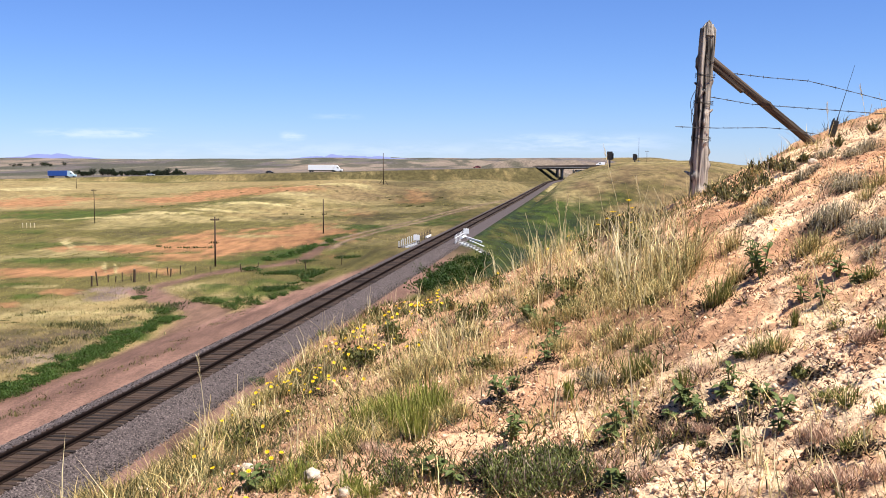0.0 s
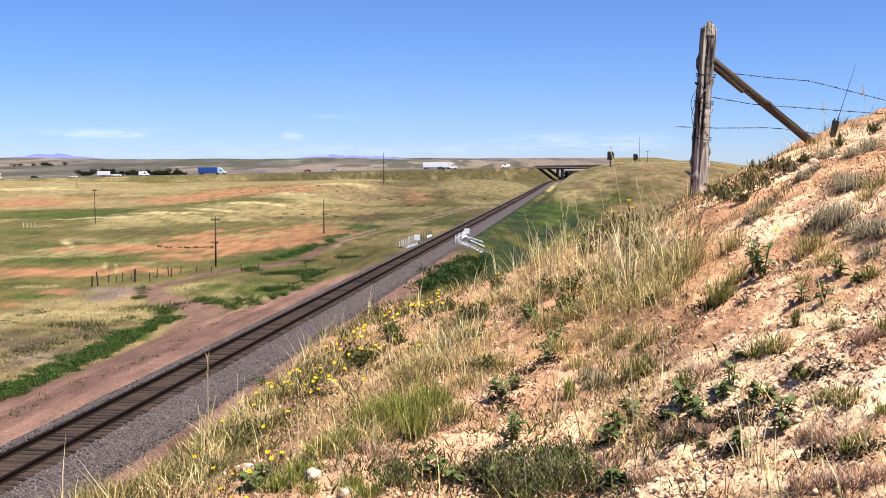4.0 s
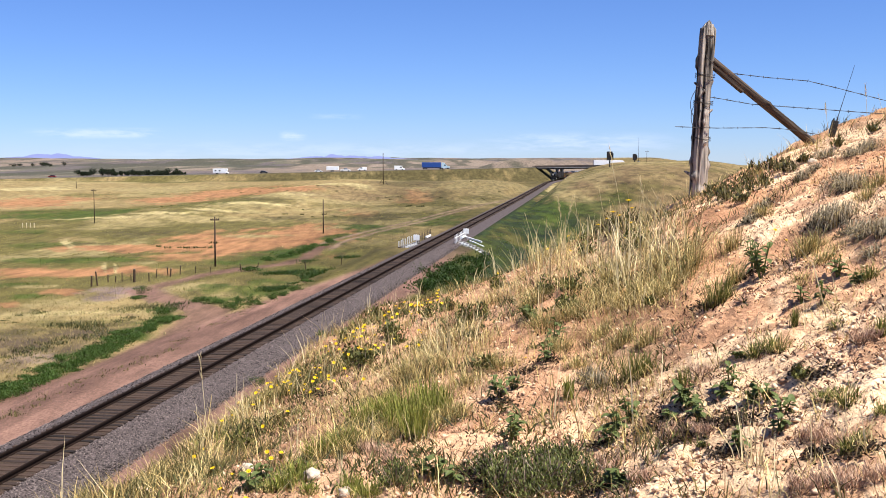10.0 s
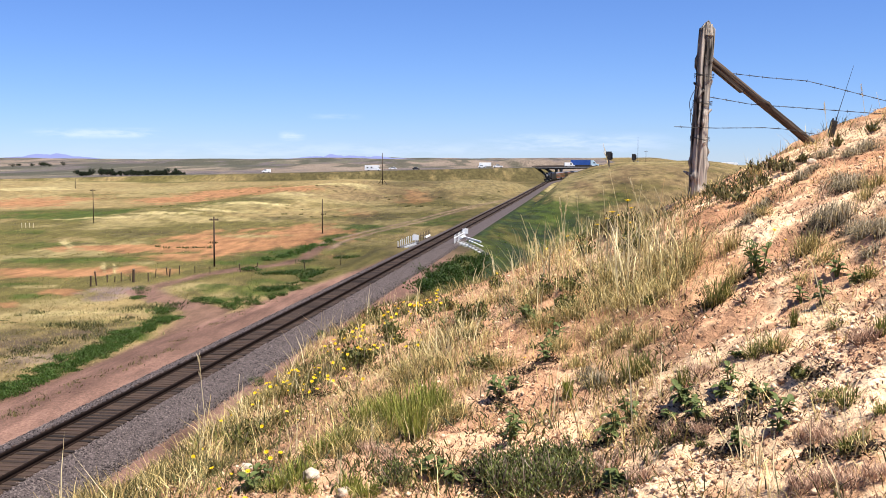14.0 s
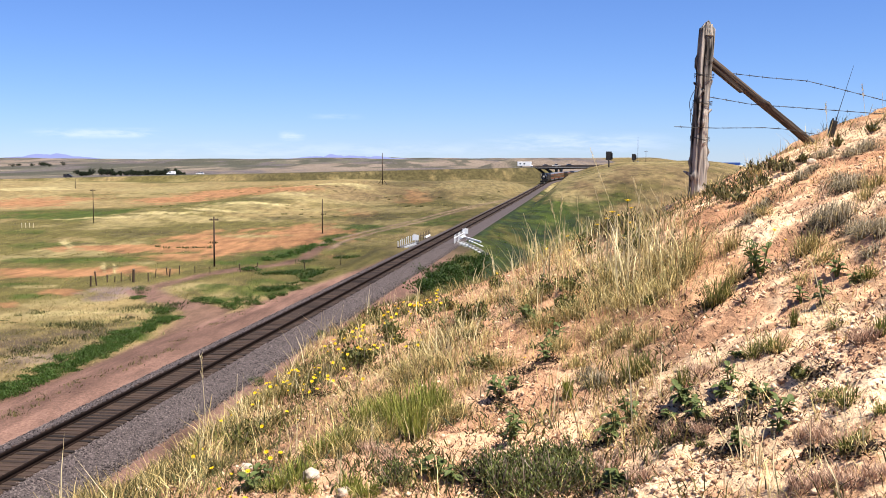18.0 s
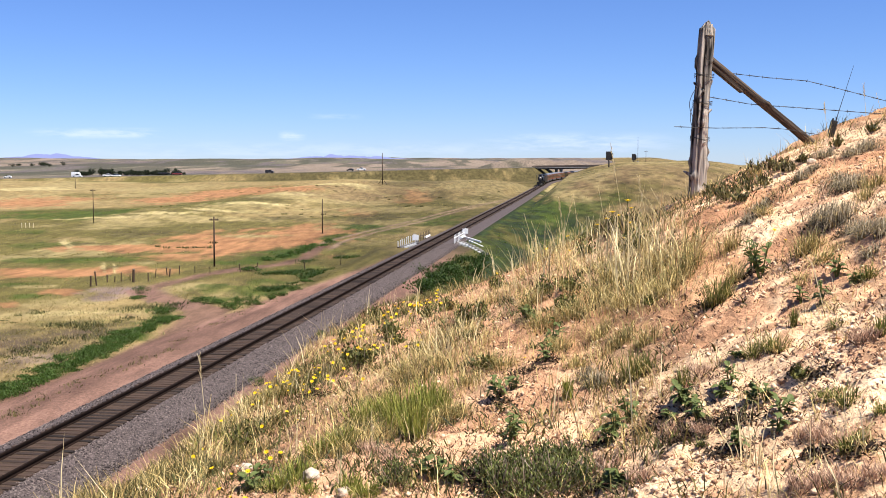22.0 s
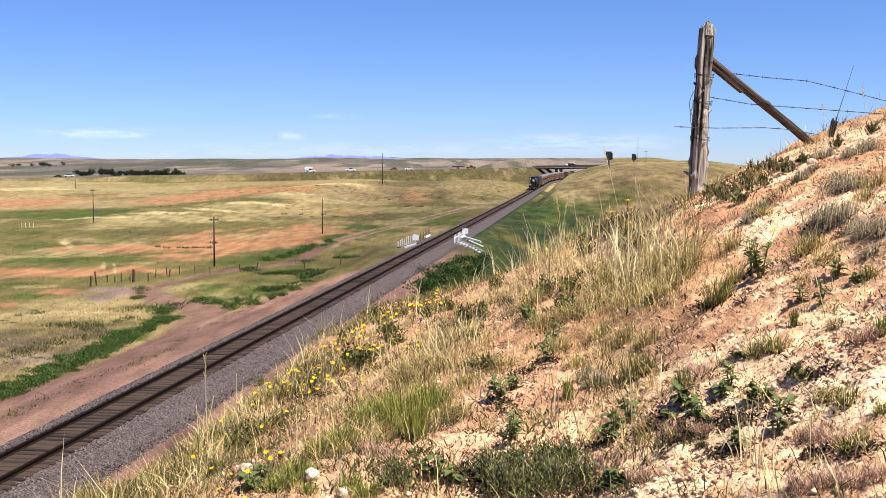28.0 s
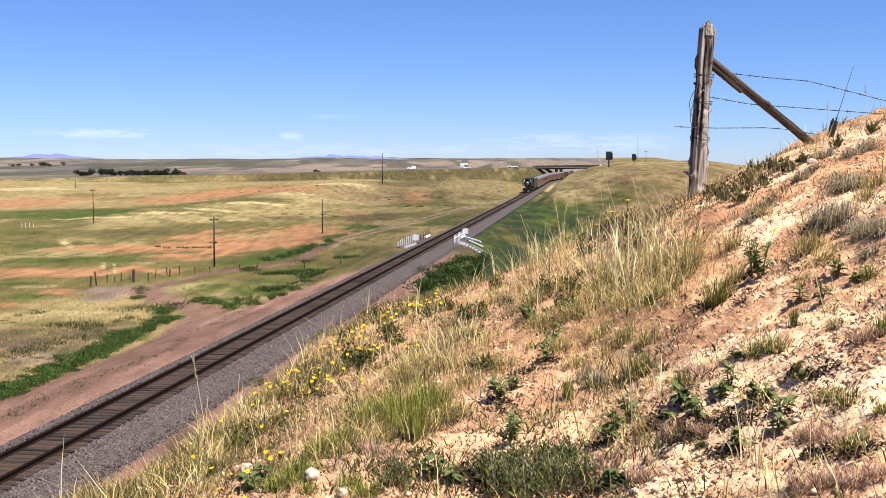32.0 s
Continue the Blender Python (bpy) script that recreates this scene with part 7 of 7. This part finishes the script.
bushes([(-15.7, 86.0), (-14.6, 82.2), (-16.6, 82.7), (-15.9, 81.2), (-19.9, 86.1), (-18.8, 85.4), (-17.9, 85.4), (-16.7, 86.1), (-21.4, 79.6), (-21.1, 80.8), (-25.5, 88.1), (-26.2, 91.9), (-12.7, 98.2), (-12.8, 91.5), (-13.2, 87.5), (-13.8, 85.4)], 1.0, 0.6, "green bush beside the dirt lane")
bushes([(-20.1, 111.5), (-20.5, 123.2), (-19.2, 127.5), (-18.6, 130.5), (-18.0, 133.8), (-17.6, 137.5), (-17.3, 141.2), (-19.7, 76.2), (-17.0, 145.5), (-16.2, 150.5)], 1.6, 0.6, "low green bush along the wheel tracks")
bushes([(-7.7, 66.6), (-9.1, 51.6), (-5.2, 73.0), (-6.6, 61.5)], 0.55, 0.4, "small weed on the gravel shoulder")
xy, d = beside_track(420, -7.0, -3.2, 40, 110)
ok = np.abs(d + 5.2 + 0.6 * fbm(xy[:, 0], xy[:, 1], 8, 92, 2)) < 0.5
scatter_tufts("roadside_weeds", xy[ok], 14, (0.05, 0.22), 0.03, 0.22, 0.9, M["olive_blade"], "small weeds between the wheel tracks", "weeds", 23)
xy, d = beside_track(900, -13, -7, 78, 128)
ok = fbm(xy[:, 0], xy[:, 1], 7, 93, 3) > 0.3
scatter_tufts("fence_weeds", xy[ok], 40, (0.05, 0.42), 0.05, 0.4, 1.3, M["fresh_leaf"], "green weeds beside the pasture fence", "weeds", 24)
xy = np.column_stack([rs.uniform(-32, -18, 900), rs.uniform(58, 84, 900)])
ok = (off_track(xy[:, 0], xy[:, 1]) < -8.2) & (fbm(xy[:, 0], xy[:, 1], 3.0, 95, 3) > 0.25)
scatter_tufts("field_weeds", xy[ok], 26, (0.04, 0.35), 0.04, 0.3, 1.2, M["forb"], "olive weeds and dead stems in the field corner", "weeds", 26, lumps=3)

# prairie tufts out to the middle distance
def prairie(n, seed, y0, y1, h, width, blades):
    rs = np.random.RandomState(seed)
    r = y0 * np.exp(rs.uniform(0, math.log(y1 / y0), n))
    a = np.radians(rs.uniform(-24, 14, n))
    x, y = r * np.sin(a), r * np.cos(a)
    d = off_track(x, y)
    xy = np.column_stack([x, y])[(d < -7.2) | ((d > 6) & (y > 70))]
    tone_at = ground_tone(xy[:, 0], xy[:, 1])
    hue = tone_at[:, 1] / tone_at[:, 0]
    for name, ok, mat_name, label in (("prairie_grass_dry", hue < 0.76, "field_straw", "dry straw-coloured prairie grass"), ("prairie_grass_olive", (hue >= 0.76) & (hue < 0.95), "field_olive", "olive half-dry prairie grass"), ("prairie_grass_green", hue >= 0.95, "field_green", "green grass in the hollows")):
        pick = xy[ok]
        if name == "prairie_grass_dry":
            pick = pick[hue[ok] > 0.7]
        if len(pick):
            scatter_tufts(name, pick, blades, h, width, 0.3, 0.9, M[mat_name], label, "grass", seed + 5)


prairie(16000, 201, 42, 130, (0.06, 0.22), 0.03, 6)
prairie(8000, 202, 130, 420, (0.07, 0.18), 0.09, 5)

rs = np.random.RandomState(66)
sx, sy = rs.uniform(-75, 22, 700), 135 * np.exp(rs.uniform(0, 1.2, 700))
ok = (off_track(sx, sy) < -9) & (fbm(sx, sy, 22, 94, 3) > 0.55) & (sx / sy > -0.42)
scatter_tufts("sagebrush", np.column_stack([sx, sy])[ok], 18, (0.1, 0.45), 0.14, 0.3, 1.1, M["forb"], "scattered dark sagebrush on the plain", "sagebrush", 25)
for k in range(4):
    marker = thing("marker_post", pose(-72.6 + 0.55 * k, 184 + 0.3 * k, gz(-72.6 + 0.55 * k, 184 + 0.3 * k)), "short cream marker post in the field", "post", "cream marker posts")
    part("post", bm_rod((0, 0, -0.1), (0, 0, 0.75), 0.07, 0.06, 8), M["cream"], marker)
    part("cap", bm_rod((0, 0, 0.75), (0, 0, 0.8), 0.075, 0.03, 8), M["galvanised"], marker)


# ---- far trees and mountains ----
def tree(x, y, height, spread, seed, label):
    rs = np.random.RandomState(seed)
    ob = thing("tree", pose(x, y, gz(x, y)), label, "tree", "far shelterbelt trees")
    trunk = bm_rod((0, 0, -0.3), (0, 0, height * 0.55), 0.16, 0.08, 8)
    for k in range(5):
        a = rs.uniform(0, 6.28)
        rod(trunk, (0, 0, height * rs.uniform(0.2, 0.45)), (math.cos(a) * spread * 0.6, math.sin(a) * spread * 0.6, height * rs.uniform(0.55, 0.8)), 0.07, 0.03, 6)
    part("trunk", trunk, M["pole"], ob)
    n = 380
    lobes = np.column_stack([rs.normal(0, spread * 0.45, 9), rs.normal(0, spread * 0.45, 9), rs.uniform(0.35, 0.85, 9) * height])
    at = lobes[rs.randint(0, 9, n)] + rs.normal(0, 1, (n, 3)) * (spread * 0.28, spread * 0.28, height * 0.13)
    at[:, 2] = np.maximum(at[:, 2], 0.2)
    v, t = blade_arrays(at, rs.uniform(0.3, 0.7, n), np.full(n, 0.5), 1.0, rs)
    share("crown", tri_mesh("crown", v, t, M["tree_leaf"]), ob)["kind"] = "stuff"


rnd = random.Random(44)
for k in range(58):
    q = -636 + 2.3 * k if k < 8 else (-600 + 2.4 * (k - 8) if k < 18 else -568 + 2.85 * (k - 18))
    x = q / 1893 * 850 + rnd.uniform(-1.5, 1.5)
    y = 850 + rnd.uniform(-14, 14)
    big = rnd.random() < 0.2 or 8 <= k < 16
    tree(x, y, rnd.uniform(4.6, 6.0) if big else rnd.uniform(2.6, 4.2), rnd.uniform(1.8, 3.0) if big else rnd.uniform(1.2, 2.0), 700 + k, "dark green shelterbelt tree far across the plain" if big else "low dark green tree in a far row")
for k in range(9):
    x = -748 + 9 * k + rnd.uniform(-5, 5)
    tree(x / 1893 * 1500, 1500 + rnd.uniform(-40, 40), rnd.uniform(4, 7), rnd.uniform(3, 5), 760 + k, "distant dark green tree on the plain")

# the blue haze of distance is put into a glowing colour
hazy = bpy.data.materials.new("ridge_haze_glow")
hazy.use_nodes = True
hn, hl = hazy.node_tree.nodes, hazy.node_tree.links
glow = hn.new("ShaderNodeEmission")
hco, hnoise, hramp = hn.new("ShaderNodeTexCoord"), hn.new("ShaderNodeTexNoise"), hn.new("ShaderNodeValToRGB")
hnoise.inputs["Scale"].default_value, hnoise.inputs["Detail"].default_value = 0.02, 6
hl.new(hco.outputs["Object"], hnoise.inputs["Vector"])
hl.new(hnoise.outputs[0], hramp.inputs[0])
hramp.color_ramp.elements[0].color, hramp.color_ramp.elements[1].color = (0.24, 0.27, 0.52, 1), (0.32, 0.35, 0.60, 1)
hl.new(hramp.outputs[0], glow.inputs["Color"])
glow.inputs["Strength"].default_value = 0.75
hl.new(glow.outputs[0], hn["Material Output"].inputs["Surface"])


def ridge(name, x0, x1, y, base, height, seed, label):
    """A far mountain range as a solid crest."""
    xs = np.linspace(x0, x1, 160)
    k = (xs - x0) / (x1 - x0)
    top = base + height * np.sin(np.pi * k) ** 1.3 * (0.55 + 0.5 * np.abs(fbm(xs, xs * 0, (x1 - x0) / 6, seed, 5)))
    verts, faces = [], []
    for i, x in enumerate(xs):
        verts += [(x, y, base - 40), (x, y, base + (top[i] - base) * 0.5), (x, y + 60, top[i]), (x, y + 160, base - 40)]
    for i in range(len(xs) - 1):
        for j in range(3):
            a = i * 4 + j
            faces.append((a, a + 1, a + 5, a + 4))
    return tagged(new(name, mesh_from(name, verts, faces, hazy, True)), label, "mountains", kind="structure")


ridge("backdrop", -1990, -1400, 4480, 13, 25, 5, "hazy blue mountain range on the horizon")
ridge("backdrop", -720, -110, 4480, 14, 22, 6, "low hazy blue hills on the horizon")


# ---- single stalks that sway in the wind ----
def stalk(x, y, h, lean, head):
    ob = thing("grass_stalk", pose(x, y, gz(x, y), 0, lean, 0), "single tall pale grass stalk swaying in the wind", "grass stalk", "swaying grass stalks")
    part("stem", bm_rod((0, 0, -0.02), (0, 0, h * 0.98), 0.0022, 0.0011, 6), M["stalk"], ob)
    rnd = random.Random(int(h * 1000))
    if head:
        bm = bmesh.new()
        for k in range(16):
            z = h * (0.72 + 0.28 * k / 15)
            a = rnd.uniform(0, 6.28)
            rod(bm, (0, 0, z), (math.cos(a) * 0.012, math.sin(a) * 0.012, z + 0.03), 0.0018, 0.0008, 5)
        part("seed_head", bm, M["stalk"], ob, "feathery pale seed head")
    for k in range(2):
        a = rnd.uniform(0, 6.28)
        part("blade", bm_rod((0, 0, h * 0.1), (math.cos(a) * 0.07, math.sin(a) * 0.07, h * rnd.uniform(0.35, 0.55)), 0.003, 0.001, 5), M["straw"], ob)
    return ob


SWAY = []
for x, y, h, lean, head, amp in ((-1.41, 6.27, 0.49, -4, True, 3.0), (-1.41, 6.07, 0.24, -2, False, 3.0), (-1.3, 6.6, 0.30, 3, False, 3.0), (0.92, 8.59, 0.55, 8, True, 3.5), (0.80, 8.84, 0.47, -18, False, 3.0), (1.24, 9.6, 0.50, -6, False, 3.5),
                                 (1.44, 9.37, 0.47, -10, False, 4.0), (1.41, 8.16, 0.79, -15, True, 4.5), (1.48, 8.32, 0.46, 9, False, 3.0), (3.55, 9.9, 0.33, -8, True, 3.5), (3.86, 9.8, 0.38, -8, True, 4.0),
                                 (1.57, 8.08, 0.48, -16, True, 3.5), (3.97, 9.7, 0.27, -12, False, 4.0), (1.76, 8.18, 0.36, -28, False, 3.0), (0.97, 8.45, 0.53, -8, True, 3.0), (0.86, 8.7, 0.40, -24, False, 3.0)):
    SWAY.append((stalk(x, y, h, lean, head), x, y, gz(x, y), lean, amp))


# ---- birds ----
def swallow():
    ob = thing("bird", Matrix.Identity(4), "small dark swallow in flight over the prairie", "bird", "swallows")
    bm = bmesh.new()
    bmesh.ops.create_uvsphere(bm, u_segments=10, v_segments=7, radius=1, matrix=Matrix.Diagonal((0.085, 0.028, 0.026, 1)))
    part("body", bm, M["dark_paint"], ob)
    for s in (-1, 1):
        bm = bmesh.new()
        prof = [(0.04, 0.0), (0.035, 0.07), (-0.03, 0.16), (-0.045, 0.15), (-0.015, 0.06), (-0.03, 0.0)]
        top = [bm.verts.new((px, s * (0.015 + py), 0.008 + 0.12 * py)) for px, py in prof]
        low = [bm.verts.new((px, s * (0.015 + py), 0.002 + 0.12 * py)) for px, py in prof]
        bm.faces.new(top if s > 0 else top[::-1])
        bm.faces.new(low[::-1] if s > 0 else low)
        for i in range(6):
            j = (i + 1) % 6
            bm.faces.new((top[i], low[i], low[j], top[j]))
        part("wing", bm, M["dark_paint"], ob)
    part("tail", bm_box(-0.15, -0.07, -0.018, 0.018, -0.003, 0.003), M["dark_paint"], ob)
    return ob


# seconds, then metres; they come in over the fields late in the clip
FLIGHTS = [
    ((0, -150, 70, 20), (24, -90, 70, 18), (28.0, -46, 70, 16.6), (30.0, -27.4, 70, 16.85), (30.2, -25.5, 70, 17.0), (31.0, -17.7, 70, 17.0), (31.25, -15.5, 70, 17.3), (31.5, -12.1, 70, 18.7), (31.75, -9.8, 70, 20.5), (32, -7.3, 70, 22.3)),
    ((0, -120, 66, 6), (24, -70, 66, 5), (29.0, -32, 66, 5.2), (29.6, -20, 66, 5.6), (29.8, -17.0, 66, 7.7), (30.0, -16.6, 66, 10.3), (30.2, -18.0, 66, 12.15), (30.4, -19.8, 66, 12.95), (30.6, -21.7, 66, 12.9), (31.0, -26, 66, 13.1), (32, -37, 66, 13.5)),
    ((0, -140, 66, 9), (26, -70, 66, 9), (30.0, -28, 66, 9.6), (31.0, -16.4, 66, 9.8), (31.2, -15.2, 66, 9.8), (31.6, -12.9, 66, 9.3), (31.8, -12.2, 66, 8.6), (32, -12.1, 66, 7.3)),
]
BIRDS = [swallow() for _ in FLIGHTS]


# ---- what moves ----
def motions():
    # the train: where its front stands on the line at each time
    ys = np.linspace(300, 1400, 2201)
    arc = np.concatenate([[0], np.cumsum(np.hypot(np.diff(ys), np.diff(track_x(ys))))])
    fronts = ((0, 669), (0.3, 666.2), (4.5, 626), (9, 582), (14.5, 532), (20, 482), (25, 433), (28, 401), (30, 381), (31.7, 363.9), (32, 361))
    behind = 0.0
    for ob, length in train:
        rows = []
        for t, yf in fronts:
            s = float(np.interp(yf, ys, arc)) + behind
            a, b = float(np.interp(s + 1.5, arc, ys)), float(np.interp(s + length - 1.5, arc, ys))
            pa, pb = track_frame(a).translation, track_frame(b).translation
            way = (pb - pa).normalized()
            side = way.cross(Vector((0, 0, 1))).normalized()
            m = Matrix((side, way, side.cross(way))).transposed().to_4x4()
            m.translation = pa - way * 1.5
            rows.append((t, m))
        walk(ob, rows)
        behind += length
    # the traffic keeps an even pace
    for ob, lane, t0, p0, speed in TRAFFIC:
        rows = []
        for t in (0, 0.3, 4, 8, 12, 16, 20, 24, 28, 31.7, 32):
            x = pxm(p0 + speed * (t - t0), lane)
            rows.append((t, pose(x, lane, float(highway_z(x)) + 0.06, 0, 0, 0 if speed > 0 else 180)))
        walk(ob, rows)
    # stalks in the wind
    for k, (ob, x, y, z, lean, amp) in enumerate(SWAY):
        rows = []
        for i in range(81):
            t = 0.4 * i
            gust = math.sin(2.1 * t + 1.7 * k) + 0.6 * math.sin(3.7 * t + 0.9 * k) + 0.8 * math.sin(0.55 * t + x)
            rows.append((t, pose(x, y, z, 0.3 * amp * math.sin(1.6 * t + k), lean + amp * 0.8 * gust, 0)))
        walk(ob, rows)
    # swallows
    for ob, flight in zip(BIRDS, FLIGHTS):
        rows = []
        turn = 0.0
        for i, (t, x, y, z) in enumerate(flight):
            if i + 1 < len(flight):
                turn = 0 if flight[i + 1][1] >= x else 179
            rows.append((t, pose(x, y, z, 0, 0, min(max(turn, 0), 85) if i % 2 else turn * 0.45)))
        walk(ob, rows)


motions()
